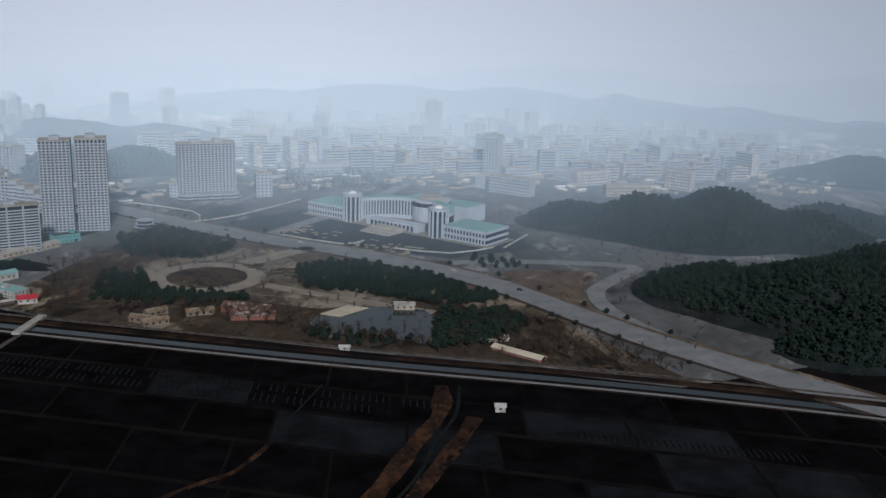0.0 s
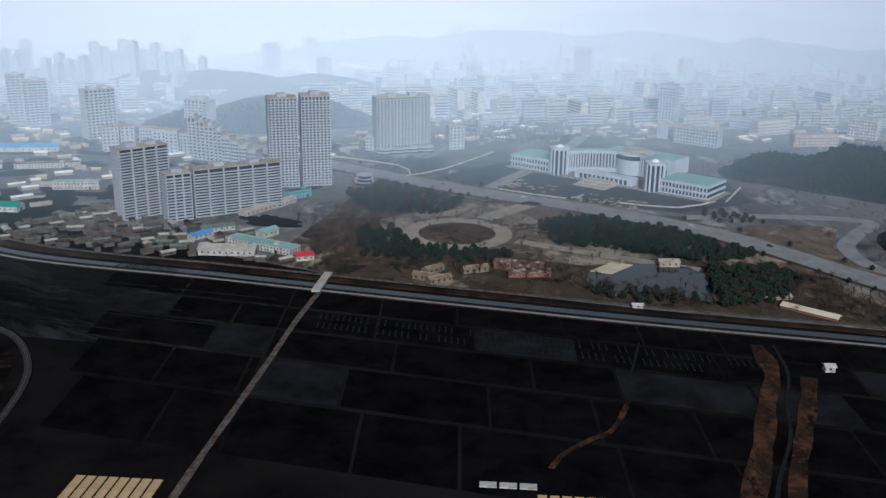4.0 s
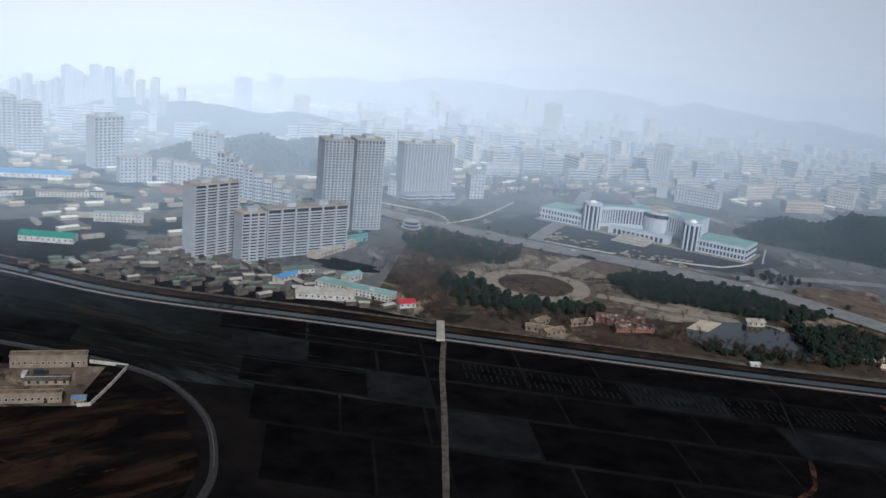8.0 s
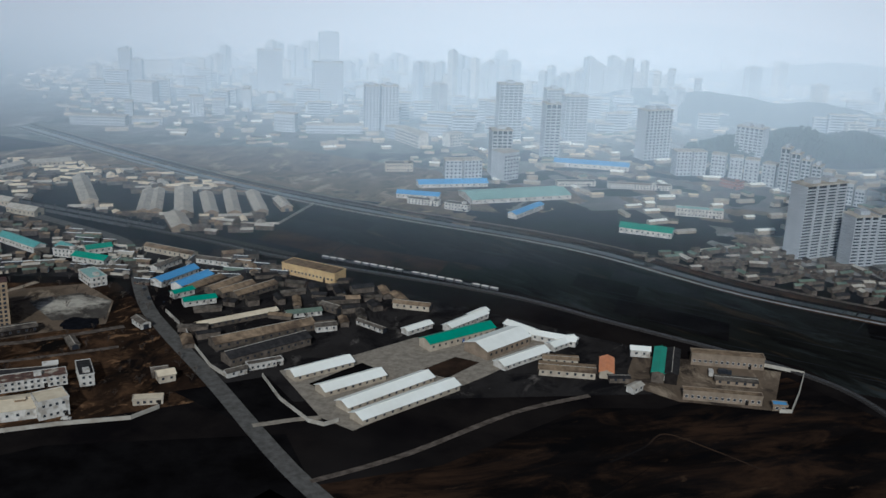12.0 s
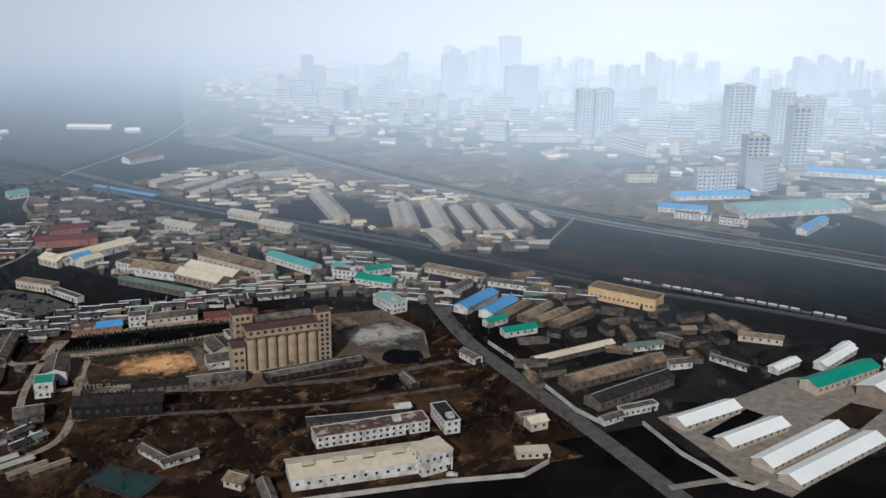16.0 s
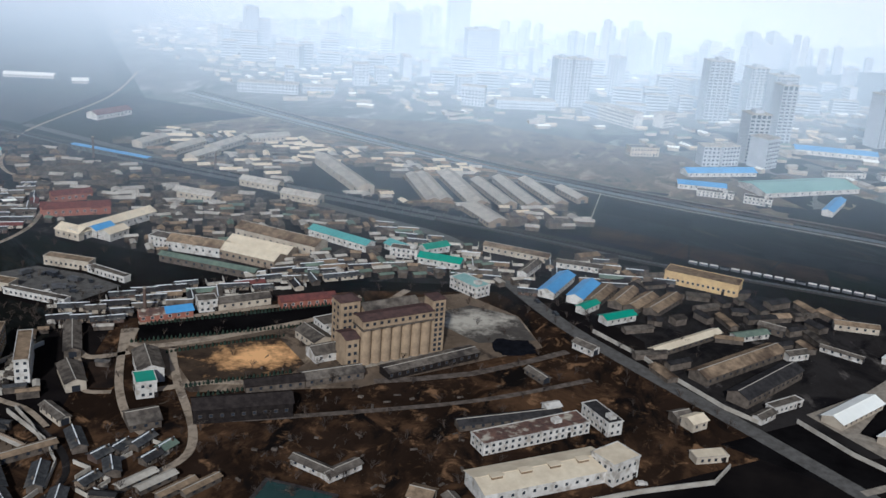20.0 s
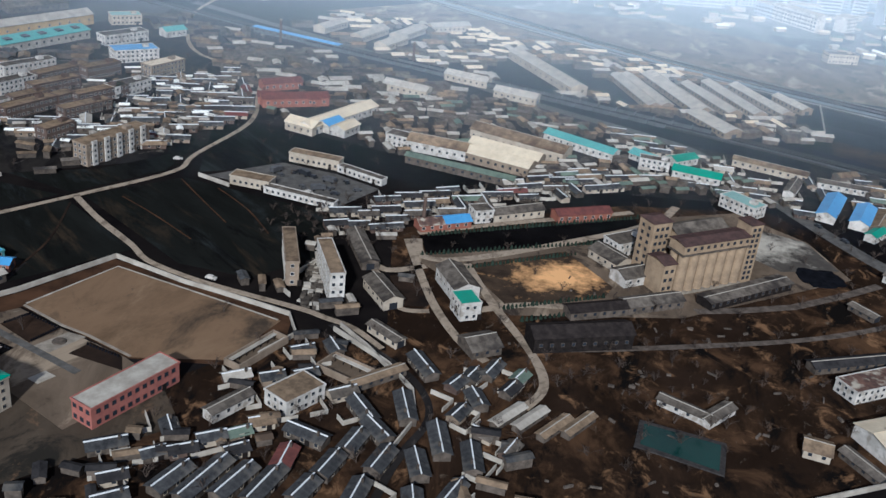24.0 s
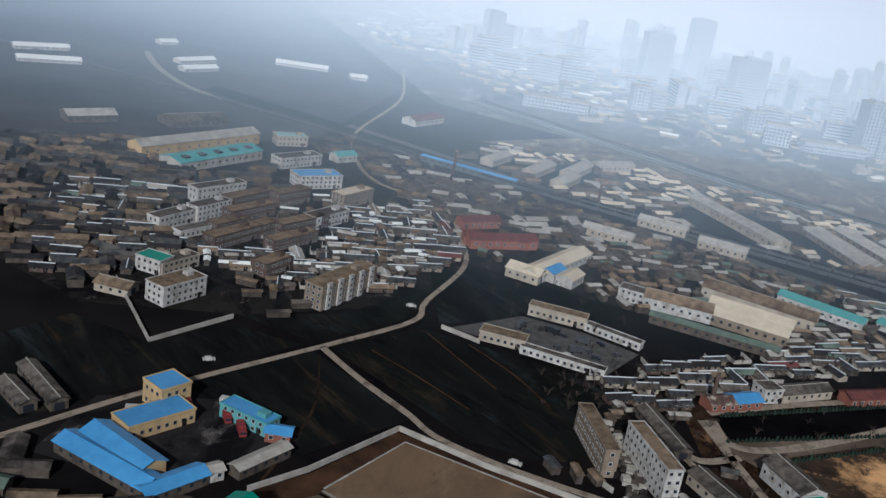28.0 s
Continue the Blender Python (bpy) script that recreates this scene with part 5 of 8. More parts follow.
shed(-422.1, 419.3, 92, 30, 5.4, 5.2, roof="dark_roof", wall="dark_wood", label="long dark shed joined to the green roofed one", rise=0.8)
flat(-398.5, 436, 9, 33, 6.0, 6.0, 1, roof="tan_roof", wall="tan", label="long tan building with a row of square windows")
flat(-399.5, 395, 9, 33, 4.0, 4.6, 1, roof="tan_roof", wall="tan", label="tan front range with square openings")
shed(-394, 416, 8, 18, 6.0, 2.4, roof="grey_roof", wall="tan", label="open tan shed in the middle of the court", rise=0.5)
flat(-376, 395.5, 9, 6, 4.0, 3.0, 1, roof="blue_metal", wall="tan", label="small hut with a blue roof at the court corner")
shed(-438, 433, 9, 9.0, 5.0, 3.6, roof="white_metal", wall="white", label="small white shed with a pale roof")
shed(-436, 392, 60, 7.0, 4.0, 2.6, roof="pale_roof", wall="white", label="small white hut beside the lane")

# works beside the main road
saw(-675.4, 274.1, 39, 45.8, 13.7, 4.6)
flat(-653.3, 287.2, 52, 11.8, 10.0, 8.0, 2, roof="cream_roof", wall="white", label="white end block of the cream factory")
flat(-682.6, 300.6, 42, 42.5, 8.6, 4.5, 2, roof="rust_roof", wall="white", label="two storey white building with a patched rusty roof")
flat(-660.6, 318.9, -48, 16.0, 6.0, 5.5, 2, roof="dark_roof", wall="white", label="white two storey house with a dark flat roof")
shed(-691.8, 308.7, 34, 38.9, 5.0, 2.4, roof="dark_roof", wall="stone", label="low dark shed behind the rusty roof")
shed(-678.7, 319.9, 40, 5.6, 4.0, 4.0, roof="white", wall="white", label="small white block with a flat roof")
shed(-707.6, 251.8, -3, 7.2, 7.0, 2.6, roof="tan_roof", wall="cream", label="small tan hut with a pitched roof")
shed(-695.5, 249.7, -47, 13.9, 4.0, 2.0, roof="grey_roof", wall="stone", label="broken lean-to along a wall")
shed(-744.1, 255.7, -18, 15.5, 4.0, 2.2, roof="grey_roof", wall="white", label="low wall and shed of pale stone")
shed(-735, 256.8, 59, 13.1, 4.0, 2.2, roof="grey_roof", wall="white", label="long low pale shed")
shed(-688.1, 347.5, -41, 10.8, 4.0, 2.0, roof="grey_roof", wall="stone", label="small grey roof in the yard")
shed(-633.6, 333.2, 40, 6.7, 5.0, 3.0, roof="grey_roof", wall="stone", label="grey hut beside the road")
shed(-628.6, 330.1, 46, 7.1, 6.0, 3.5, roof="cream_roof", wall="cream", label="small cream house beside the road")
flat(-623.4, 308.7, 29, 11.9, 5.0, 2.6, 1, roof="cream_roof", wall="cream", label="low cream flat roofed building")
shed(-673.2, 380.3, -32, 10.4, 5.0, 3.0, roof="grey_roof", wall="white", label="small white gatehouse beside the road")

# buildings round the granary yard
shed(-824.8, 296, -52, 17.7, 9.0, 5.5, roof="grey_roof", wall="white", label="long white building with a grey roof")
flat(-817.7, 281.7, 38, 7.1, 9.0, 6.5, 2, roof="green_metal", wall="white", label="entrance block with a green metal roof")
shed(-807.5, 262.5, 44, 10.2, 10.0, 2.8, roof="grey_roof", wall="stone", label="low grey barn with a pitched roof")
shed(-779.5, 279.8, 31, 33.3, 9.0, 5.5, roof="tarred_roof", wall="dark_wood", label="long dark timber shed")
shed(-777.7, 302.2, 36, 21.3, 6.0, 3.0, roof="tarred_roof", wall="stone", label="low dark shed along the yard")
shed(-760.7, 316.5, 40, 22.7, 7.0, 3.0, roof="grey_roof", wall="stone", label="low grey shed beside the granary")
flat(-775.2, 359.3, 49, 15.9, 9.0, 5.5, 2, roof="grey_roof", wall="white", label="white two storey office with a grey roof")
shed(-768.9, 334.8, 46, 15.7, 9.0, 3.6, roof="grey_roof", wall="white", label="white workshop with dark doors")
shed(-779.1, 345, -37, 14.7, 9.0, 3.5, roof="grey_roof", wall="cream", label="grey roofed store along the yard")
shed(-849.2, 339.8, 40, 9.7, 7.0, 3.0, roof="rust_roof", wall="brick", label="low brick house with a rust red roof")
shed(-841.3, 346.9, 42, 12.2, 7.0, 3.0, roof="blue_metal", wall="brick", label="low house with a pale blue roof")
flat(-833.4, 358.1, 39, 8.0, 7.0, 5.5, 2, roof="grey_roof", wall="white", label="white two storey house beside the hedge")
shed(-821.5, 368.4, 43, 23.2, 7.0, 3.4, roof="grey_roof", wall="cream", label="long cream house with small windows")
shed(-796.6, 380.7, 38, 24.5, 7.0, 3.4, roof="red_roof", wall="brick", label="long red brick house with a red roof")
shed(-729.5, 341.5, 49, 42.0, 7.0, 3.2, roof="grey_roof", wall="dark_wood", label="open loading shed before the silos", rise=0.7)
shed(-790.3, 230.1, 66, 13, 2.8, 2.0, roof="pale_roof", wall="stone", label="long narrow shed with a patched pale roof", group="narrow sheds")
shed(-784.3, 231.2, 66, 13, 2.8, 2.0, roof="pale_roof", wall="stone", label="long narrow shed with a patched pale roof", group="narrow sheds")
shed(-777.3, 230.2, 66, 13, 2.8, 2.0, roof="tan_roof", wall="stone", label="long narrow shed with a patched pale roof", group="narrow sheds")
shed(-771.3, 234.3, 66, 13, 2.8, 2.0, roof="tan_roof", wall="stone", label="long narrow shed with a patched pale roof", group="narrow sheds")

# halls west of the granary
shed(-843.3, 421.3, -9, 35, 10.6, 4.5, roof="cream_roof", wall="tan", label="wide hall with a sunlit cream roof", group="cream halls")
shed(-841.5, 433.1, -9, 35, 10.6, 4.5, roof="cream_roof", wall="tan", label="wide hall with a sunlit cream roof", group="cream halls")
shed(-838.7, 449.6, -12, 49, 12, 5.5, roof="tan_roof", wall="cream", label="tan roofed hall with a cream gable")
shed(-871.4, 422.9, 1, 28.0, 11.0, 5.0, roof="tan_roof", wall="white", label="white walled hall with a tan roof")
flat(-890.5, 423, -5, 12.0, 8.0, 5.5, 2, roof="grey_roof", wall="white", label="white block beside the halls")
shed(-855.1, 402.3, -4, 51.1, 5.0, 3.5, roof="moss_roof", wall="stone", label="long low building with a mossy green roof")
shed(-927.8, 436.6, 74, 51.5, 10.0, 4.0, roof="cream_roof", wall="white", label="long cream roofed hall")
shed(-936.5, 416, -9, 15.3, 10.0, 4.0, roof="cream_roof", wall="cream", label="cream roofed hall with cream walls")
shed(-926.6, 424.2, 74, 11.8, 8.0, 4.0, roof="blue_metal", wall="white", label="small hall with a blue roof")
shed(-918.5, 423.1, 78, 13.1, 8.0, 4.0, roof="cream_roof", wall="white", label="small cream roofed hall")
flat(-903.3, 339.8, -3, 31, 4, 3.0, 1, roof="grey_roof", wall="white", label="long low barrack with a row of white doors")
flat(-926.4, 343.9, 3, 17, 7, 4.0, 1, roof="tan_roof", wall="cream", label="low cream barrack with a tan roof")
flat(-890.7, 374.6, -14, 23, 4, 3.0, 1, roof="grey_roof", wall="white", label="low barrack round a vehicle park")
flat(-913.8, 378.8, 2, 23, 6, 4.5, 1, roof="tan_roof", wall="cream", label="low cream barrack with small windows")
shed(-811.8, 466.1, -19, 38.2, 8.0, 4.0, roof="teal_metal", wall="white", label="long hall with a pale green roof")
shed(-780.4, 467.2, -27, 13.9, 8.0, 3.0, roof="teal_metal", wall="white", label="white house with a pale green roof")
flat(-775.3, 460, 4, 14.2, 6.0, 5.0, 2, roof="grey_roof", wall="white", label="white house in the green roofed yard")
shed(-755, 456, -3, 22.1, 8.0, 3.5, roof="green_metal", wall="white", label="low building with a bright green roof")
shed(-763.3, 473.5, 50, 14.8, 7.0, 3.5, roof="green_metal", wall="white", label="low wing with a bright green roof")
flat(-733.4, 426.3, -34, 17.8, 9.0, 5.5, 2, roof="pale_green", wall="white", label="white building with a pale green roof")
shed(-957.2, 449.1, 39, 34.2, 9.0, 4.5, roof="red_roof", wall="brick", label="long red brick building with a red roof")
shed(-974.8, 470, 48, 21.6, 8.0, 4.0, roof="red_roof", wall="brick", label="long red brick building with a red roof")

# sheds between the road and the railway
shed(-695.1, 447, 78, 29.4, 8.0, 3.4, roof="blue_metal", wall="white", label="long shed with a bright blue roof", group="blue sheds")
shed(-681.9, 442.9, 78, 24.7, 8.0, 3.4, roof="blue_metal", wall="white", label="long shed with a bright blue roof", group="blue sheds")
shed(-673.8, 441.8, 75, 24.7, 7.0, 3.0, roof="tan_roof", wall="stone", label="low shed with a weathered tan roof", group="tan sheds")
shed(-662.7, 443.9, 74, 23.6, 7.0, 3.0, roof="tan_roof", wall="stone", label="low shed with a weathered tan roof", group="tan sheds")
shed(-654.6, 440.8, 67, 22.0, 7.0, 3.0, roof="tan_roof", wall="stone", label="low shed with a weathered tan roof", group="tan sheds")
shed(-644.5, 442.9, 67, 27.4, 7.0, 3.0, roof="tan_roof", wall="stone", label="low shed with a weathered tan roof", group="tan sheds")
shed(-677.7, 425.4, 62, 11.8, 5.0, 3.0, roof="green_metal", wall="white", label="small white shed with a green roof")
shed(-663.5, 418.2, 45, 16.7, 6.0, 3.0, roof="green_metal", wall="white", label="low white shed with a green roof")
shed(-711.4, 464.4, 78, 20.1, 5.0, 3.0, roof="grey_roof", wall="white", label="small white house by the road")
shed(-721.8, 486, -8, 35.6, 6.0, 3.5, roof="tan_roof", wall="cream", label="long cream house beside the railway")
shed(-688.3, 479.9, 1, 23.1, 5.0, 3.0, roof="grey_roof", wall="white", label="low white house beside the railway")
flat(-626.7, 481, -12, 36.5, 11.0, 6.5, 1, roof="tan_roof", wall="yellow", label="long ochre goods hall beside the railway")
shed(-633.1, 402.8, 52, 41.9, 5.0, 2.6, roof="cream_roof", wall="stone", label="long narrow shed with a pale roof")
shed(-612, 388.5, 52, 51.5, 9.0, 3.4, roof="tan_roof", wall="stone", label="long shed with a weathered tan roof")
shed(-601.9, 372.2, 58, 42.4, 9.0, 4.0, roof="dark_roof", wall="stone", label="long stone barn with a dark roof")
flat(-595.8, 357.9, 46, 16.1, 4.0, 3.0, 1, roof="grey_roof", wall="white", label="small white row of rooms")
shed(-603.7, 345.5, 55, 9.4, 4.0, 2.6, roof="grey_roof", wall="white", label="small white outbuilding beside the hall")
shed(-606.2, 422.4, 38, 17.6, 5.0, 2.5, roof="moss_roof", wall="white", label="green and white court building")
shed(-568.1, 418.6, -23, 17.9, 3.0, 2.2, roof="grey_roof", wall="white", label="long low shed with a white roof")
shed(-558.2, 452.5, 4, 19.5, 5.0, 3.0, roof="tan_roof", wall="cream", label="low cream house with a tan roof")
shed(-596.2, 433.7, -18, 11.4, 5.0, 3.0, roof="grey_roof", wall="stone", label="small grey house with a pitched roof")
shed(-588.1, 408.1, 37, 10.4, 5.0, 3.0, roof="grey_roof", wall="white", label="small white house with a grey roof")

# warehouses beyond the railway
shed(-800.1, 581.1, -61, 60.1, 8.0, 3.5, roof="pale_roof", wall="tan", label="pale barrel roofed warehouse", group="warehouses")
shed(-794.1, 586.3, -60, 60.7, 8.0, 3.5, roof="pale_roof", wall="tan", label="pale barrel roofed warehouse", group="warehouses")
shed(-776.8, 592.5, -59, 73.9, 12.0, 3.5, roof="pale_roof", wall="tan", label="pale barrel roofed warehouse", group="warehouses")
shed(-751.9, 543.8, -50, 35.2, 13.0, 3.5, roof="pale_roof", wall="tan", label="pale barrel roofed warehouse", group="warehouses")
shed(-764.8, 604.9, -56, 27.8, 9.0, 3.5, roof="pale_roof", wall="tan", label="pale barrel roofed warehouse", group="warehouses")
shed(-749.2, 581.1, -56, 28.1, 9.0, 3.5, roof="pale_roof", wall="tan", label="pale barrel roofed warehouse", group="warehouses")
shed(-752.7, 616.4, -59, 30.8, 9.0, 3.5, roof="pale_roof", wall="tan", label="pale barrel roofed warehouse", group="warehouses")
shed(-736.1, 589.4, -58, 31.9, 9.0, 3.5, roof="pale_roof", wall="tan", label="pale barrel roofed warehouse", group="warehouses")
shed(-728.2, 610.1, -56, 56.6, 9.0, 3.5, roof="pale_roof", wall="tan", label="pale barrel roofed warehouse", group="warehouses")
shed(-709.9, 614.2, -51, 27.3, 8.0, 3.5, roof="pale_roof", wall="tan", label="pale barrel roofed warehouse", group="warehouses")
shed(-855.1, 587.5, -49, 78.3, 11.0, 5.0, roof="pale_roof", wall="cream", label="long warehouse with a pale curved roof")
shed(-976.2, 604.4, 81, 34.2, 9.0, 4.0, roof="pale_roof", wall="cream", label="pale roofed workshop by the railway", group="railway workshops")
shed(-956.6, 591.6, 81, 28.6, 9.0, 4.0, roof="pale_roof", wall="cream", label="pale roofed workshop by the railway", group="railway workshops")
shed(-956.3, 624, 81, 36.9, 9.0, 4.0, roof="pale_roof", wall="cream", label="pale roofed workshop by the railway", group="railway workshops")
shed(-938.8, 658.2, 49, 30.6, 9.0, 4.0, roof="pale_roof", wall="cream", label="pale roofed workshop by the railway", group="railway workshops")
shed(-1004.7, 606.8, 80, 27.5, 9.0, 4.0, roof="pale_roof", wall="cream", label="pale roofed workshop by the railway", group="railway workshops")
shed(-891.8, 543, -7, 26.2, 9.0, 4.0, roof="pale_roof", wall="cream", label="pale roofed workshop by the railway", group="railway workshops")
shed(-859.2, 528.3, -6, 24.6, 9.0, 4.0, roof="pale_roof", wall="cream", label="pale roofed workshop by the railway", group="railway workshops")
shed(-915.2, 503.8, -5, 25.5, 9.0, 4.0, roof="pale_roof", wall="cream", label="pale roofed workshop by the railway", group="railway workshops")

# school
school(-927.2, 178.4, -12, 31.9, 9.1, 9.5)
shed(-950.1, 192.2, 83, 13.6, 8.2, 9.0, roof="green_metal", wall="cream", label="north wing of the school with a green roof")
shed(-1029.9, 226.2, -30, 24.9, 5.0, 3.0, roof="grey_roof", wall="stone", label="long grey barrack with a pitched roof")
shed(-1031.8, 218.1, -27, 15.8, 5.0, 3.0, roof="grey_roof", wall="stone", label="long grey barrack with a pitched roof")
flat(-886.4, 194.8, 74, 29.3, 7.6, 6.5, 2, roof="pale_roof", wall="red_brick", label="two storey red building with a pale flat roof")

# blue works
shed(-991, 209.1, -19, 24.1, 8.4, 4.0, roof="blue_metal", wall="yellow", label="blue roofed workshop with a yellow gable")
shed(-990.9, 203, -12, 31.1, 7.4, 3.3, roof="blue_metal", wall="stone", label="long blue metal roof along the yard")
shed(-973.1, 204.1, 66, 17.4, 6.0, 3.0, roof="blue_metal", wall="stone", label="low blue metal roof on the front range")
flat(-994.2, 227.3, 65, 20.2, 9.0, 4.6, 1, roof="blue_metal", wall="yellow", label="yellow building with a blue roof")
flat(-998.3, 239.4, 68, 9.8, 9.0, 7.5, 2, roof="blue_metal", wall="yellow", label="yellow gatehouse with a blue upper roof")
flat(-973.4, 242.6, -11, 16.8, 6.0, 4.5, 2, roof="blue_metal", wall="teal", label="turquoise two storey building with a blue roof")
shed(-962.5, 239.6, 17, 7.0, 5.0, 3.0, roof="blue_metal", wall="brick", label="small house with a turquoise roof")
shed(-960.3, 225.4, 71, 18.0, 4.0, 3.0, roof="pale_roof", wall="stone", label="long grey barrel roofed store")
shed(-968.2, 213.2, 56, 6.2, 4.0, 3.0, roof="pale_roof", wall="white", label="small white hut in the works yard")

# blocks west of the fields
flat(-991.6, 343.8, 78, 34.7, 8.0, 9.5, 4, roof="tan_roof", wall="tan", label="four storey tan apartment block with white stair bays")
flat(-1038.1, 304.6, 74, 19.5, 9.5, 7.5, 3, roof="tan_roof", wall="white", label="white three storey block with square windows")
flat(-1058.4, 321.1, -3, 11.2, 8.0, 6.0, 2, roof="green_metal", wall="white", label="white house with a green roof")
flat(-1053.5, 327.2, 76, 18.5, 7.0, 5.0, 2, roof="grey_roof", wall="cream", label="cream two storey house with a grey roof")
shed(-1056.9, 296.4, 6, 12.9, 8.0, 3.0, roof="tan_roof", wall="cream", label="low tan hall with a pitched roof")
flat(-1082.4, 368.5, 79, 21.3, 7.0, 6.0, 2, roof="grey_roof", wall="white", label="white rendered apartment block with dark windows", group="white blocks")
flat(-1076.8, 389.2, 76, 20.6, 7.0, 7.0, 3, roof="grey_roof", wall="white", label="white rendered apartment block with dark windows", group="white blocks")
flat(-1085.3, 410, 69, 28.2, 7.0, 9.0, 3, roof="grey_roof", wall="white", label="white rendered apartment block with dark windows", group="white blocks")
flat(-1068.3, 368.5, 72, 25.2, 6.0, 3.5, 1, roof="grey_roof", wall="white", label="low white row of single storey rooms")
flat(-1072.4, 419.4, 76, 31.7, 7.0, 6.0, 2, roof="tan_roof", wall="brown_brick", label="brown brick apartment block with white windows", group="brown blocks")
flat(-1052.2, 367.5, 77, 28.0, 7.0, 6.0, 2, roof="tan_roof", wall="brown_brick", label="brown brick apartment block with white windows", group="brown blocks")
flat(-1047.5, 386.1, 79, 10.1, 7.0, 6.0, 2, roof="tan_roof", wall="brown_brick", label="brown brick apartment block with white windows", group="brown blocks")
flat(-1037.7, 401.7, 71, 28.3, 7.0, 6.0, 2, roof="tan_roof", wall="brown_brick", label="brown brick apartment block with white windows", group="brown blocks")
flat(-1062.9, 400.6, 72, 26.3, 7.0, 6.0, 2, roof="tan_roof", wall="brown_brick", label="brown brick apartment block with white windows", group="brown blocks")
flat(-1024.8, 350.9, 71, 16.1, 7.0, 5.0, 2, roof="tan_roof", wall="brown_brick", label="brown brick apartment block with white windows", group="brown blocks")
flat(-1023.7, 348.9, 79, 15.1, 7.0, 6.0, 2, roof="tan_roof", wall="brown_brick", label="brown brick apartment block with white windows", group="brown blocks")
flat(-1059.6, 433.9, 71, 20.5, 7.0, 7.0, 2, roof="tan_roof", wall="brown_brick", label="brown brick apartment block with white windows", group="brown blocks")
flat(-1061.5, 379.9, 74, 19.0, 7.0, 5.0, 2, roof="tan_roof", wall="brown_brick", label="brown brick apartment block with white windows", group="brown blocks")
flat(-1032.3, 382, 71, 25.5, 7.0, 5.0, 2, roof="tan_roof", wall="brown_brick", label="brown brick apartment block with white windows", group="brown blocks")
flat(-1033.1, 418.3, 75, 23.0, 8.0, 6.0, 2, roof="grey_roof", wall="white", label="white two storey block with a grey roof")
flat(-1037, 456.8, 75, 23.6, 8.0, 7.0, 3, roof="cream_roof", wall="tan", label="tan block with a pale roof")
flat(-1063.6, 470.5, 50, 24.2, 12.0, 7.0, 3, roof="blue_metal", wall="white", label="cream office with a bright blue roof")
shed(-1143.1, 484.4, 72, 81.5, 12.0, 6.0, roof="pale_roof", wall="yellow", label="very long ochre hall with a pale roof")
saw2(-1122.2, 466.5, 75, 58.2, 16.0, 5.0)
shed(-1174.2, 529.7, 63, 38.3, 16.0, 4.0, roof="grey_roof", wall="stone", label="grey workshop with ridged skylights")
shed(-1215.3, 486.7, 60, 28.4, 12.0, 4.0, roof="pale_roof", wall="stone", label="long pale shed at the edge of the plain")
flat(-1112.3, 535.7, 45, 18.4, 10.0, 6.0, 2, roof="pale_green", wall="cream", label="cream building with a pale green roof")
flat(-1088.7, 497.8, 66, 28.4, 9.0, 6.0, 2, roof="grey_roof", wall="white", label="white building beside the blue roof")
shed(-1074.4, 528.1, 63, 13.9, 8.0, 4.0, roof="teal_metal", wall="white", label="small turquoise building beside the office")
shed(-960.2, 449.2, 26, 31.1, 8.0, 4.0, roof="red_roof", wall="brick", label="long red roofed building in the village")
flat(-864.8, 279.7, 33, 5.0, 26.0, 11.0, 4, roof="tan_roof", wall="white", label="narrow four storey white apartment block")
flat(-881.8, 284.8, 28, 4.4, 27.0, 9.0, 3, roof="tan_roof", wall="tan", label="narrow tan apartment block with a weathered roof")

# glasshouses and sheds far out on the plain
shed(-1369, 631, 54, 39.4, 9.0, 2.5, roof="white_metal", wall="white", label="long pale glasshouse on the empty plain", group="glasshouses")
shed(-1334.7, 598, 48, 42.6, 9.0, 2.5, roof="white_metal", wall="white", label="long pale glasshouse on the empty plain", group="glasshouses")
shed(-1283, 703.7, 72, 35.5, 9.0, 2.5, roof="white_metal", wall="white", label="long pale glasshouse on the empty plain", group="glasshouses")
shed(-1263, 677.1, 68, 30.9, 9.0, 2.5, roof="white_metal", wall="white", label="long pale glasshouse on the empty plain", group="glasshouses")
shed(-1225.6, 777.3, 21, 43.5, 9.0, 2.5, roof="white_metal", wall="white", label="long pale glasshouse on the empty plain", group="glasshouses")
shed(-1341, 752, 67, 16.6, 9.0, 2.5, roof="white_metal", wall="white", label="long pale glasshouse on the empty plain", group="glasshouses")
shed(-1174.7, 778.7, 35, 13.8, 9.0, 2.5, roof="white_metal", wall="white", label="long pale glasshouse on the empty plain", group="glasshouses")
shed(-1077.1, 670.8, 73, 33.9, 12.0, 4.0, roof="red_roof", wall="white", label="hall with a red roof at the road bend")

# buildings at the foot of the slab blocks
flat(-256.1, 571.7, -29, 50.1, 11.0, 4.0, 2, roof="pale_green", wall="white", label="long white building with a pale green roof")
shed(-274.3, 558.9, -2, 34.2, 11.0, 3.5, roof="pale_roof", wall="white", label="wide white warehouse roof")
shed(-258, 597.3, 51, 13.0, 7.0, 4.0, roof="pale_green", wall="white", label="white wing with a pale green roof")
shed(-269.9, 664.1, 56, 50.0, 8.0, 3.0, roof="pale_roof", wall="cream", label="long pale roof below the slab block")
shed(-292.2, 607.3, 27, 20.9, 7.0, 3.0, roof="moss_roof", wall="white", label="low green roof in the yard")
shed(-299.3, 591.2, 51, 16.1, 6.0, 3.0, roof="blue_metal", wall="white", label="small blue roof in the yard")
shed(-227.1, 549.5, 19, 10.3, 7.0, 3.0, roof="scarlet_metal", wall="white", label="small shop with a scarlet roof")
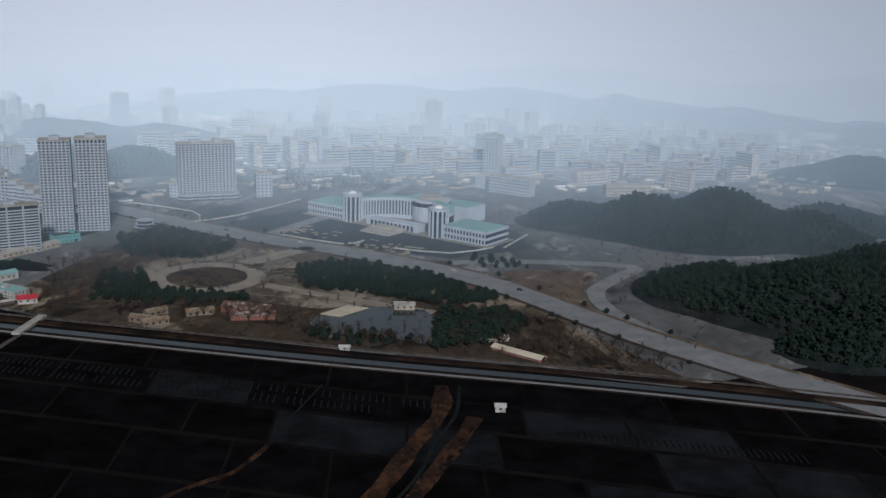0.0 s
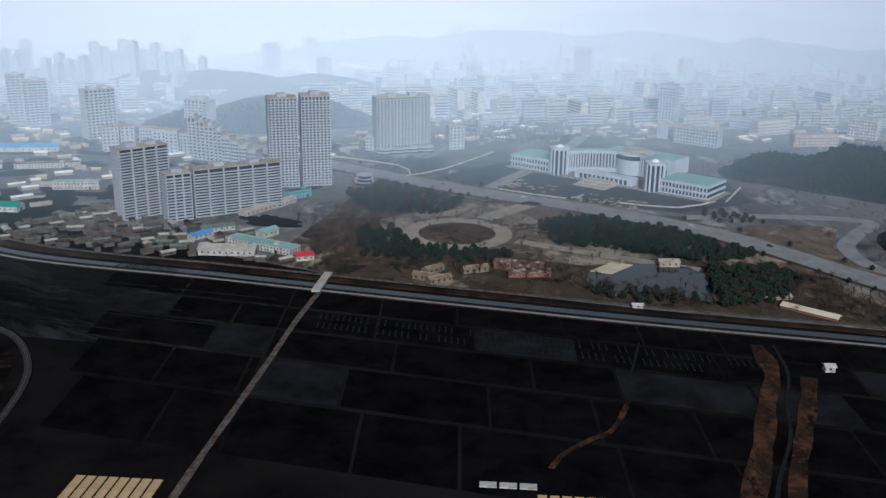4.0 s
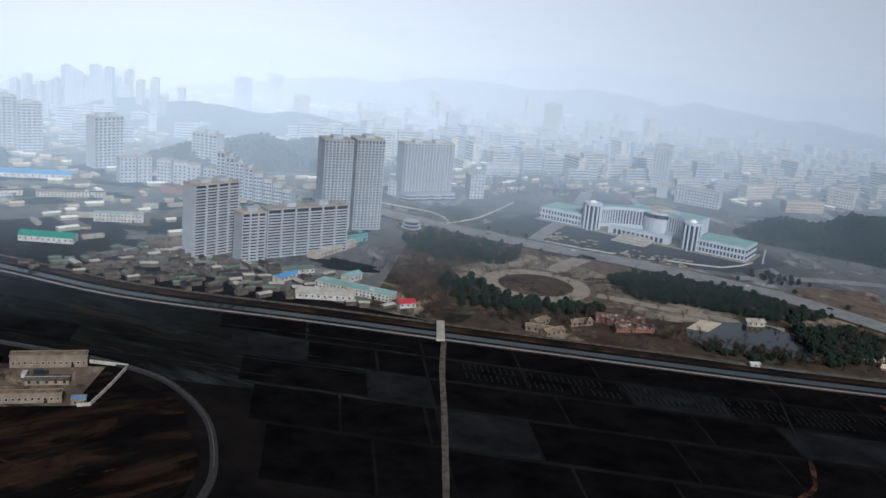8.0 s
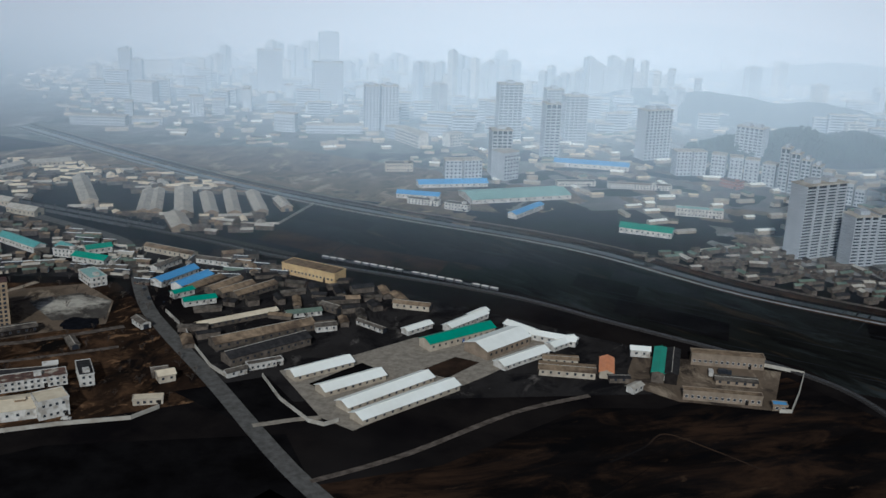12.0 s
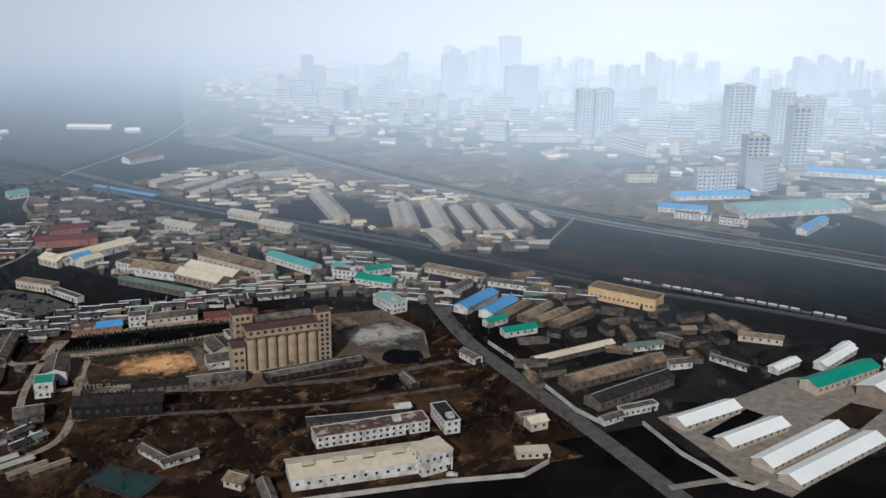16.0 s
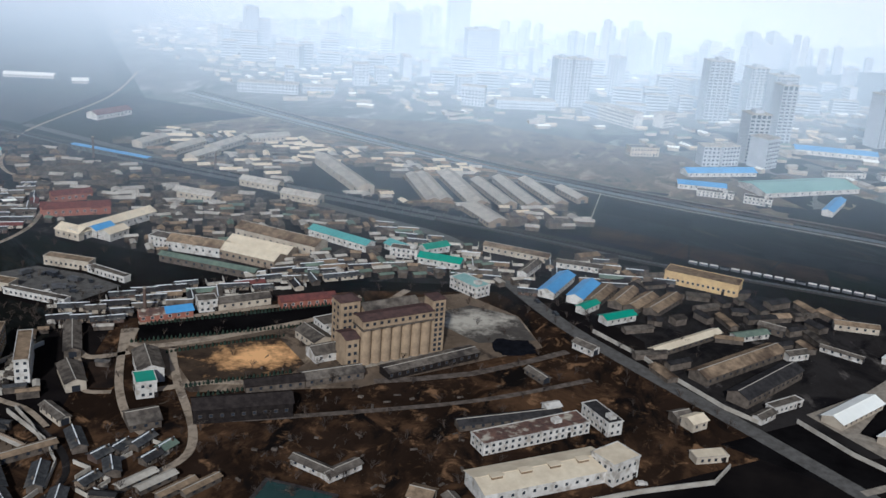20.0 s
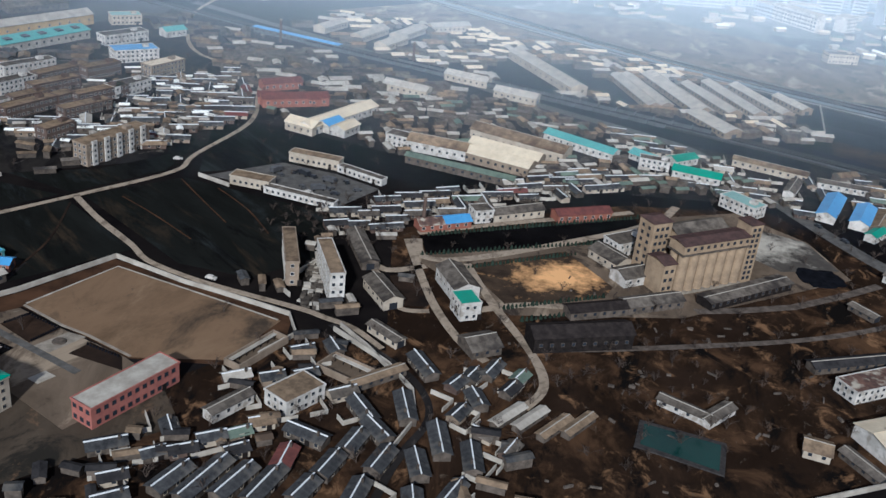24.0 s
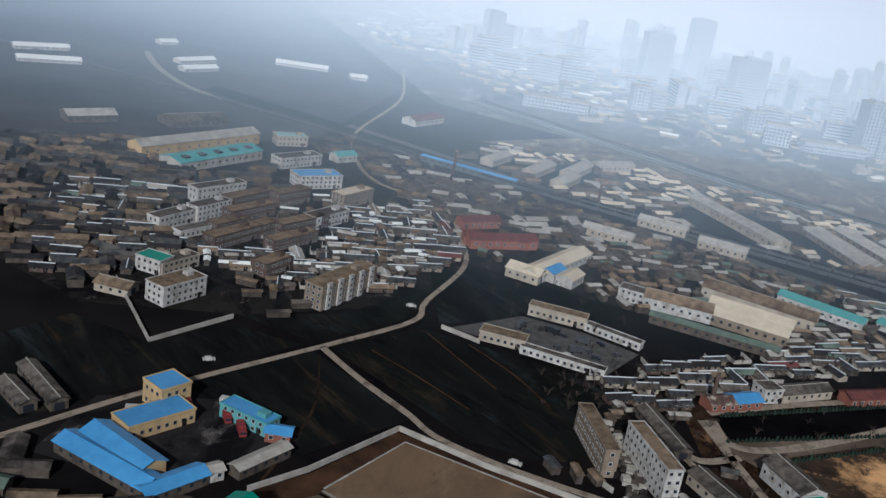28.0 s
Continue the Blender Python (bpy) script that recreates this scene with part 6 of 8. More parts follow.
flat(-254.6, 697.5, 39, 18.9, 9.0, 6.0, 2, roof="grey_roof", wall="teal", label="small dark green building")
rotunda(-209, 741.4, -24, 25.0, 12.0, 5.0)
shed(-456, 650, -4, 35.3, 11.0, 4.0, roof="green_metal", wall="white", label="white hall with a green roof in a field")
flat(-424.1, 714.4, 6, 34.0, 8.0, 6.0, 2, roof="pale_green", wall="white", label="white three storey school with a pale roof")
flat(-474.8, 785, 14, 51.1, 8.0, 4.0, 2, roof="tan_roof", wall="white", label="long pale two storey building")
shed(-523.5, 849.8, 6, 65.6, 12.0, 4.0, roof="blue_metal", wall="white", label="white works hall with blue roofs")
flat(-525.2, 774.2, 25, 31.9, 8.0, 4.0, 1, roof="grey_roof", wall="white", label="low white works building")
shed(-629.1, 680.4, 7, 32.4, 9.0, 3.5, roof="blue_metal", wall="white", label="white works range with a blue roof")
flat(-619.9, 664.8, 1, 24.0, 7.0, 4.0, 2, roof="grey_roof", wall="white", label="white works office with ribbon windows")
flat(-592.5, 659.6, -6, 17.9, 7.0, 5.0, 2, roof="grey_roof", wall="white", label="white works office with ribbon windows")
shed(-562.3, 714.4, 36, 81.5, 30.0, 3.5, roof="pale_green", wall="white", label="large works hall with pale green roofs")
shed(-543.9, 669.8, 72, 39.8, 7.0, 3.5, roof="blue_metal", wall="white", label="white corner range with a blue roof")
shed(-617.2, 730.2, 30, 56.3, 12.0, 3.0, roof="blue_metal", wall="white", label="white sheds under blue metal roofs")
flat(-403.2, 824.1, -34, 17.5, 9.0, 6.0, 2, roof="grey_roof", wall="brick", label="red brick building with a flat roof")
flat(-674.5, 764.9, 25, 23.2, 10.0, 7.0, 2, roof="grey_roof", wall="cream", label="grey cream block at the field edge")

# pavilions in the park
shed(-153.3, 517, -18, 15.1, 6.0, 2.6, roof="tan_roof", wall="tan", label="low tan pavilion in the park", group="park pavilions")
shed(-150.2, 530.2, 43, 12.2, 6.0, 2.6, roof="tan_roof", wall="tan", label="low tan pavilion in the park", group="park pavilions")
shed(-146.4, 512.8, 30, 13.8, 6.0, 2.6, roof="tan_roof", wall="tan", label="low tan pavilion in the park", group="park pavilions")
shed(-126.3, 531.6, 21, 15.2, 6.0, 2.6, roof="tan_roof", wall="tan", label="low tan pavilion in the park", group="park pavilions")
shed(-100.4, 537.1, -14, 28.3, 9.0, 3.5, roof="rust_roof", wall="brick", label="pink pavilion with low red roofs")
shed(-95.6, 524.8, 6, 24.0, 6.0, 3.0, roof="rust_roof", wall="brick", label="pink pavilion with low red roofs")
shed(-12, 547.2, 1, 11.7, 6.0, 3.0, roof="pale_roof", wall="cream", label="pavilion at the edge of the pond")
shed(45.8, 471.7, -40, 29.5, 6.0, 1.5, roof="cream_roof", wall="brick", label="low cream and pink terrace by the canal")
shed(35.1, 493.9, 8, 14.5, 6.0, 1.5, roof="cream_roof", wall="cream", label="low cream terrace by the canal")
shed(29.3, 399.8, 1, 4.4, 4.0, 2.6, roof="white", wall="white", label="small white hut in the fields")
shed(-42.5, 476.2, 1, 5.3, 3.0, 1.8, roof="white", wall="white", label="white kiosk beside the canal road")

# houses of the hamlet along their ridges
house(-858.3, 169.7, 78, 11.5, 4.6, group="hamlet houses")
house(-851.3, 172.7, 81, 17.3, 4.6, group="hamlet houses")
house(-844.3, 174.7, 80, 13.4, 4.6, group="hamlet houses")
house(-837.3, 176.6, 84, 13.9, 4.6, group="hamlet houses")
house(-828.2, 178.6, 81, 8.7, 4.6, group="hamlet houses")
house(-826.3, 189.7, 84, 9.5, 4.6, group="hamlet houses")
house(-824.3, 200.8, 85, 8.8, 4.6, group="hamlet houses")
house(-815.3, 196.7, 84, 9.8, 4.6, group="hamlet houses")
house(-816.2, 181.6, 92, 11.2, 4.6, group="hamlet houses")
house(-820.3, 207.9, -37, 9.2, 4.6, group="hamlet houses")
house(-827.3, 214.9, -43, 10.7, 4.6, group="hamlet houses")
house(-836.3, 198.8, -9, 11.3, 4.6, group="hamlet houses")
house(-806.2, 198.8, -62, 9.8, 4.6, group="hamlet houses")
house(-804.3, 210.9, -65, 13.1, 4.6, group="hamlet houses")
house(-794.2, 206.9, -69, 11.0, 4.6, group="hamlet houses")
house(-802.2, 183.6, -68, 11.0, 4.6, group="hamlet houses")
house(-804.2, 178.6, 114, 6.4, 4.6, group="hamlet houses")
house(-787.2, 184.7, -78, 7.6, 4.6, group="hamlet houses")
house(-827.2, 166.5, 61, 13.2, 4.6, group="hamlet houses")
house(-840.2, 163.6, 54, 6.7, 4.6, group="hamlet houses")
house(-848.2, 158.6, -40, 8.0, 4.6, group="hamlet houses")
house(-817.3, 221, -63, 12.9, 4.6, group="hamlet houses")
house(-819.4, 243.2, -46, 12.2, 4.6, group="hamlet houses")
house(-800.3, 233.1, -54, 7.6, 4.6, group="hamlet houses")
house(-850.2, 155.6, 74, 7.6, 4.6, group="hamlet houses")
house(-816.2, 168.5, 76, 7.5, 4.6, group="hamlet houses")
house(-837.3, 187.7, 97, 8.3, 4.6, roof="red_roof", label="small house with a dark red roof and pale ridge", group="hamlet houses")
flat(-846.4, 213, 66, 13.8, 9.0, 5.0, 2, roof="tan_roof", wall="white", label="white two storey court house with a worn roof")
shed(-860.4, 201.9, 69, 14.1, 4.0, 3.0, roof="grey_roof", wall="white", label="long narrow white house beside the lane")
shed(-829.4, 232.1, 55, 17.8, 3.5, 2.4, roof="tan_roof", wall="stone", label="long low house with a tan roof")
court(-839.4, 232.1, -15, 14.6, 9.0, 2.4, label="ruined tan court with broken roofs")
court(-866.5, 230.1, 75, 21.2, 6.0, 2.4, label="roofless tan court beside the lane")
shed(-835.5, 255.4, -28, 13.3, 4.0, 2.6, roof="grey_roof", wall="cream", label="narrow cream house at the corner")
shed(-845.7, 279.7, -46, 17.1, 7.0, 3.6, roof="grey_roof", wall="cream", label="long cream house beside the lane")
shed(-863.9, 307.2, -56, 26.5, 6.0, 3.0, roof="grey_roof", wall="stone", label="long grey house beside the lane")

# towers and slab blocks of the new town
tower(-622.7, 947.2, 26, 24.0, 16.0, 56, "white tower block with rows of balconies")
tower(-561.7, 977.4, 26, 23.3, 16.0, 45, "white tower block with rows of balconies")
tower(-477.3, 917.4, 40, 28.7, 16.0, 46, "white tower block with rows of balconies")
tower(-389.2, 949.7, -21, 26.2, 16.0, 32, "white tower block with rows of balconies")
tower(-593.2, 790.3, 25, 17.3, 16.0, 38, "white tower block with rows of balconies")
tower(-585, 775.7, 54, 16.0, 16.0, 23, "white tower block with rows of balconies")
tower(-567.3, 878.5, 26, 14.4, 16.0, 50, "white tower block with rows of balconies")
tower(-586.2, 990.4, 25, 18.3, 16.0, 48, "white tower block with rows of balconies")
tower(-625.5, 759.3, 25, 13.7, 12.0, 15, "pale mid rise slab of the stepped row")
tower(-612.4, 767.6, 39, 16.0, 12.0, 15, "pale mid rise slab of the stepped row")
tower(-446.8, 856.8, 25, 13.8, 12.0, 21, "pale mid rise slab of the stepped row")
tower(-433.7, 862.8, 25, 11.9, 12.0, 21, "pale mid rise slab of the stepped row")
tower(-415.5, 867.6, -6, 12.1, 12.0, 19, "pale mid rise slab of the stepped row")
tower(-401.3, 857, 4, 11.0, 12.0, 20, "pale mid rise slab of the stepped row")
tower(-388.1, 850.6, -5, 11.6, 12.0, 20, "pale mid rise slab of the stepped row")
tower(-372.9, 844.1, -19, 11.0, 12.0, 19, "pale mid rise slab of the stepped row")
tower(-361.7, 836.6, -14, 11.8, 12.0, 19, "pale mid rise slab of the stepped row")
tower(-362.7, 829.5, -16, 7.4, 12.0, 36, "pale apartment slab of a stepped row")
tower(-354.6, 825.2, -16, 7.4, 12.0, 33, "pale apartment slab of a stepped row")
tower(-346.5, 821.9, -16, 7.3, 12.0, 29, "pale apartment slab of a stepped row")
tower(-338.4, 817.6, -16, 7.3, 12.0, 26, "pale apartment slab of a stepped row")
tower(-330.3, 813.3, -16, 7.2, 12.0, 23, "pale apartment slab of a stepped row")
tower(-322.2, 809, -16, 7.2, 12.0, 20, "pale apartment slab of a stepped row")
tower(-314.1, 805.8, -16, 7.2, 12.0, 17, "pale apartment slab of a stepped row")
tower(-306, 801.5, -16, 7.1, 12.0, 14, "pale apartment slab of a stepped row")
tower(-214.3, 877.4, -8, 10.1, 12.0, 12, "pale mid rise block by the avenue")
tower(-139.3, 886.4, 18, 14.3, 12.0, 21, "pale mid rise block by the avenue")
far_block(-765.2, 938.7, 27, 14.1, 18.0, 45, "tall grey apartment tower in the haze", m="block_grey")
far_block(-748.8, 946.9, 27, 17.6, 18.0, 45, "tall grey apartment tower in the haze", m="block_grey")
far_block(-874.3, 1080.5, 28, 35.6, 18.0, 48, "tall grey apartment tower in the haze", m="block_grey")
far_block(-975.1, 1131, 29, 30.6, 18.0, 52, "tall grey apartment tower in the haze", m="block_grey")
far_block(-1141.7, 1067, 29, 14.4, 18.0, 48, "tall grey apartment tower in the haze", m="block_grey")
far_block(-939.1, 1236, 30, 25.9, 18.0, 68, "tall grey apartment tower in the haze", m="block_grey")
far_block(-1131.5, 1078, 25, 12.9, 18.0, 35, "tall grey apartment tower in the haze", m="block_grey")
far_block(-1016.9, 1239, 25, 8.5, 18.0, 31, "tall grey apartment tower in the haze", m="block_grey")
tower(-1060.2, 984.4, 1, 26.1, 14.0, 23, "white block among the low town")
tower(-961.3, 928.2, 28, 14.9, 14.0, 21, "white block among the low town")
tower(-946.1, 948, 28, 12.8, 14.0, 16, "white block among the low town")
tower(-1023, 895.4, 28, 8.4, 14.0, 15, "white block among the low town")
tower(-1018.6, 837.2, 18, 54.9, 14.0, 9, "long low white institute building")
tower(-979.8, 862.9, 27, 29.7, 14.0, 6, "long low white institute building")
tower(-791.6, 903.3, 24, 56.0, 14.0, 8, "long low white institute building")
far_block(-583.4, 1211.5, 31, 10.2, 16.0, 59, "tall apartment tower in the haze", m="block")
far_block(-575.3, 1221.6, 31, 10.3, 16.0, 52, "tall apartment tower in the haze", m="block")
far_block(-566.1, 1231.8, 31, 10.5, 16.0, 46, "tall apartment tower in the haze", m="block")
far_block(-558, 1242, 31, 10.6, 16.0, 59, "tall apartment tower in the haze", m="block")
far_block(-548.8, 1253.2, 31, 10.8, 16.0, 52, "tall apartment tower in the haze", m="block")
far_block(-539.7, 1263.3, 32, 11.0, 16.0, 45, "tall apartment tower in the haze", m="block")
far_block(-746.6, 1171.3, -9, 7.0, 14.0, 61, "pale tower of the hazy town centre", m="white")
far_block(-743.7, 1194.6, -1, 8.9, 14.0, 53, "pale tower of the hazy town centre", m="block_grey")
far_block(-736.5, 1197.6, -1, 9.0, 14.0, 36, "pale tower of the hazy town centre", m="block_grey")
far_block(-728.4, 1211, -7, 7.8, 14.0, 49, "pale tower of the hazy town centre", m="white")
far_block(-723.3, 1228, 2, 10.2, 14.0, 36, "pale tower of the hazy town centre", m="block")
far_block(-711.9, 1221, -7, 7.6, 14.0, 46, "pale tower of the hazy town centre", m="white")
far_block(-711.1, 1248, -6, 8.2, 14.0, 45, "pale tower of the hazy town centre", m="block_grey")
far_block(-700.8, 1254, 1, 9.9, 14.0, 35, "pale tower of the hazy town centre", m="block_grey")
far_block(-684, 1219.3, -5, 7.9, 14.0, 42, "pale tower of the hazy town centre", m="block")
far_block(-902.2, 1222, -3, 9.3, 14.0, 31, "pale tower of the hazy town centre", m="block_grey")
far_block(-906.9, 1260, -3, 9.8, 14.0, 32, "pale tower of the hazy town centre", m="block")
far_block(-892.2, 1253, -6, 9.0, 14.0, 23, "pale tower of the hazy town centre", m="block_grey")
far_block(-881.8, 1256, -6, 8.9, 14.0, 41, "pale tower of the hazy town centre", m="white")
far_block(-870.2, 1252, -4, 9.4, 14.0, 28, "pale tower of the hazy town centre", m="block")
far_block(-858.7, 1251, -3, 9.5, 14.0, 36, "pale tower of the hazy town centre", m="block_grey")
far_block(-860.1, 1283, -4, 9.7, 14.0, 41, "pale tower of the hazy town centre", m="block_grey")
far_block(-838.9, 1254, -12, 7.6, 14.0, 41, "pale tower of the hazy town centre", m="white")
far_block(-544.8, 1255.1, -13, 6.5, 14.0, 45, "pale tower of the hazy town centre", m="block_grey")
far_block(-534.3, 1207.5, -3, 7.9, 14.0, 61, "pale tower of the hazy town centre", m="block")
far_block(-529.4, 1256.6, -5, 7.8, 14.0, 39, "pale tower of the hazy town centre", m="white")
far_block(-520.2, 1250, -14, 6.3, 14.0, 55, "pale tower of the hazy town centre", m="white")
far_block(-511.1, 1277.9, -14, 6.4, 14.0, 41, "pale tower of the hazy town centre", m="block")
far_block(-501.7, 1221, -3, 7.8, 14.0, 47, "pale tower of the hazy town centre", m="white")
far_block(-495.8, 1285.8, -11, 6.8, 14.0, 35, "pale tower of the hazy town centre", m="white")
far_block(-485.4, 1228.8, 0, 8.6, 14.0, 50, "pale tower of the hazy town centre", m="block")
far_block(-479.3, 1260, 0, 8.9, 14.0, 28, "pale tower of the hazy town centre", m="white")
far_block(-468, 1216.8, -0, 8.3, 14.0, 24, "pale tower of the hazy town centre", m="block")
far_block(-460.9, 1265.7, 1, 9.1, 14.0, 23, "pale tower of the hazy town centre", m="white")
far_block(-452.6, 1217.4, -2, 7.8, 14.0, 42, "pale tower of the hazy town centre", m="block")
far_block(-444.5, 1256.9, -7, 7.1, 14.0, 21, "pale tower of the hazy town centre", m="block")
far_block(-1023.1, 1234, -2, 10.3, 14.0, 52, "pale tower of the hazy town centre", m="white")
far_block(-1020.2, 1250, -8, 9.0, 14.0, 48, "pale tower of the hazy town centre", m="block")
far_block(-1002.1, 1238, 2, 11.7, 14.0, 27, "pale tower of the hazy town centre", m="white")
far_block(-997, 1246, -2, 10.4, 14.0, 46, "pale tower of the hazy town centre", m="block_grey")
far_block(-980, 1239, -1, 10.6, 14.0, 45, "pale tower of the hazy town centre", m="block")
far_block(-993.5, 1289, -5, 10.0, 14.0, 49, "pale tower of the hazy town centre", m="white")
far_block(-980.8, 1287, -12, 8.5, 14.0, 48, "pale tower of the hazy town centre", m="white")
far_block(-1152.5, 1210, -3, 10.3, 14.0, 22, "pale tower of the hazy town centre", m="block_grey")
far_block(-1134.4, 1204, 3, 12.1, 14.0, 17, "pale tower of the hazy town centre", m="block")
far_block(-1133.7, 1221, 2, 11.9, 14.0, 24, "pale tower of the hazy town centre", m="block_grey")
far_block(-1089.2, 1166, -2, 9.8, 14.0, 30, "pale tower of the hazy town centre", m="white")
far_block(-1080.8, 1170, -5, 9.1, 14.0, 32, "pale tower of the hazy town centre", m="block")
far_block(-1074.7, 1177, -8, 8.5, 14.0, 36, "pale tower of the hazy town centre", m="white")
far_block(-1072.9, 1196, -3, 9.8, 14.0, 45, "pale tower of the hazy town centre", m="block")
far_block(-652.9, 1189.7, -1, 8.6, 14.0, 28, "pale tower of the hazy town centre", m="white")
far_block(-646.8, 1199, -11, 6.7, 14.0, 26, "pale tower of the hazy town centre", m="block")
far_block(-636.5, 1190.2, -3, 8.0, 14.0, 41, "pale tower of the hazy town centre", m="block")
far_block(-632.6, 1223.8, -11, 6.8, 14.0, 44, "pale tower of the hazy town centre", m="block")
far_block(-614.9, 1174.8, -11, 6.3, 14.0, 37, "pale tower of the hazy town centre", m="block")
far_block(-609.9, 1193.5, -5, 7.5, 14.0, 40, "pale tower of the hazy town centre", m="block")
far_block(-605.9, 1220.7, 2, 9.5, 14.0, 37, "pale tower of the hazy town centre", m="block")
far_block(-591.5, 1194.9, -7, 7.0, 14.0, 45, "pale tower of the hazy town centre", m="block")
far_block(-586.5, 1217.9, -0, 8.8, 14.0, 34, "pale tower of the hazy town centre", m="white")
far_block(-782.7, 1145.6, -4, 7.9, 14.0, 47, "pale tower of the hazy town centre", m="block_grey")
far_block(-784, 1175.4, -9, 7.2, 14.0, 45, "pale tower of the hazy town centre", m="white")
far_block(-777.9, 1188, -0, 9.3, 14.0, 40, "pale tower of the hazy town centre", m="block")
far_block(-764.3, 1178.1, -2, 8.7, 14.0, 45, "pale tower of the hazy town centre", m="block")
far_block(-757.1, 1182.2, -6, 7.7, 14.0, 30, "pale tower of the hazy town centre", m="white")
far_block(-574.5, 1264.7, 3, 10.2, 14.0, 33, "pale tower of the hazy town centre", m="block_grey")
far_block(-567.4, 1286.5, 0, 9.6, 14.0, 23, "pale tower of the hazy town centre", m="block")
far_block(-556, 1273, -5, 8.5, 14.0, 26, "pale tower of the hazy town centre", m="block")
far_block(-550, 1276.3, -2, 8.8, 14.0, 33, "pale tower of the hazy town centre", m="block")
far_block(-538, 1272, -2, 9.0, 14.0, 22, "pale tower of the hazy town centre", m="white")
far_block(-531, 1286, -7, 8.1, 14.0, 19, "pale tower of the hazy town centre", m="white")
far_block(-1193.8, 1081, -1, 9.6, 14.0, 23, "pale tower of the hazy town centre", m="white")
far_block(-1207.4, 1116, 1, 10.9, 14.0, 17, "pale tower of the hazy town centre", m="block_grey")
far_block(-1191.3, 1108, -2, 9.5, 14.0, 18, "pale tower of the hazy town centre", m="block_grey")
far_block(-1183, 1114, -0, 10.2, 14.0, 24, "pale tower of the hazy town centre", m="white")
far_block(-1158.2, 1094, 1, 10.3, 14.0, 46, "pale tower of the hazy town centre", m="block")

# ---- landmark blocks ----
tower(-351, 643, 43, 35, 14, 48, "pale twenty storey slab with striped balconies", fh=1.95, bay=8.5, out=0.5, name="slab_block")
tower(-290, 657, 31, 62, 12, 33, "long pale slab block with balconies on every floor", fh=1.95, bay=10.3, out=0.6, name="slab_block")
tower(-325, 634, 31, 17, 13, 32, "short pale end slab of the long block", fh=2.05, bay=5.6, name="slab_block")
tower(-271, 736, 15, 22, 20, 68, "tall pale tower with deep vertical recesses", fh=2.1, bay=2.75, out=0.9, name="apartment_tower")
tower(-247, 743, 15, 22, 20, 69, "tall pale tower with deep vertical recesses", fh=2.1, bay=2.75, out=0.9, name="apartment_tower")
tower(-188, 876, 20, 50, 16, 49, "wide pale tower over round shop podiums", fh=2.1, bay=3.1, out=0.8, podium=4, name="apartment_tower")


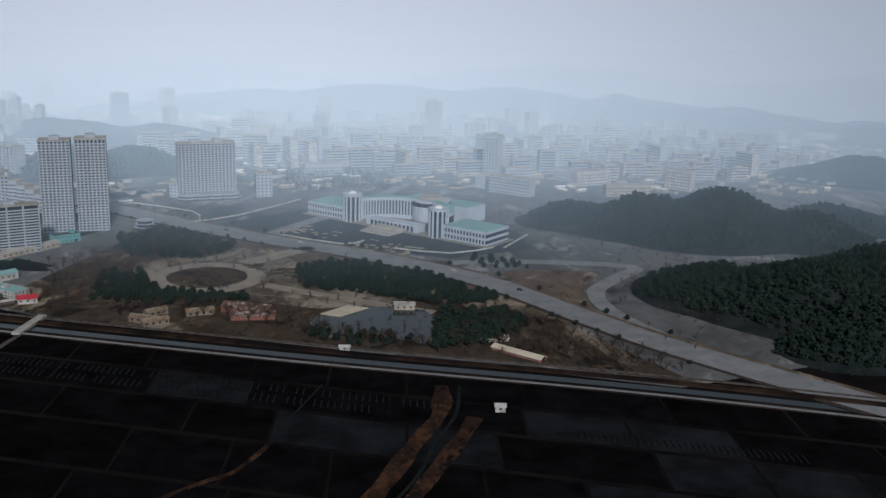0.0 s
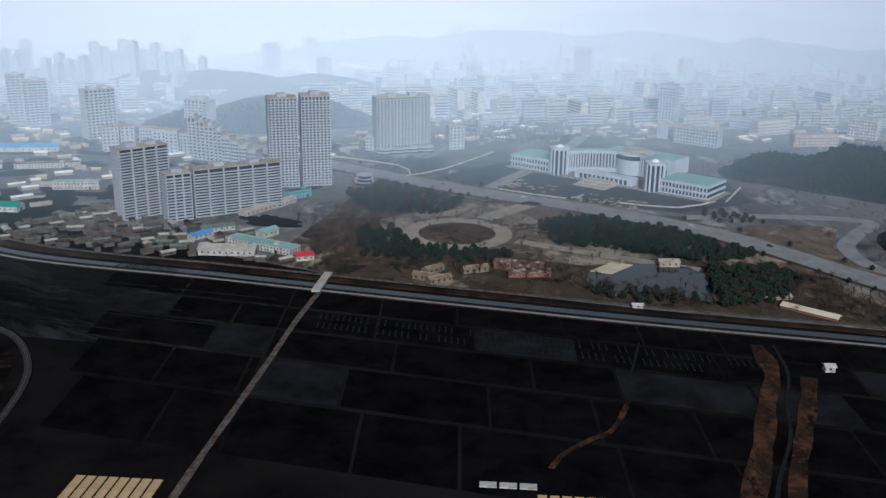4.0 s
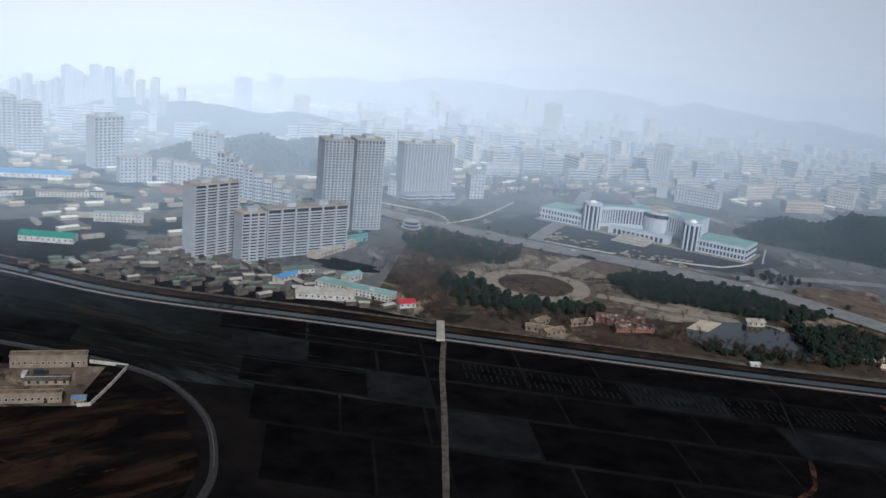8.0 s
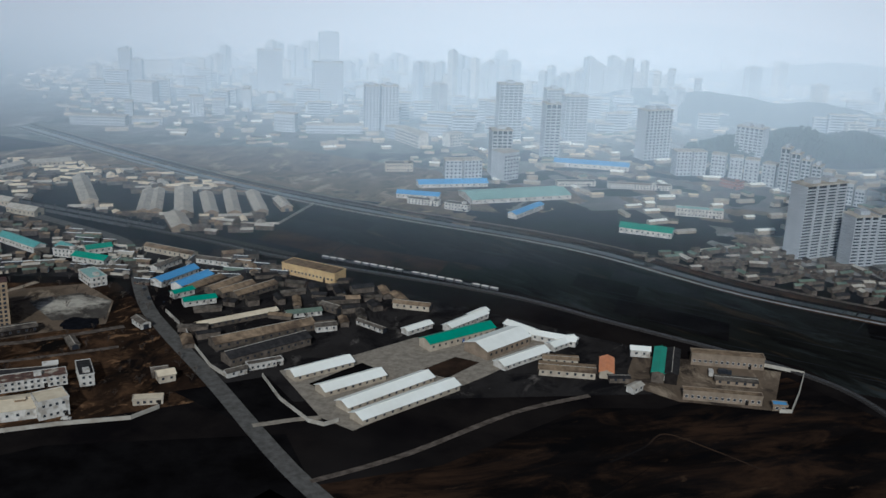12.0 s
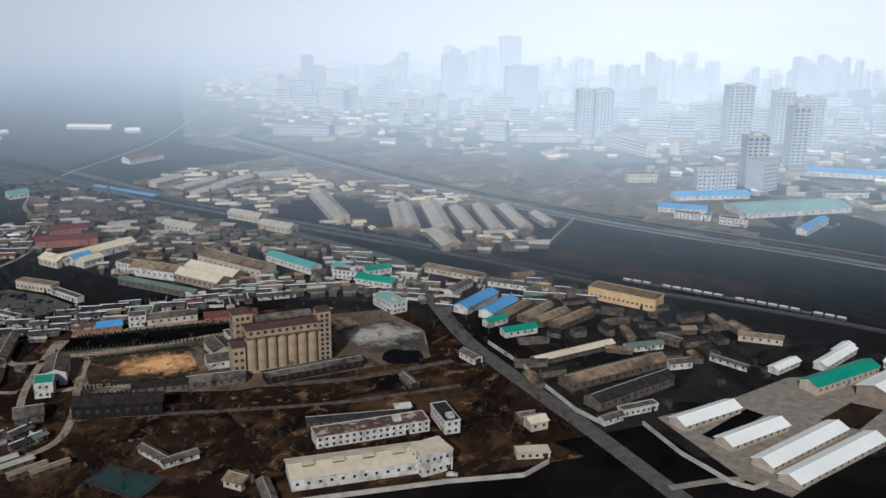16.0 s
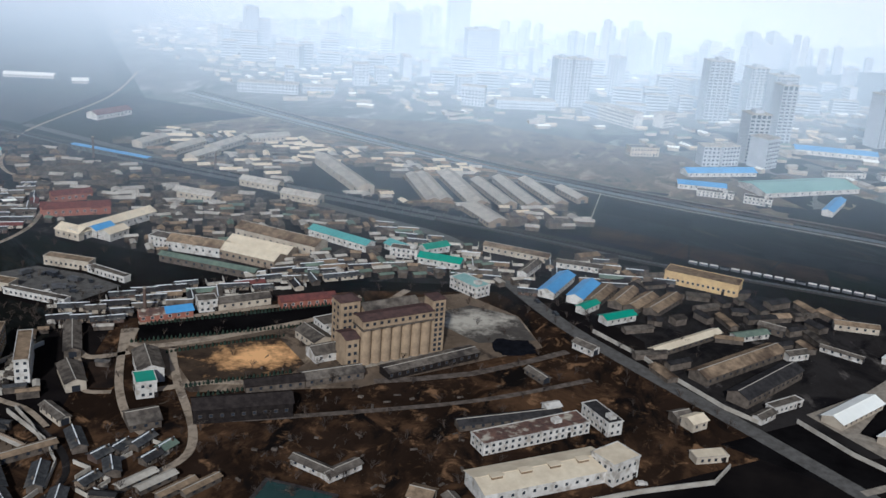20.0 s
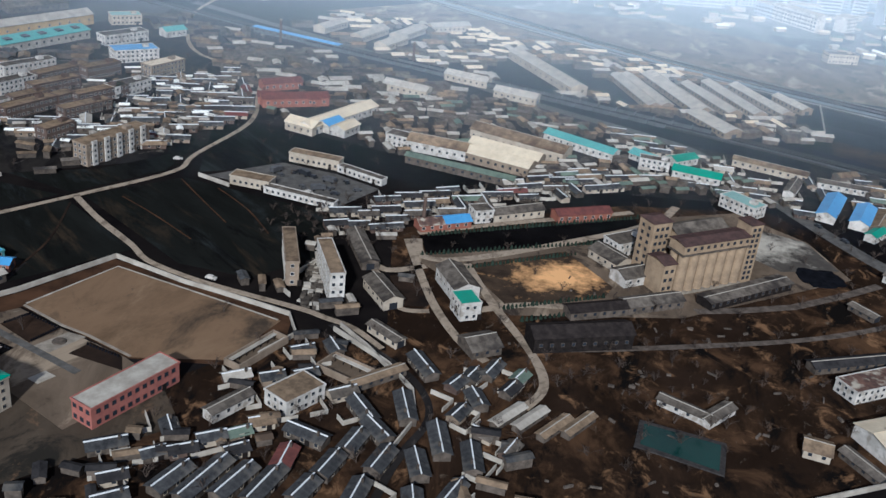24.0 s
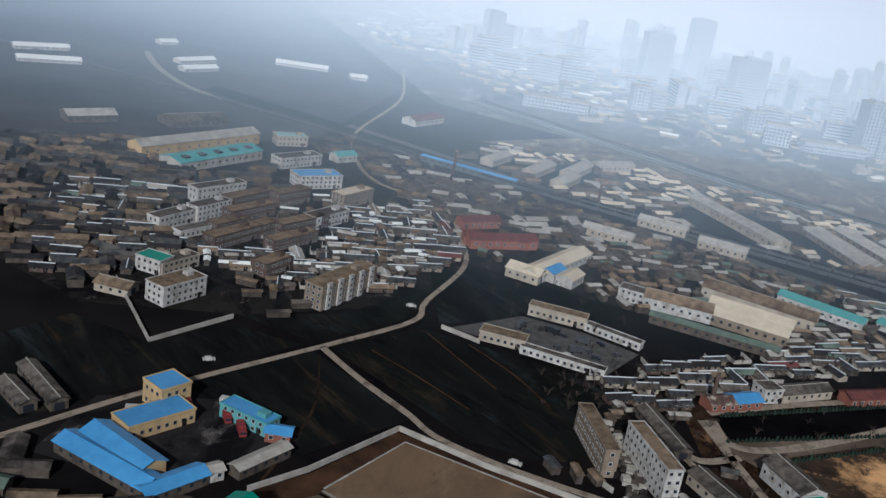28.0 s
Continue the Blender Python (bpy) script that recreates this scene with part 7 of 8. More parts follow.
def palace():
    """The curved white palace: two drums, a curved colonnade between them, wings and a low entrance."""
    t = thing("palace", "white curved palace with tall colonnades and domed towers", "palace", "", pose(-19.2, 760.1, 0, 0, 0, -38))
    n = 24
    arc = [(41 * math.cos(math.pi * i / n), 41 * math.sin(math.pi * i / n) * 0.9) for i in range(n + 1)]
    for (x0, y0), (x1, y1) in zip(arc, arc[1:]):
        xm, ym, a = (x0 + x1) / 2, (y0 + y1) / 2, math.degrees(math.atan2(y1 - y0, x1 - x0))
        L = math.hypot(x1 - x0, y1 - y0)
        p = part("bay", Build().box(-L / 2, -7, 0, L / 2, -0.6, 16.2).made("bay", M["glass"]), t, "dark glazed wall bay")
        p.matrix_local = pose(xm, ym, 0, 0, 0, a)
        for z, h in ((0, 3.4), (15.2, 2.4)):
            part("band", Build().box(-L / 2 - 0.3, -7.6, z, L / 2 + 0.3, 0.2, z + h).made("band", M["palace_stone"]), p, "white cornice band")
        part("bay_roof", Build().box(-L / 2 - 0.25, -7.2, 17.6, L / 2 + 0.25, -0.4, 18.1).made("bay_roof", M["pale_green"]), p, "pale green roof")
        for s in (-0.25, 0.25):
            part("column", Build().box(s * L - 0.55, -0.7, 3.4, s * L + 0.55, 0.3, 15.2).made("column", M["palace_stone"]), p, "white column")
    part("hall", Build().tube(0, 48, 0, 17, 16, 28).made("hall", M["palace_stone"]), t, "round white theatre drum")
    part("hall_roof", Build().tube(0, 48, 17, 19.5, 13, 28, 9).made("hall_roof", M["pale_roof"]), t)
    part("hall_glass", Build().tube(0, 48, 12.5, 15.8, 16.3, 28).made("hall_glass", M["glass"]), t)
    part("rear_block", Build().box(-34, 52, 0, 34, 78, 13).made("rear_block", M["palace_stone"]), t)
    part("rear_roof", Build().box(-33, 53, 13, 33, 77, 13.6).made("rear_roof", M["pale_green"]), t)
    for s in (-1, 1):
        d = part("drum", Build().tube(s * 43, -1, 0, 21, 7, 24).made("drum", M["glass"]), t, "glazed stair drum")
        for i in range(12):
            a = 2 * math.pi * i / 12
            part("fin", Build().tube(s * 43 + 7.2 * math.cos(a), -1 + 7.2 * math.sin(a), 0, 21.5, 0.85, 6).made("fin", M["palace_stone"]), d)
        part("crown", Build().tube(s * 43, -1, 21, 22.8, 8.0, 24).made("crown", M["palace_stone"]), d)
        part("dome", Build().tube(s * 43, -1, 22.8, 24.6, 3.4, 16, 1.6).made("dome", M["white_metal"]), d, "bright dome")
        w = part("wing", Build().box(min(s * 50, s * 88), -4, 0, max(s * 50, s * 88), 26, 10.5).made("wing", M["glass"]), t, "side wing")
        for z in (0, 4.6, 9.2):
            part("wing_band", Build().box(min(s * 49, s * 89), -4.6, z, max(s * 49, s * 89), 26.6, z + 1.7).made("wing_band", M["palace_stone"]), w)
        for i in range(14):
            part("wing_pier", Build().box(s * (51 + i * 2.8) - 0.5, -4.5, 1.7, s * (51 + i * 2.8) + 0.5, 26.5, 9.2).made("wing_pier", M["palace_stone"]), w)
        part("wing_roof", Build().box(min(s * 50, s * 88), -3.6, 10.9, max(s * 50, s * 88), 25.6, 11.4).made("wing_roof", M["pale_green"]), w)
    part("entrance", Build().box(-26, -4, 0, 26, 6, 6.4).made("entrance", M["palace_stone"]), t)
    for i in range(11):
        part("entrance_window", Build().box(-20 + i * 4 - 1.2, -4.15, 1.2, -20 + i * 4 + 1.2, -3.9, 5.0).made("entrance_window", M["glass"]), t)
    part("stairs", Build().box(-14, -26, 0, 14, -4, 1.0).box(-13, -20, 1.0, 13, -4, 2.0).box(-12, -14, 2, 12, -4, 3.0).made("stairs", M["pale_roof"]), t, "broad pale steps")
    part("plinth", Build().box(-92, -8, 0, 92, 30, 0.8).made("plinth", M["concrete"]), t)


palace()


def granary():
    """The granary: a battery of round silos under a gallery, a lift tower and mill blocks."""
    t = thing("granary", "tan concrete granary with a row of round silos", "granary", "", pose(-745, 343.5, 0, 0, 0, 44.5))
    tube = Build().tube(0, 0, 0.5, 15.8, 2.1, 22).made("silo", M["silo"])
    for i in range(7):
        for j in (0, 1):
            part("silo", tube, t, "tan round concrete silo").location = (-13.8 + i * 4.34, -2.3 + j * 4.3, 0)
    part("base", Build().box(-16.2, -4.5, -0.3, 14.6, 4.0, 1.1).made("base", M["concrete"]), t)
    # shade in the gaps between silos, put in as a near-black filler box
    part("silo_core", Build().box(-14.4, -1.6, 0.5, 12.6, 1.4, 15.6).made("silo_core", M["dark_wood"]), t, "dark filler box standing in for the shade between the silos")
    g = part("gallery", Build().box(-16.0, -4.2, 15.8, 14.4, 3.9, 19.4).made("gallery", M["silo"]), t, "gallery over the silos")
    part("gallery_roof", Build().gable(-16.0, -4.2, 19.4, 14.4, 3.9, 0.9, 0.5, 0.25).made("gallery_roof", M["maroon_roof"]), g)
    part("cornice", Build().box(-16.4, -4.6, 15.5, 14.8, 4.3, 16.1).made("cornice", M["stone"]), g)
    for i in range(10):
        part("window", WIN["stone"], g).matrix_local = pose(-14.3 + i * 3.05, -4.23, 17.3)
    tw = part("lift_tower", Build().box(14.6, -3.6, -0.3, 20.2, 3.6, 23.4).made("lift_tower", M["silo"]), t, "tall lift tower with two rows of windows")
    part("tower_roof", Build().gable(14.6, -3.6, 23.4, 20.2, 3.6, 0.6, 0.35, 0.25, 2.0).made("tower_roof", M["maroon_roof"]), tw)
    for k in range(10):
        for x in (16.3, 18.5):
            part("window", WIN["dark"], tw).matrix_local = pose(x, -3.63, 1.6 + k * 2.15)
        for y in (-1.6, 1.6):
            part("window", WIN["dark"], tw).matrix_local = pose(20.23, y, 1.6 + k * 2.15, 0, 0, 90)
    m = part("mill", Build().box(-9, 8, -0.3, 15, 17, 17.5).made("mill", M["silo"]), t, "mill block with rows of windows")
    part("mill_roof", Build().gable(-9, 8, 17.5, 15, 17, 2.0, 0.4, 0.2).made("mill_roof", M["grey_roof"]), m)
    for k in range(4):
        for i in range(3):
            part("window", WIN["dark"], m).matrix_local = pose(-9.03, 9.6 + i * 2.9, 3 + k * 3.4, 0, 0, -90)
    h = part("head_house", Build().box(-19, 10, -0.3, -10.6, 18, 22).made("head_house", M["silo"]), t, "square head house")
    part("head_roof", Build().gable(-19, 10, 22, -10.6, 18, 1.4, 0.5, 0.2, 2.6).made("head_roof", M["maroon_roof"]), h)
    for k in range(6):
        for x in (-17, -14.8, -12.6):
            part("window", WIN["dark"], h).matrix_local = pose(x, 9.97, 5 + k * 2.8)
        for y in (12.2, 15.6):
            part("window", WIN["dark"], h).matrix_local = pose(-19.03, y, 5 + k * 2.8, 0, 0, -90)
    k = part("link", Build().box(-22, -2.6, -0.3, -16.6, 7, 12).made("link", M["silo"]), t, "lower link block")
    part("link_roof", Build().gable(-22, -2.6, 12, -16.6, 7, 1.2, 0.4, 0.2).made("link_roof", M["maroon_roof"]), k)
    for r in range(3):
        for x in (-20.6, -18.2):
            part("window", WIN["dark"], k).matrix_local = pose(x, -2.63, 2.2 + r * 3.3)


granary()

# ---- far town ----
random.seed(21)
FAR = []
for i in range(20000):
    if len(FAR) >= 190:
        break
    y = 880 + 1900 * random.random() ** 1.5
    x = random.uniform(-1150 - 0.35 * (y - 880), 330 + 0.55 * (y - 880))
    dens = noise.noise((x * 0.004, y * 0.004, 5))
    if dens < -0.12 or (x < -950 and y < 1150) or (x < -430 and y < 1000 and dens < 0.1):
        continue
    if any(rise(q, x, y) > -1.0 for q in HILLS) or (-130 < x < 90 and y < 930) or (-450 < x < -120 and y < 960):
        continue
    if all(math.hypot(x - a, y - c) > 27 for a, c in FAR):
        FAR.append((x, y))
for x, y in FAR:
    tall = random.random() < (0.5 if -900 < x < 100 else 0.2)
    h = random.uniform(24, 50) if tall and y > 960 else random.uniform(9, 20)
    w = random.uniform(14, 22) if tall else random.uniform(22, 46)
    m = random.choice(("white", "white", "block", "block", "cream", "block_grey"))
    far_block(x, y, random.choice((-38, -38, 52, 8, 20)) + random.uniform(-6, 6), w, 11, h, m=m)


def scatter(count, area, seed, keep=None, gap=7.0):
    """Random places inside an outline, kept apart."""
    rnd = random.Random(seed)
    pts = [Vector(p) for p in area]
    x0, x1 = min(p.x for p in pts), max(p.x for p in pts)
    y0, y1 = min(p.y for p in pts), max(p.y for p in pts)
    got, cells = [], {}
    for _ in range(count * 30):
        if len(got) >= count:
            break
        x, y = rnd.uniform(x0, x1), rnd.uniform(y0, y1)
        inside = False
        for a, c in zip(pts, pts[1:] + pts[:1]):
            if (a.y > y) != (c.y > y) and x < (c.x - a.x) * (y - a.y) / (c.y - a.y) + a.x:
                inside = not inside
        if not inside or (keep and not keep(x, y)):
            continue
        key = (int(x // gap), int(y // gap))
        if any((x - a) ** 2 + (y - c) ** 2 < gap * gap for i in (-1, 0, 1) for j in (-1, 0, 1) for a, c in cells.get((key[0] + i, key[1] + j), ())):
            continue
        cells.setdefault(key, []).append((x, y))
        got.append((x, y))
    return got


# estates of pale slabs far out in the haze, too many to count
rnd = random.Random(97)
for wall, n, area in (("block", 170, [(-330, 1060), (-60, 1010), (330, 1010), (520, 1180), (400, 1420), (-250, 1440)]), ("white", 120, [(-330, 1060), (-60, 1010), (330, 1010), (520, 1180), (400, 1420), (-250, 1440)]),
                      ("block", 150, [(-1150, 1000), (-700, 960), (-420, 1060), (-420, 1350), (-1150, 1330)])):
    walls, bands, tops = Build(), Build(), Build()
    for x, y in scatter(n, area, n + 3, lambda x, y: all(rise(q, x, y) < 0 for q in HILLS) and all(math.hypot(x - a, y - c) > 22 for a, c in FAR), 19.0):
        a, L, h = radians(rnd.choice((18, 18, 25, -65, 8))), rnd.uniform(13, 30), rnd.choice((9, 12, 15, 15, 18, 24))
        ca, sa = math.cos(a), math.sin(a)
        rows = Build()
        for k in range(int(h / 3)):
            rows.box(-L / 2 + 0.8, -4.6, 1.0 + 3 * k, L / 2 - 0.8, 4.6, 2.3 + 3 * k)
        for b, make in ((walls, Build().box(-L / 2, -4.5, -0.2, L / 2, 4.5, h)), (bands, rows), (tops, Build().box(-L / 2 - 0.2, -4.7, h, L / 2 + 0.2, 4.7, h + 0.5).box(-1.5, -1.5, h, 1.5, 1.5, h + 2))):
            b.add([(x + px * ca - py * sa, y + px * sa + py * ca, pz) for px, py, pz in make.v], make.f)
    tagged(new("far_estate", walls.made("far_estate", M[wall])), "many pale apartment slabs of the far town", "apartment blocks", kind="stuff")
    tagged(new("far_estate_windows", bands.made("far_estate_windows", M["glass"])), "window rows of the far slabs", "windows", kind="stuff")
    tagged(new("far_estate_roofs", tops.made("far_estate_roofs", M["pale_roof"])), "flat roofs of the far slabs", "roofs", kind="stuff")


# footprints of what stands already, so that nothing is set into it
TAKEN = []
for o in list(scene.collection.objects):
    if o.parent is None and o.type == "EMPTY" and o.children:
        r = max((max(abs(c[0]), abs(c[1])) for ch in o.children if ch.type == "MESH" for c in ch.bound_box), default=5)
        TAKEN.append((o.location.x, o.location.y, min(r, 60), o.rotation_euler.z if o.rotation_mode != "QUATERNION" else 0))
LANES = [o for o in scene.collection.objects if o.name.split("_")[0] in ("lane", "road", "rail") and o.type == "MESH"]
LANE_PTS = [v.co.xy.copy() for o in LANES for v in o.data.vertices][::2]
GRID = {}
for p in LANE_PTS:
    GRID.setdefault((int(p.x // 10), int(p.y // 10)), []).append(p)


def is_free(x, y, r=5.0):
    if -1200 < x < -690 and -8 < y - (562 - 0.237 * (x + 1020)) < 24:
        return False
    if -945 < x < -876 and 336 < y < 372 or -915 < x < -882 and 268 < y < 330 or -952 < x < -866 and 190 < y < 258:
        return False
    if x > -520 and y > 440 and any(rise(q, x, y) > -1.5 for q in HILLS):
        return False
    for i in (-1, 0, 1):
        for j in (-1, 0, 1):
            for p in GRID.get((int(x // 10) + i, int(y // 10) + j), ()):
                if (p.x - x) ** 2 + (p.y - y) ** 2 < r * r:
                    return False
    return all((x - a) ** 2 + (y - c) ** 2 > (0.75 * q + r) ** 2 for a, c, q, _ in TAKEN)


# ---- small houses ----
random.seed(31)
VILLAGES = (("hamlet houses", 26, [(-880.3, 175.8), (-862.5, 241.3), (-835.5, 241.2), (-815.4, 226), (-816.1, 150.4), (-860.2, 140.6)], 45, 7.0),
            ("hamlet houses", 13, [(-806.5, 255.4), (-786.4, 250.4), (-783.2, 216), (-790.2, 180.7), (-808.2, 175.6), (-808.4, 236.1)], 75, 7.0),
            ("lane houses", 60, [(-909.2, 322.4), (-854.7, 378.6), (-799.3, 438.3), (-772, 440.5), (-836.4, 355.1), (-879, 314.3)], 35, 7.5),
            ("village houses", 75, [(-1062.6, 387.1), (-1006.3, 481.6), (-968.9, 430.6), (-977.7, 357.2), (-1011.5, 332.4), (-1061.9, 353)], 30, 8.5),
            ("village houses", 40, [(-1153.1, 380.1), (-1121.9, 420.5), (-1090.3, 406.9), (-1061.9, 352), (-1063.2, 309.8), (-1085.8, 291.4)], 30, 9),
            ("station houses", 50, [(-803.2, 507.5), (-772.1, 445.6), (-701, 430.5), (-640.8, 476.8), (-722.1, 512.8)], 12, 9))
for group, n, area, rot, gap in VILLAGES:
    for x, y in scatter(n, area, n, is_free, gap):
        length = random.uniform(5.5, 9.5) if "hamlet" in group else random.uniform(7, 13)
        house(x, y, rot + random.choice((0, 0, 0, 0, 0, 90)) + random.uniform(-5, 5), length, random.uniform(3.6, 4.6), random.uniform(1.7, 2.1),
              random.choices(("slate_roof", "grey_roof", "tan_roof", "dark_roof", "red_roof", "moss_roof", "pale_roof"), (6, 2, 1.2, 2, 0.4, 0.5, 0.5))[0], random.choice(("stone", "cream", "stone", "brown_brick", "tan")), group=group)


def hutment(name, count, area, seed, gap, roofs, label, wall="stone", size=1.0):
    """A far quarter of small pitched houses, too many to count."""
    walls, tops = Build(), {r: Build() for r in roofs}
    rnd = random.Random(seed)
    for x, y in scatter(count, area, seed, is_free, gap):
        a, L, d, h = radians(rnd.choice((35, 35, -55, 10)) + rnd.uniform(-8, 8)), size * rnd.uniform(6, 15), size * rnd.uniform(3.6, 5.6), rnd.uniform(1.8, 3.2)
        ca, sa = math.cos(a), math.sin(a)
        for b, make in ((walls, Build().box(-L / 2, -d / 2, -0.2, L / 2, d / 2, h)), (tops[rnd.choice(roofs)], Build().gable(-L / 2, -d / 2, h - 0.05, L / 2, d / 2, d * 0.22, 0.35, 0.15))):
            b.add([(x + px * ca - py * sa, y + px * sa + py * ca, pz) for px, py, pz in make.v], make.f)
    tagged(new(name, walls.made(name, M[wall])), label, "houses", kind="stuff")
    for r, b in tops.items():
        tagged(new(name + "_roofs", b.made(name + "_roofs", M[r])), "roofs of " + label, "roofs", kind="stuff")


hutment("old_quarter", 320, [(-1117.9, 551.5), (-1045.4, 509), (-963.2, 446.1), (-902.7, 435.4), (-884.4, 528.4), (-965.9, 560.4), (-1068.4, 593)], 3, 8, ("grey_roof", "tan_roof", "grey_roof", "dark_roof", "pale_roof"), "many small grey houses along the railway")
hutment("works_quarter", 300, [(-1027.5, 587.3), (-966.2, 570.8), (-722.3, 533.5), (-692, 554.2), (-764.3, 652.8), (-887, 674.4), (-1009.1, 655)], 4, 8, ("grey_roof", "tan_roof", "pale_roof", "cream_roof"), "low workshops and stores beyond the railway")
hutment("station_quarter", 190, [(-962.8, 430.5), (-894.3, 516), (-722, 507.7), (-691, 445.9), (-761.8, 430.2), (-852, 399.2)], 29, 6.5, ("grey_roof", "tan_roof", "pale_roof", "moss_roof"), "low sheds between the halls and the railway", size=0.65)
hutment("yard_quarter", 120, [(-701.8, 512.9), (-650.9, 487.1), (-560.2, 466.9), (-590, 399.9), (-639.9, 363.9), (-660.4, 415.2)], 5, 10, ("grey_roof", "dark_roof", "tan_roof"), "low huts among the works")
hutment("canal_quarter", 190, [(-459.8, 590.5), (-379.7, 651.1), (-259, 597.3), (-234.2, 540.5), (-349.6, 558.6)], 6, 8, ("grey_roof", "pale_roof", "moss_roof", "dark_roof", "grey_roof"), "low houses at the foot of the slab blocks", size=0.75)
hutment("town_low", 2600, [(-1012.7, 802.2), (-704.6, 819.4), (-419.9, 651.7), (-299.1, 710.9), (-196.9, 914), (403.5, 945.5), (900, 1700), (-1400, 1700), (-1335.2, 1090)], 7, 8.5, ("pale_roof", "white_metal", "pale_roof", "grey_roof", "moss_roof", "cream_roof"), "low pale houses of the town in the haze", "cream")
hutment("west_quarter", 340, [(-1161.1, 301.9), (-1234.6, 405.3), (-1156.4, 488.6), (-1095.2, 477.9), (-1063, 404.8), (-1070.8, 291.3)], 8, 8, ("slate_roof", "tan_roof", "dark_roof"), "dense grey roofs of the old village")
hutment("works_row", 40, [(-1029, 149.9), (-1015.7, 195.9), (-984.9, 198), (-950.2, 196.2), (-945, 165.2), (-979.5, 139.9)], 19, 7.5, ("grey_roof", "tan_roof", "moss_roof"), "rows of low houses behind the blue works")
hutment("hamlet_sheds", 90, [(-900.1, 110.6), (-880.4, 200.9), (-862.6, 246.3), (-800.4, 251.3), (-775.2, 200.9), (-780.1, 110.5)], 9, 6.5, ("slate_roof", "tan_roof", "dark_roof"), "small sheds and lean-tos of the hamlet", size=0.5)
hutment("block_sheds", 60, [(-892.7, 256.4), (-906, 302), (-851.2, 332.6), (-835.8, 291.9), (-850.6, 263.5)], 23, 5, ("slate_roof", "tan_roof", "pale_roof"), "small sheds at the foot of the narrow blocks", size=0.5)
hutment("yard_sheds", 90, [(-1001.2, 311.9), (-1061.8, 347.8), (-1093.7, 425.7), (-1004.2, 477.5), (-972.4, 404.7)], 24, 6, ("grey_roof", "tan_roof", "pale_roof", "white_metal"), "small sheds between the village blocks", size=0.55)

# ---- trees ----
def pine_mesh(seed, tufts=110, big=1.0):
    """Crown of a pine: many small drooping tufts round a tapering middle, uneven and with gaps."""
    rnd = random.Random(seed)
    v, f = [], []
    for i in range(tufts):
        u = rnd.random()
        z = 1.0 + 4.3 * u
        r = (2.3 * (1 - u * u) ** 0.5 + 0.15) * rnd.uniform(0.4, 1.15) * (0.7 + 0.6 * min(u * 4, 1) - 0.3)
        a = rnd.uniform(0, 6.283)
        c = Vector((r * math.cos(a), r * math.sin(a), z))
        s = big * rnd.uniform(0.45, 0.85)
        k = len(v)
        for q in range(4):
            w = a + 1.57 * q
            v.append(tuple(c + Vector((s * math.cos(w), s * math.sin(w), -0.25 * s + rnd.uniform(-0.2, 0.2)))))
        v.append(tuple(c + Vector((0, 0, s * 0.7))))
        f += [(k, k + 1, k + 4), (k + 1, k + 2, k + 4), (k + 2, k + 3, k + 4), (k + 3, k, k + 4), (k + 3, k + 2, k + 1, k)]
    return pydata("crown", v, f, M["pine"])


def bare_mesh(seed):
    """Crown of a leafless tree: forking limbs and sprays of thin twigs."""
    rnd = random.Random(seed)
    b = Build()

    def limb(p, d, r, n):
        q = p + d
        s = Vector((r, 0, 0)), Vector((-r * 0.5, r * 0.87, 0)), Vector((-r * 0.5, -r * 0.87, 0))
        b.add([tuple(p + e) for e in s] + [tuple(q + e * 0.6) for e in s], [(0, 1, 4, 3), (1, 2, 5, 4), (2, 0, 3, 5), (3, 4, 5)])
        if n:
            for _ in range(3):
                limb(q, Vector((d.x * 0.7 + rnd.uniform(-1, 1) * d.length * 0.55, d.y * 0.7 + rnd.uniform(-1, 1) * d.length * 0.55, abs(d.z) * rnd.uniform(0.45, 0.85))), r * 0.62, n - 1)
    for _ in range(4):
        limb(Vector((0, 0, 1.6)), Vector((rnd.uniform(-1, 1), rnd.uniform(-1, 1), 1.7)), 0.16, 3)
    return b.made("crown", M["twigs"])


TRUNK = Build().tube(0, 0, -0.2, 3.0, 0.22, 7, 0.12).made("trunk", M["bark"])
PINES, BARES = [pine_mesh(i) for i in range(4)], [bare_mesh(i + 10) for i in range(4)]
FAR_PINES = [pine_mesh(i + 20, 34, 1.6) for i in range(5)]


def tree(x, y, s, kind, group, rnd, z=0.0):
    t = thing("pine_tree" if kind == "pine" else "bare_tree", "dark evergreen pine in the park" if kind == "pine" else "leafless brown winter tree", "tree", group, pose(x, y, z, 0, 0, rnd.uniform(-1.7, 359.3)) @ Matrix.Scale(s, 4))
    part("trunk", TRUNK, t)
    part("crown", rnd.choice(PINES if kind == "pine" else BARES), t)


def grove(name, count, area, seed, kind, label, gap, lift=None, smin=0.7, smax=1.3, keep=None):
    """A wood of many small trees joined, too many to count."""
    rnd = random.Random(seed)
    src = [(np.array([c.co[:] for c in me.vertices]), [tuple(p.vertices) for p in me.polygons]) for me in {"pine": PINES, "far_pine": FAR_PINES, "bare": BARES}[kind]]
    v, f = [], []
    for x, y in scatter(count, area, seed, keep, gap):
        s, a = rnd.uniform(smin, smax), rnd.uniform(0, 6.283)
        co, fs = rnd.choice(src)
        ca, sa, k = math.cos(a) * s, math.sin(a) * s, len(v)
        z = lift(x, y) if lift else 0
        v += [(x + p[0] * ca - p[1] * sa, y + p[0] * sa + p[1] * ca, z + p[2] * s) for p in co]
        f += [tuple(i + k for i in q) for q in fs]
    tagged(new(name, pydata(name, v, f, M["twigs" if kind == "bare" else "pine"])), label, "wood", kind="stuff")


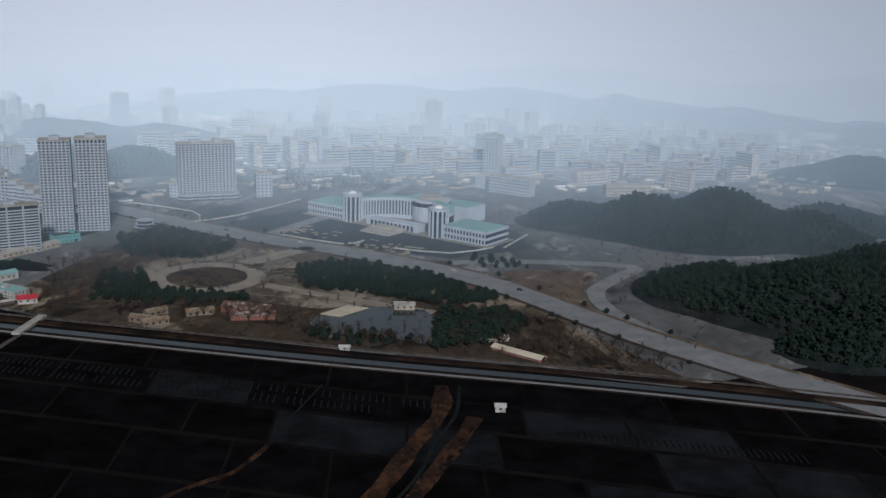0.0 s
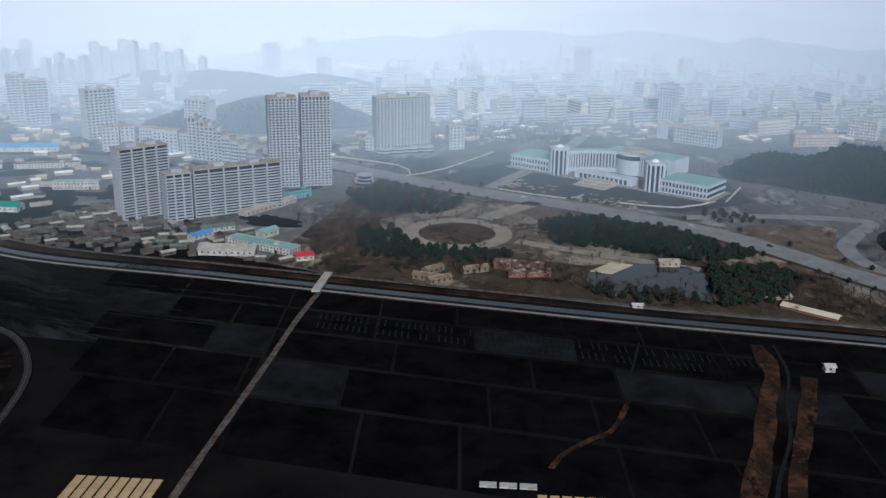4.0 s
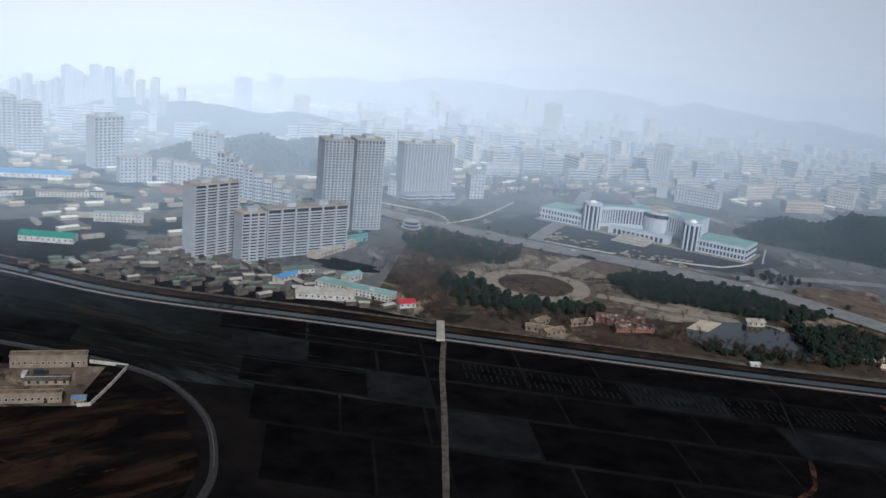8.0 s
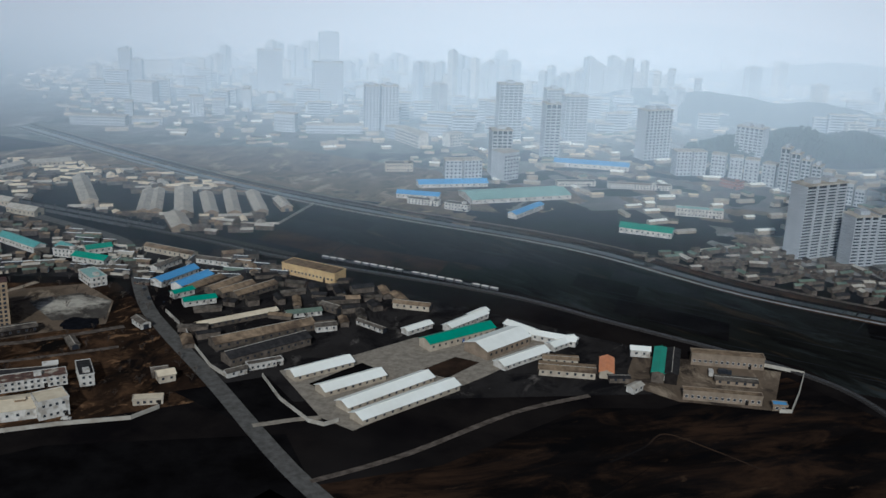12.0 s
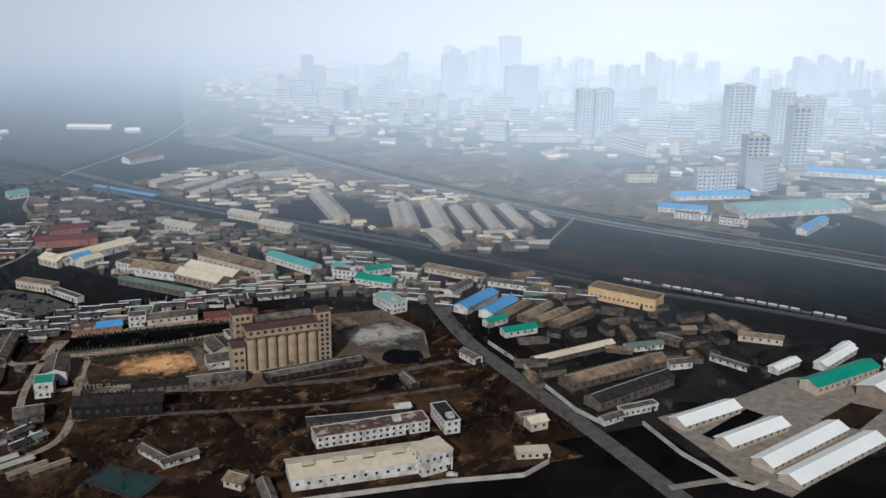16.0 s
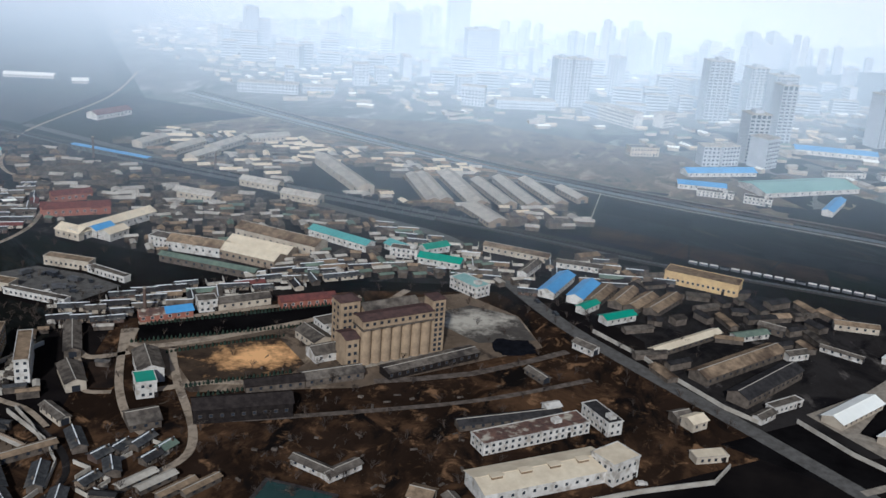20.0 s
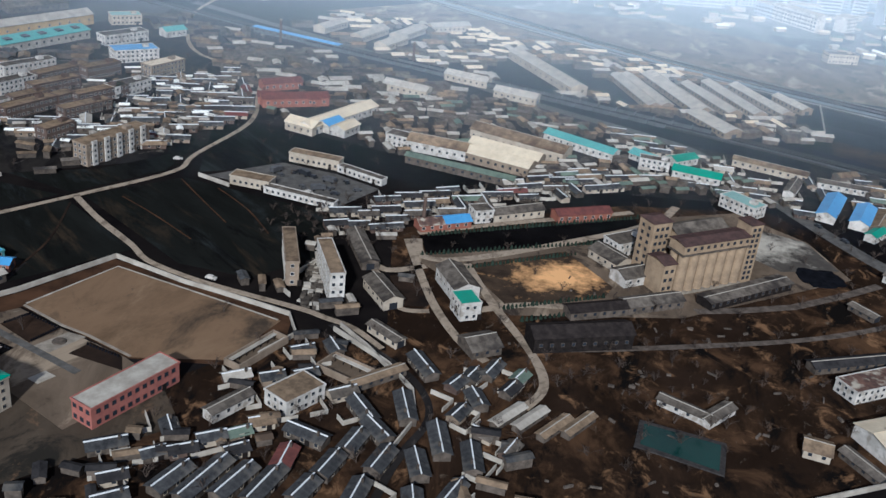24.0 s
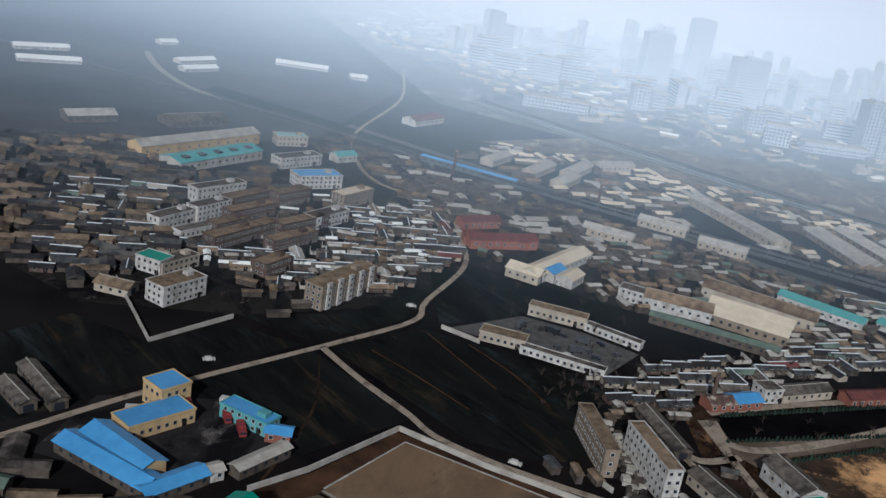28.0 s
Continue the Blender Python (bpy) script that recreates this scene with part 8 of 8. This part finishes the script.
rnd = random.Random(77)
WOODS = {"a": [(-200.7, 609.1), (-179.6, 615.6), (-164.8, 579.5), (-121, 565.1), (-97.1, 570.5), (-120.2, 544.7), (-166, 547.9), (-193, 553.7)],
         "b": [(-84.5, 629.2), (-44.5, 646.4), (17.5, 604.2), (43.8, 564.2), (13.9, 552.7), (-34.5, 574), (-75.1, 586.2)],
         "c": [(7.6, 522.6), (41.5, 542.1), (35, 491.9), (3.1, 476.4)],
         "d": [(-218.3, 704.8), (-192.9, 735.8), (-130.9, 687.8), (-145.2, 651.4), (-199.4, 656.1)],
         "e": [(-244.8, 629.7), (-223.5, 658.8), (-201.5, 643.9), (-194.9, 565), (-224, 559.6)],
         "f": [(-133.3, 1003), (-80.4, 1032.4), (-14.8, 1023.8), (-30.3, 911.6), (-94.8, 897.3), (-125.9, 925.2)]}
for key, n in (("a", 75), ("c", 40)):
    for x, y in scatter(n, WOODS[key], 5, None, 4.2):
        tree(x, y, rnd.uniform(0.75, 1.2), "pine", "park pines", rnd)
for x, y in [(-170 + 4.3 * i, 563 - 0.3 * i) for i in range(16)]:
    tree(x, y, rnd.uniform(0.7, 1.1), "pine", "park pines", rnd)
for x, y in scatter(22, [(-60.1, 505.8), (-10.6, 497.8), (-2.8, 483.6), (-30.6, 478), (-64.2, 490.7)], 8, None, 4.5) + scatter(16, [(31.3, 670.8), (60.9, 659.8), (75.5, 639.2), (40.8, 640.1)], 9, None, 5):
    tree(x, y, rnd.uniform(0.6, 1.0), "pine", "park pines", rnd)
for x, y in scatter(40, WOODS["e"], 5, None, 6):
    tree(x, y, rnd.uniform(0.8, 1.2), "bare", "park bare trees", rnd)
grove("park_wood", 260, WOODS["b"], 6, "pine", "dark wood beside the park path", 3.0)
grove("pond_wood", 90, [(7, 536), (46, 548), (58, 514), (31, 484), (2, 480)], 61, "pine", "dark wood beside the pond", 3.0)
grove("pond_shore", 34, [(-66, 508), (-46, 498), (-28, 491), (-4, 482), (2, 474), (-64, 496)], 62, "bare", "bare bushes along the pond shore", 2.6)
grove("park_wood", 160, WOODS["d"], 7, "pine", "dark wood on a low rise", 3.4)
grove("park_scrub", 120, WOODS["d"], 17, "bare", "leafless scrub on a low rise", 3.8)
grove("palace_wood", 220, WOODS["f"], 8, "bare", "leafless wood behind the palace", 6)
grove("canal_scrub", 120, [(-189.1, 544.4), (-60.1, 500.8), (38.8, 468.8), (128, 442.1), (79, 518.2), (39.6, 544.1), (-0.8, 481.5), (-99.4, 542.1)], 12, "bare", "leafless trees along the canal", 5)
for i, q in enumerate(HILLS):
    x0, x1, y0, y1 = min(e[0] - 1.2 * e[2] for e in q), max(e[0] + 1.2 * e[2] for e in q), min(e[1] - 1.2 * e[3] for e in q), max(e[1] + 1.2 * e[3] for e in q)
    box = [(x0, y0), (x1, y0), (x1, y1), (x0, y1)]
    grove("hill_wood", (2900, 2500, 900)[i], box, 40 + i, "far_pine", "dark winter wood covering the hill", 4.2, lambda x, y: rise(q, x, y) - 0.8, 0.6, 1.15, lambda x, y: rise(q, x, y) > 2.0 + 3.0 * noise.noise((x * 0.03, y * 0.03, 9)))
    grove("hill_scrub", (300, 300, 90)[i], box, 60 + i, "bare", "leafless brown scrub at the foot of the hill", 5.0, lambda x, y: max(0, rise(q, x, y)) - 0.3, 0.4, 0.8, lambda x, y: -1.5 < rise(q, x, y) < 4.0 and not (x < 128 and y < 660))
grove("edge_scrub", 420, [(90.4, 638.9), (109.7, 598.1), (104.1, 537.9), (138.1, 467), (325.9, 463.4), (426.3, 591.6), (428.3, 711.9), (519.2, 830.6), (333.8, 927.1), (125, 923.6), (63.8, 843.5), (91.6, 720)], 51, "bare", "leafless scrub at the foot of the hills", 7, None, 0.4, 0.8)
for i in range(60):
    f = i / 59
    k = f * (len(AVENUE) - 4) + 2
    a, c = AVENUE[int(k)], AVENUE[min(int(k) + 1, len(AVENUE) - 1)]
    u = k - int(k)
    x, y = a[0] + (c[0] - a[0]) * u, a[1] + (c[1] - a[1]) * u
    s = -1 if i % 2 else 1
    tree(x + s * 8.5, y + s * 14.5, rnd.uniform(0.45, 0.7), "pine" if rnd.random() < 0.6 else "bare", "avenue trees", rnd)
grove("yard_scrub", 150, [(-871.2, 332.7), (-761.7, 425.1), (-701.1, 445.9), (-650.1, 384.4), (-599.6, 323), (-659.4, 292.4), (-760.1, 211.2), (-800.4, 241.2)], 13, "bare", "leafless scrub among the yards", 8, None, 0.4, 0.8)
grove("village_scrub", 240, [(-1131, 301.7), (-1154.4, 425.8), (-1057.5, 571.9), (-904.2, 507.8), (-881.2, 332.7), (-962, 384), (-1011.1, 306.7)], 14, "bare", "leafless trees among the houses", 8, None, 0.4, 0.8)
b = Build()
for (x0, y0), (x1, y1), n in (((-847.2, 333.6), (-773.5, 394.2), 60), ((-844, 316.3), (-769.2, 371.7), 55), ((-826.9, 313.2), (-791.1, 346), 30), ((-806.7, 290.9), (-775.8, 316.4), 26), ((-784.7, 298.1), (-800.6, 284.8), 12)):
    for i in range(n):
        x, y, s = x0 + (x1 - x0) * i / n, y0 + (y1 - y0) * i / n, rnd.uniform(0.5, 0.9)
        b.tube(x, y, 0, 1.1 * s * 2, s, 6, 0.3 * s)
tagged(new("hedge", b.made("hedge", M["pine"])), "dark clipped bushes round the granary yard", "hedge", kind="stuff")

# ---- vehicles ----
def lorry(x, y, rot, paint, L=6.0):
    t = thing("lorry", "parked lorry with a dull painted body", "lorry", "parked lorries", pose(x, y, 0.12, 0, 0, rot))
    part("cargo_body", Build().box(-L / 2, -1.05, 0.8, L / 2 - 1.9, 1.05, 2.7).made("cargo_body", M[paint]), t)
    c = part("cab", Build().slab([(L / 2 - 1.8, -1.0), (L / 2, -0.95), (L / 2, 0.95), (L / 2 - 1.8, 1.0)], 0.6, 2.2).made("cab", M[paint]), t)
    part("windscreen", Build().box(L / 2 - 0.02, -0.85, 1.35, L / 2 + 0.03, 0.85, 2.05).made("windscreen", M["glass"]), c)
    for i in (-L / 2 + 1, L / 2 - 1.2):
        for s in (-0.95, 0.95):
            w = part("wheel", WHEEL, t)
            w.matrix_local = pose(i, s, 0.45)


def car(x, y, rot, paint="white"):
    t = thing("car", "small parked passenger car", "car", "parked cars", pose(x, y, 0.12, 0, 0, rot))
    part("body", Build().slab([(-1.9, -0.8), (1.85, -0.8), (2.0, -0.5), (2.0, 0.5), (1.85, 0.8), (-1.9, 0.8)], 0.3, 0.85).made("body", M[paint]), t)
    c = part("cabin", Build().gable(-1.3, -0.7, 0.85, 0.8, 0.7, 0.02, 0, 0.5, 0.0).made("cabin", M[paint]), t)
    part("glazing", Build().box(-1.32, -0.66, 0.95, 0.82, 0.66, 1.28).made("glazing", M["glass"]), c)
    for i in (-1.2, 1.2):
        for s in (-0.75, 0.75):
            part("wheel", WHEEL, t).matrix_local = pose(i, s, 0.3) @ Matrix.Scale(0.7, 4)


b = Build()
for q in range(12):
    a, c = q * math.pi / 6, (q + 1) * math.pi / 6
    b.add([(0.45 * math.cos(a), -0.13, 0.45 * math.sin(a)), (0.45 * math.cos(c), -0.13, 0.45 * math.sin(c)), (0.45 * math.cos(c), 0.13, 0.45 * math.sin(c)), (0.45 * math.cos(a), 0.13, 0.45 * math.sin(a)), (0, -0.13, 0), (0, 0.13, 0)], [(0, 1, 2, 3), (0, 4, 1), (3, 2, 5)])
WHEEL = b.made("wheel", M["tyre"])
for x, y, r, p in ((-992.3, 240.4, -40, "red_paint"), (-979.4, 240.5, -50, "red_paint"), (-972.4, 236.5, -50, "red_paint"), (-996.2, 233.3, 20, "steel"), (-1001.2, 229.3, 30, "white"), (-527.8, 414, 20, "blue_paint"), (-522.7, 416.1, 20, "blue_paint"), (-424, 408.5, 80, "white"), (-982.4, 247.6, 10, "white")):
    lorry(x, y, r, p)
lorry(-405, 421, 95, "white")
lorry(-399, 424, 8, "dark")
for x, y, r, p in ((-249.1, 562.3, 10, "white"), (-261.2, 566.7, -10, "white"), (-239.1, 558, 40, "white"), (-227.1, 553.6, 20, "red_paint"), (-235.1, 550.7, 0, "white"), (-274.2, 573.2, 15, "dark"), (-644.2, 284.2, 20, "white"), (-931.5, 348, 60, "white"), (-965.6, 352.1, 20, "white"), (-900.7, 264.4, 0, "white"), (-1002.6, 268.9, 40, "white"), (-690.7, 414.1, -45, "dark"), (-700.9, 425.4, -50, "dark"), (20.8, 632.5, -40, "white"), (60, 589.1, -45, "dark"), (-87.7, 704.9, -33, "white"), (-147.5, 742.7, -36, "dark")):
    car(x, y, r, p)
rnd = random.Random(5)
for x, y in scatter(15, [(-929.5, 349), (-921.7, 369.6), (-903.7, 369.5), (-884.6, 363.4), (-893.4, 344.9)], 6, None, 4.0):
    (lorry if rnd.random() < 0.4 else car)(x, y, rnd.uniform(-2.4, 179.5), rnd.choice(("dark", "steel", "white", "dark")))

# ---- stacks and mats ----
MAT = box_mesh("mat", M["yellow"], -1.6, -8, 0, 1.6, 8, 0.35)
t = thing("mat_row", "rows of pale straw mats over seedbeds", "mats", "", pose(-254.3, 290.3, 0, 0, 0, -4))
for i in range(8):
    part("mat", MAT, t).location = (-14 + i * 4.0, 0, 0.0)
t = thing("mat_row", "rows of pale straw mats over seedbeds", "mats", "", pose(-101.2, 283.2, 0, 0, 0, -4))
for i in range(6):
    part("mat", MAT, t).location = (-6 + i * 4.2, 0, 0.0)
t = thing("frame_row", "low white frames in the field", "frames", "", pose(-118, 297.2, 0, 0, 0, -4))
for i in range(3):
    part("frame", box_mesh("frame", M["white"], -3, -1.6, 0, 3, 1.6, 0.7), t).location = (-7 + i * 7, 0, 0.0)
PILE = box_mesh("pile", M["cream_roof"], -0.9, -4.2, 0, 1.0, 4.2, 0.9)
t = thing("timber_pile", "rows of tan timber stacks in the dark field", "stacks", "", pose(-416.8, 271.1, 0, 0, 0, -36))
for i in range(11):
    for k in (-1, 0):
        if (i * 7 + k * 3) % 8:
            part("pile", PILE, t).location = (-15 + i * 3.0, k * 9.2 + (i % 3) * 0.5, 0.0)
t = thing("timber_pile", "long pale sheds roofs and stacks by the wall", "stacks", "", pose(-689.1, 201.1, 0, 0, 0, 35))
for i in range(7):
    part("pile", box_mesh("pile", M["pale_roof"], -1.1, -6, 0, 1.1, 6, 1.0), t).location = (-10 + i * 3, 0, 0.0)
b = Build()
for i in range(110):
    x, y, a = rnd.uniform(-800, -660), rnd.uniform(200.6, 325.7), rnd.uniform(0, 3.14)
    if y < 205 + (x + 760) * 0.75 or not is_free(x, y, 3):
        continue
    L, w = rnd.uniform(0.3, 1.6), rnd.uniform(0.15, 0.5)
    q = Build().box(-L, -w, 0, L, w, rnd.uniform(0.2, 0.8))
    b.add([(x + px * math.cos(a) - py * math.sin(a), y + px * math.sin(a) + py * math.cos(a), pz) for px, py, pz in q.v], q.f)
tagged(new("scrap", b.made("scrap", M["stone"])), "scattered planks and scrap on the waste ground", "scrap", kind="stuff")
CH = Build().tube(0, 0, -0.2, 14, 0.9, 14, 0.6).made("shaft", M["brown_brick"])
for x, y in ((-851.2, 338.7), (-930.5, 557.9), (-1016.4, 555.8)):
    t = thing("chimney", "slim brick factory chimney", "chimney", "", pose(x, y, 0))
    part("shaft", CH, t)
    part("rim", Build().tube(0, 0, 13.6, 14.3, 0.85, 14).made("rim", M["concrete"]), t)

# ---- stair bays of the tan apartment block ----
for o in [q for q in scene.collection.objects if q.get("label", "").startswith("four storey tan")]:
    for i in range(5):
        bay = part("stair_bay", Build().box(-1.3, -0.5, -0.2, 1.3, 0.3, 10.4).made("stair_bay", M["white"]), o, "white projecting stair bay")
        bay.matrix_local = pose(-13.5 + i * 6.7, -4.1, 0)
        for k in range(4):
            part("window", WIN["white"], bay).matrix_local = pose(0, -0.52, 1.2 + 2.3 * k)

# ---- low whitewashed yard walls among the houses ----
rnd = random.Random(61)
b = Build()
for _, n, area, rot, gap in VILLAGES:
    for x, y in scatter(n, area, n + 3, lambda x, y: is_free(x, y, 2.0), gap * 0.9):
        a = radians(rot + rnd.choice((0, 90)) + rnd.uniform(-6, 6))
        q = Build().box(0, -0.15, 0, rnd.uniform(4, 9), 0.15, 1.5).box(-0.3, -0.15, 0, 0, rnd.uniform(3, 6), 1.5)
        b.add([(x + px * math.cos(a) - py * math.sin(a), y + px * math.sin(a) + py * math.cos(a), pz) for px, py, pz in q.v], q.f)
tagged(new("yard_walls", b.made("yard_walls", M["pale_roof"])), "low whitewashed yard walls among the houses", "wall", kind="stuff")
for x, y in ((-932.4, 211.5), (-944.3, 206.4), (-886.6, 247.3), (-838.8, 291.9), (-835.7, 285.8), (-841.8, 298)):
    tree(x, y, rnd.uniform(0.5, 0.8), "bare", "garden trees", rnd)
b, c = Build(), Build()
for i in range(90):
    u = rnd.random()
    x, y, a = -878 + 14 * u + rnd.uniform(-2.4, 2.4), 300 - 38 * u + rnd.uniform(-2.5, 2.5), rnd.uniform(0, 0.6)
    L, w, h = rnd.uniform(0.5, 1.8), rnd.uniform(0.4, 1.2), rnd.uniform(0.4, 1.9)
    q = Build().box(-L, -w, 0, L, w, h)
    (b if i % 3 else c).add([(x + px * math.cos(a) - py * math.sin(a), y + px * math.sin(a) + py * math.cos(a), pz) for px, py, pz in q.v], q.f)
tagged(new("lean_tos", b.made("lean_tos", M["grey_roof"])), "cluttered grey lean-tos between the narrow blocks", "shed", kind="stuff")
tagged(new("lean_tos", c.made("lean_tos", M["pale_roof"])), "cluttered pale lean-tos between the narrow blocks", "shed", kind="stuff")
for name, n, area, gap, label in (("lane_scrub", 70, VILLAGES[2][2], 5, "bare trees and brush among the lane houses"), ("hamlet_scrub", 55, [(-900.2, 120.6), (-862.6, 256.4), (-806.5, 255.4), (-780.2, 190.8), (-790.1, 120.3)], 5, "bare brush round the hamlet"),
                                  ("village_scrub", 80, VILLAGES[3][2], 6, "bare trees between the village houses"), ("works_scrub", 60, [(-701.7, 507.7), (-600.5, 476.9), (-560.2, 446.3), (-639.7, 348.5), (-690.8, 425.4)], 6, "bare trees among the works"),
                                  ("waste_scrub", 40, [(-800.3, 205.8), (-812.5, 263.5), (-745.4, 302.4), (-689.7, 292.4), (-699.5, 251.8)], 6, "dry brush on the waste ground"), ("block_scrub", 30, [(-906, 302), (-891.3, 337.8), (-869.2, 332.7), (-856, 312.3), (-876.9, 302.1)], 4, "bare trees beside the narrow blocks")):
    grove(name, n, area, n, "bare", label, gap, None, 0.4, 0.8)
grove("park_brush", 200, [(-239.1, 550.8), (-203.5, 647), (-148.1, 665.9), (-58.5, 642.8), (30.2, 589.7), (108.3, 467.6), (125.9, 439.2), (18.9, 467.1), (-99.8, 497.5), (-199.2, 524.3)], 88, "bare", "bare winter trees and brush of the park", 6, None, 0.5, 1.0)
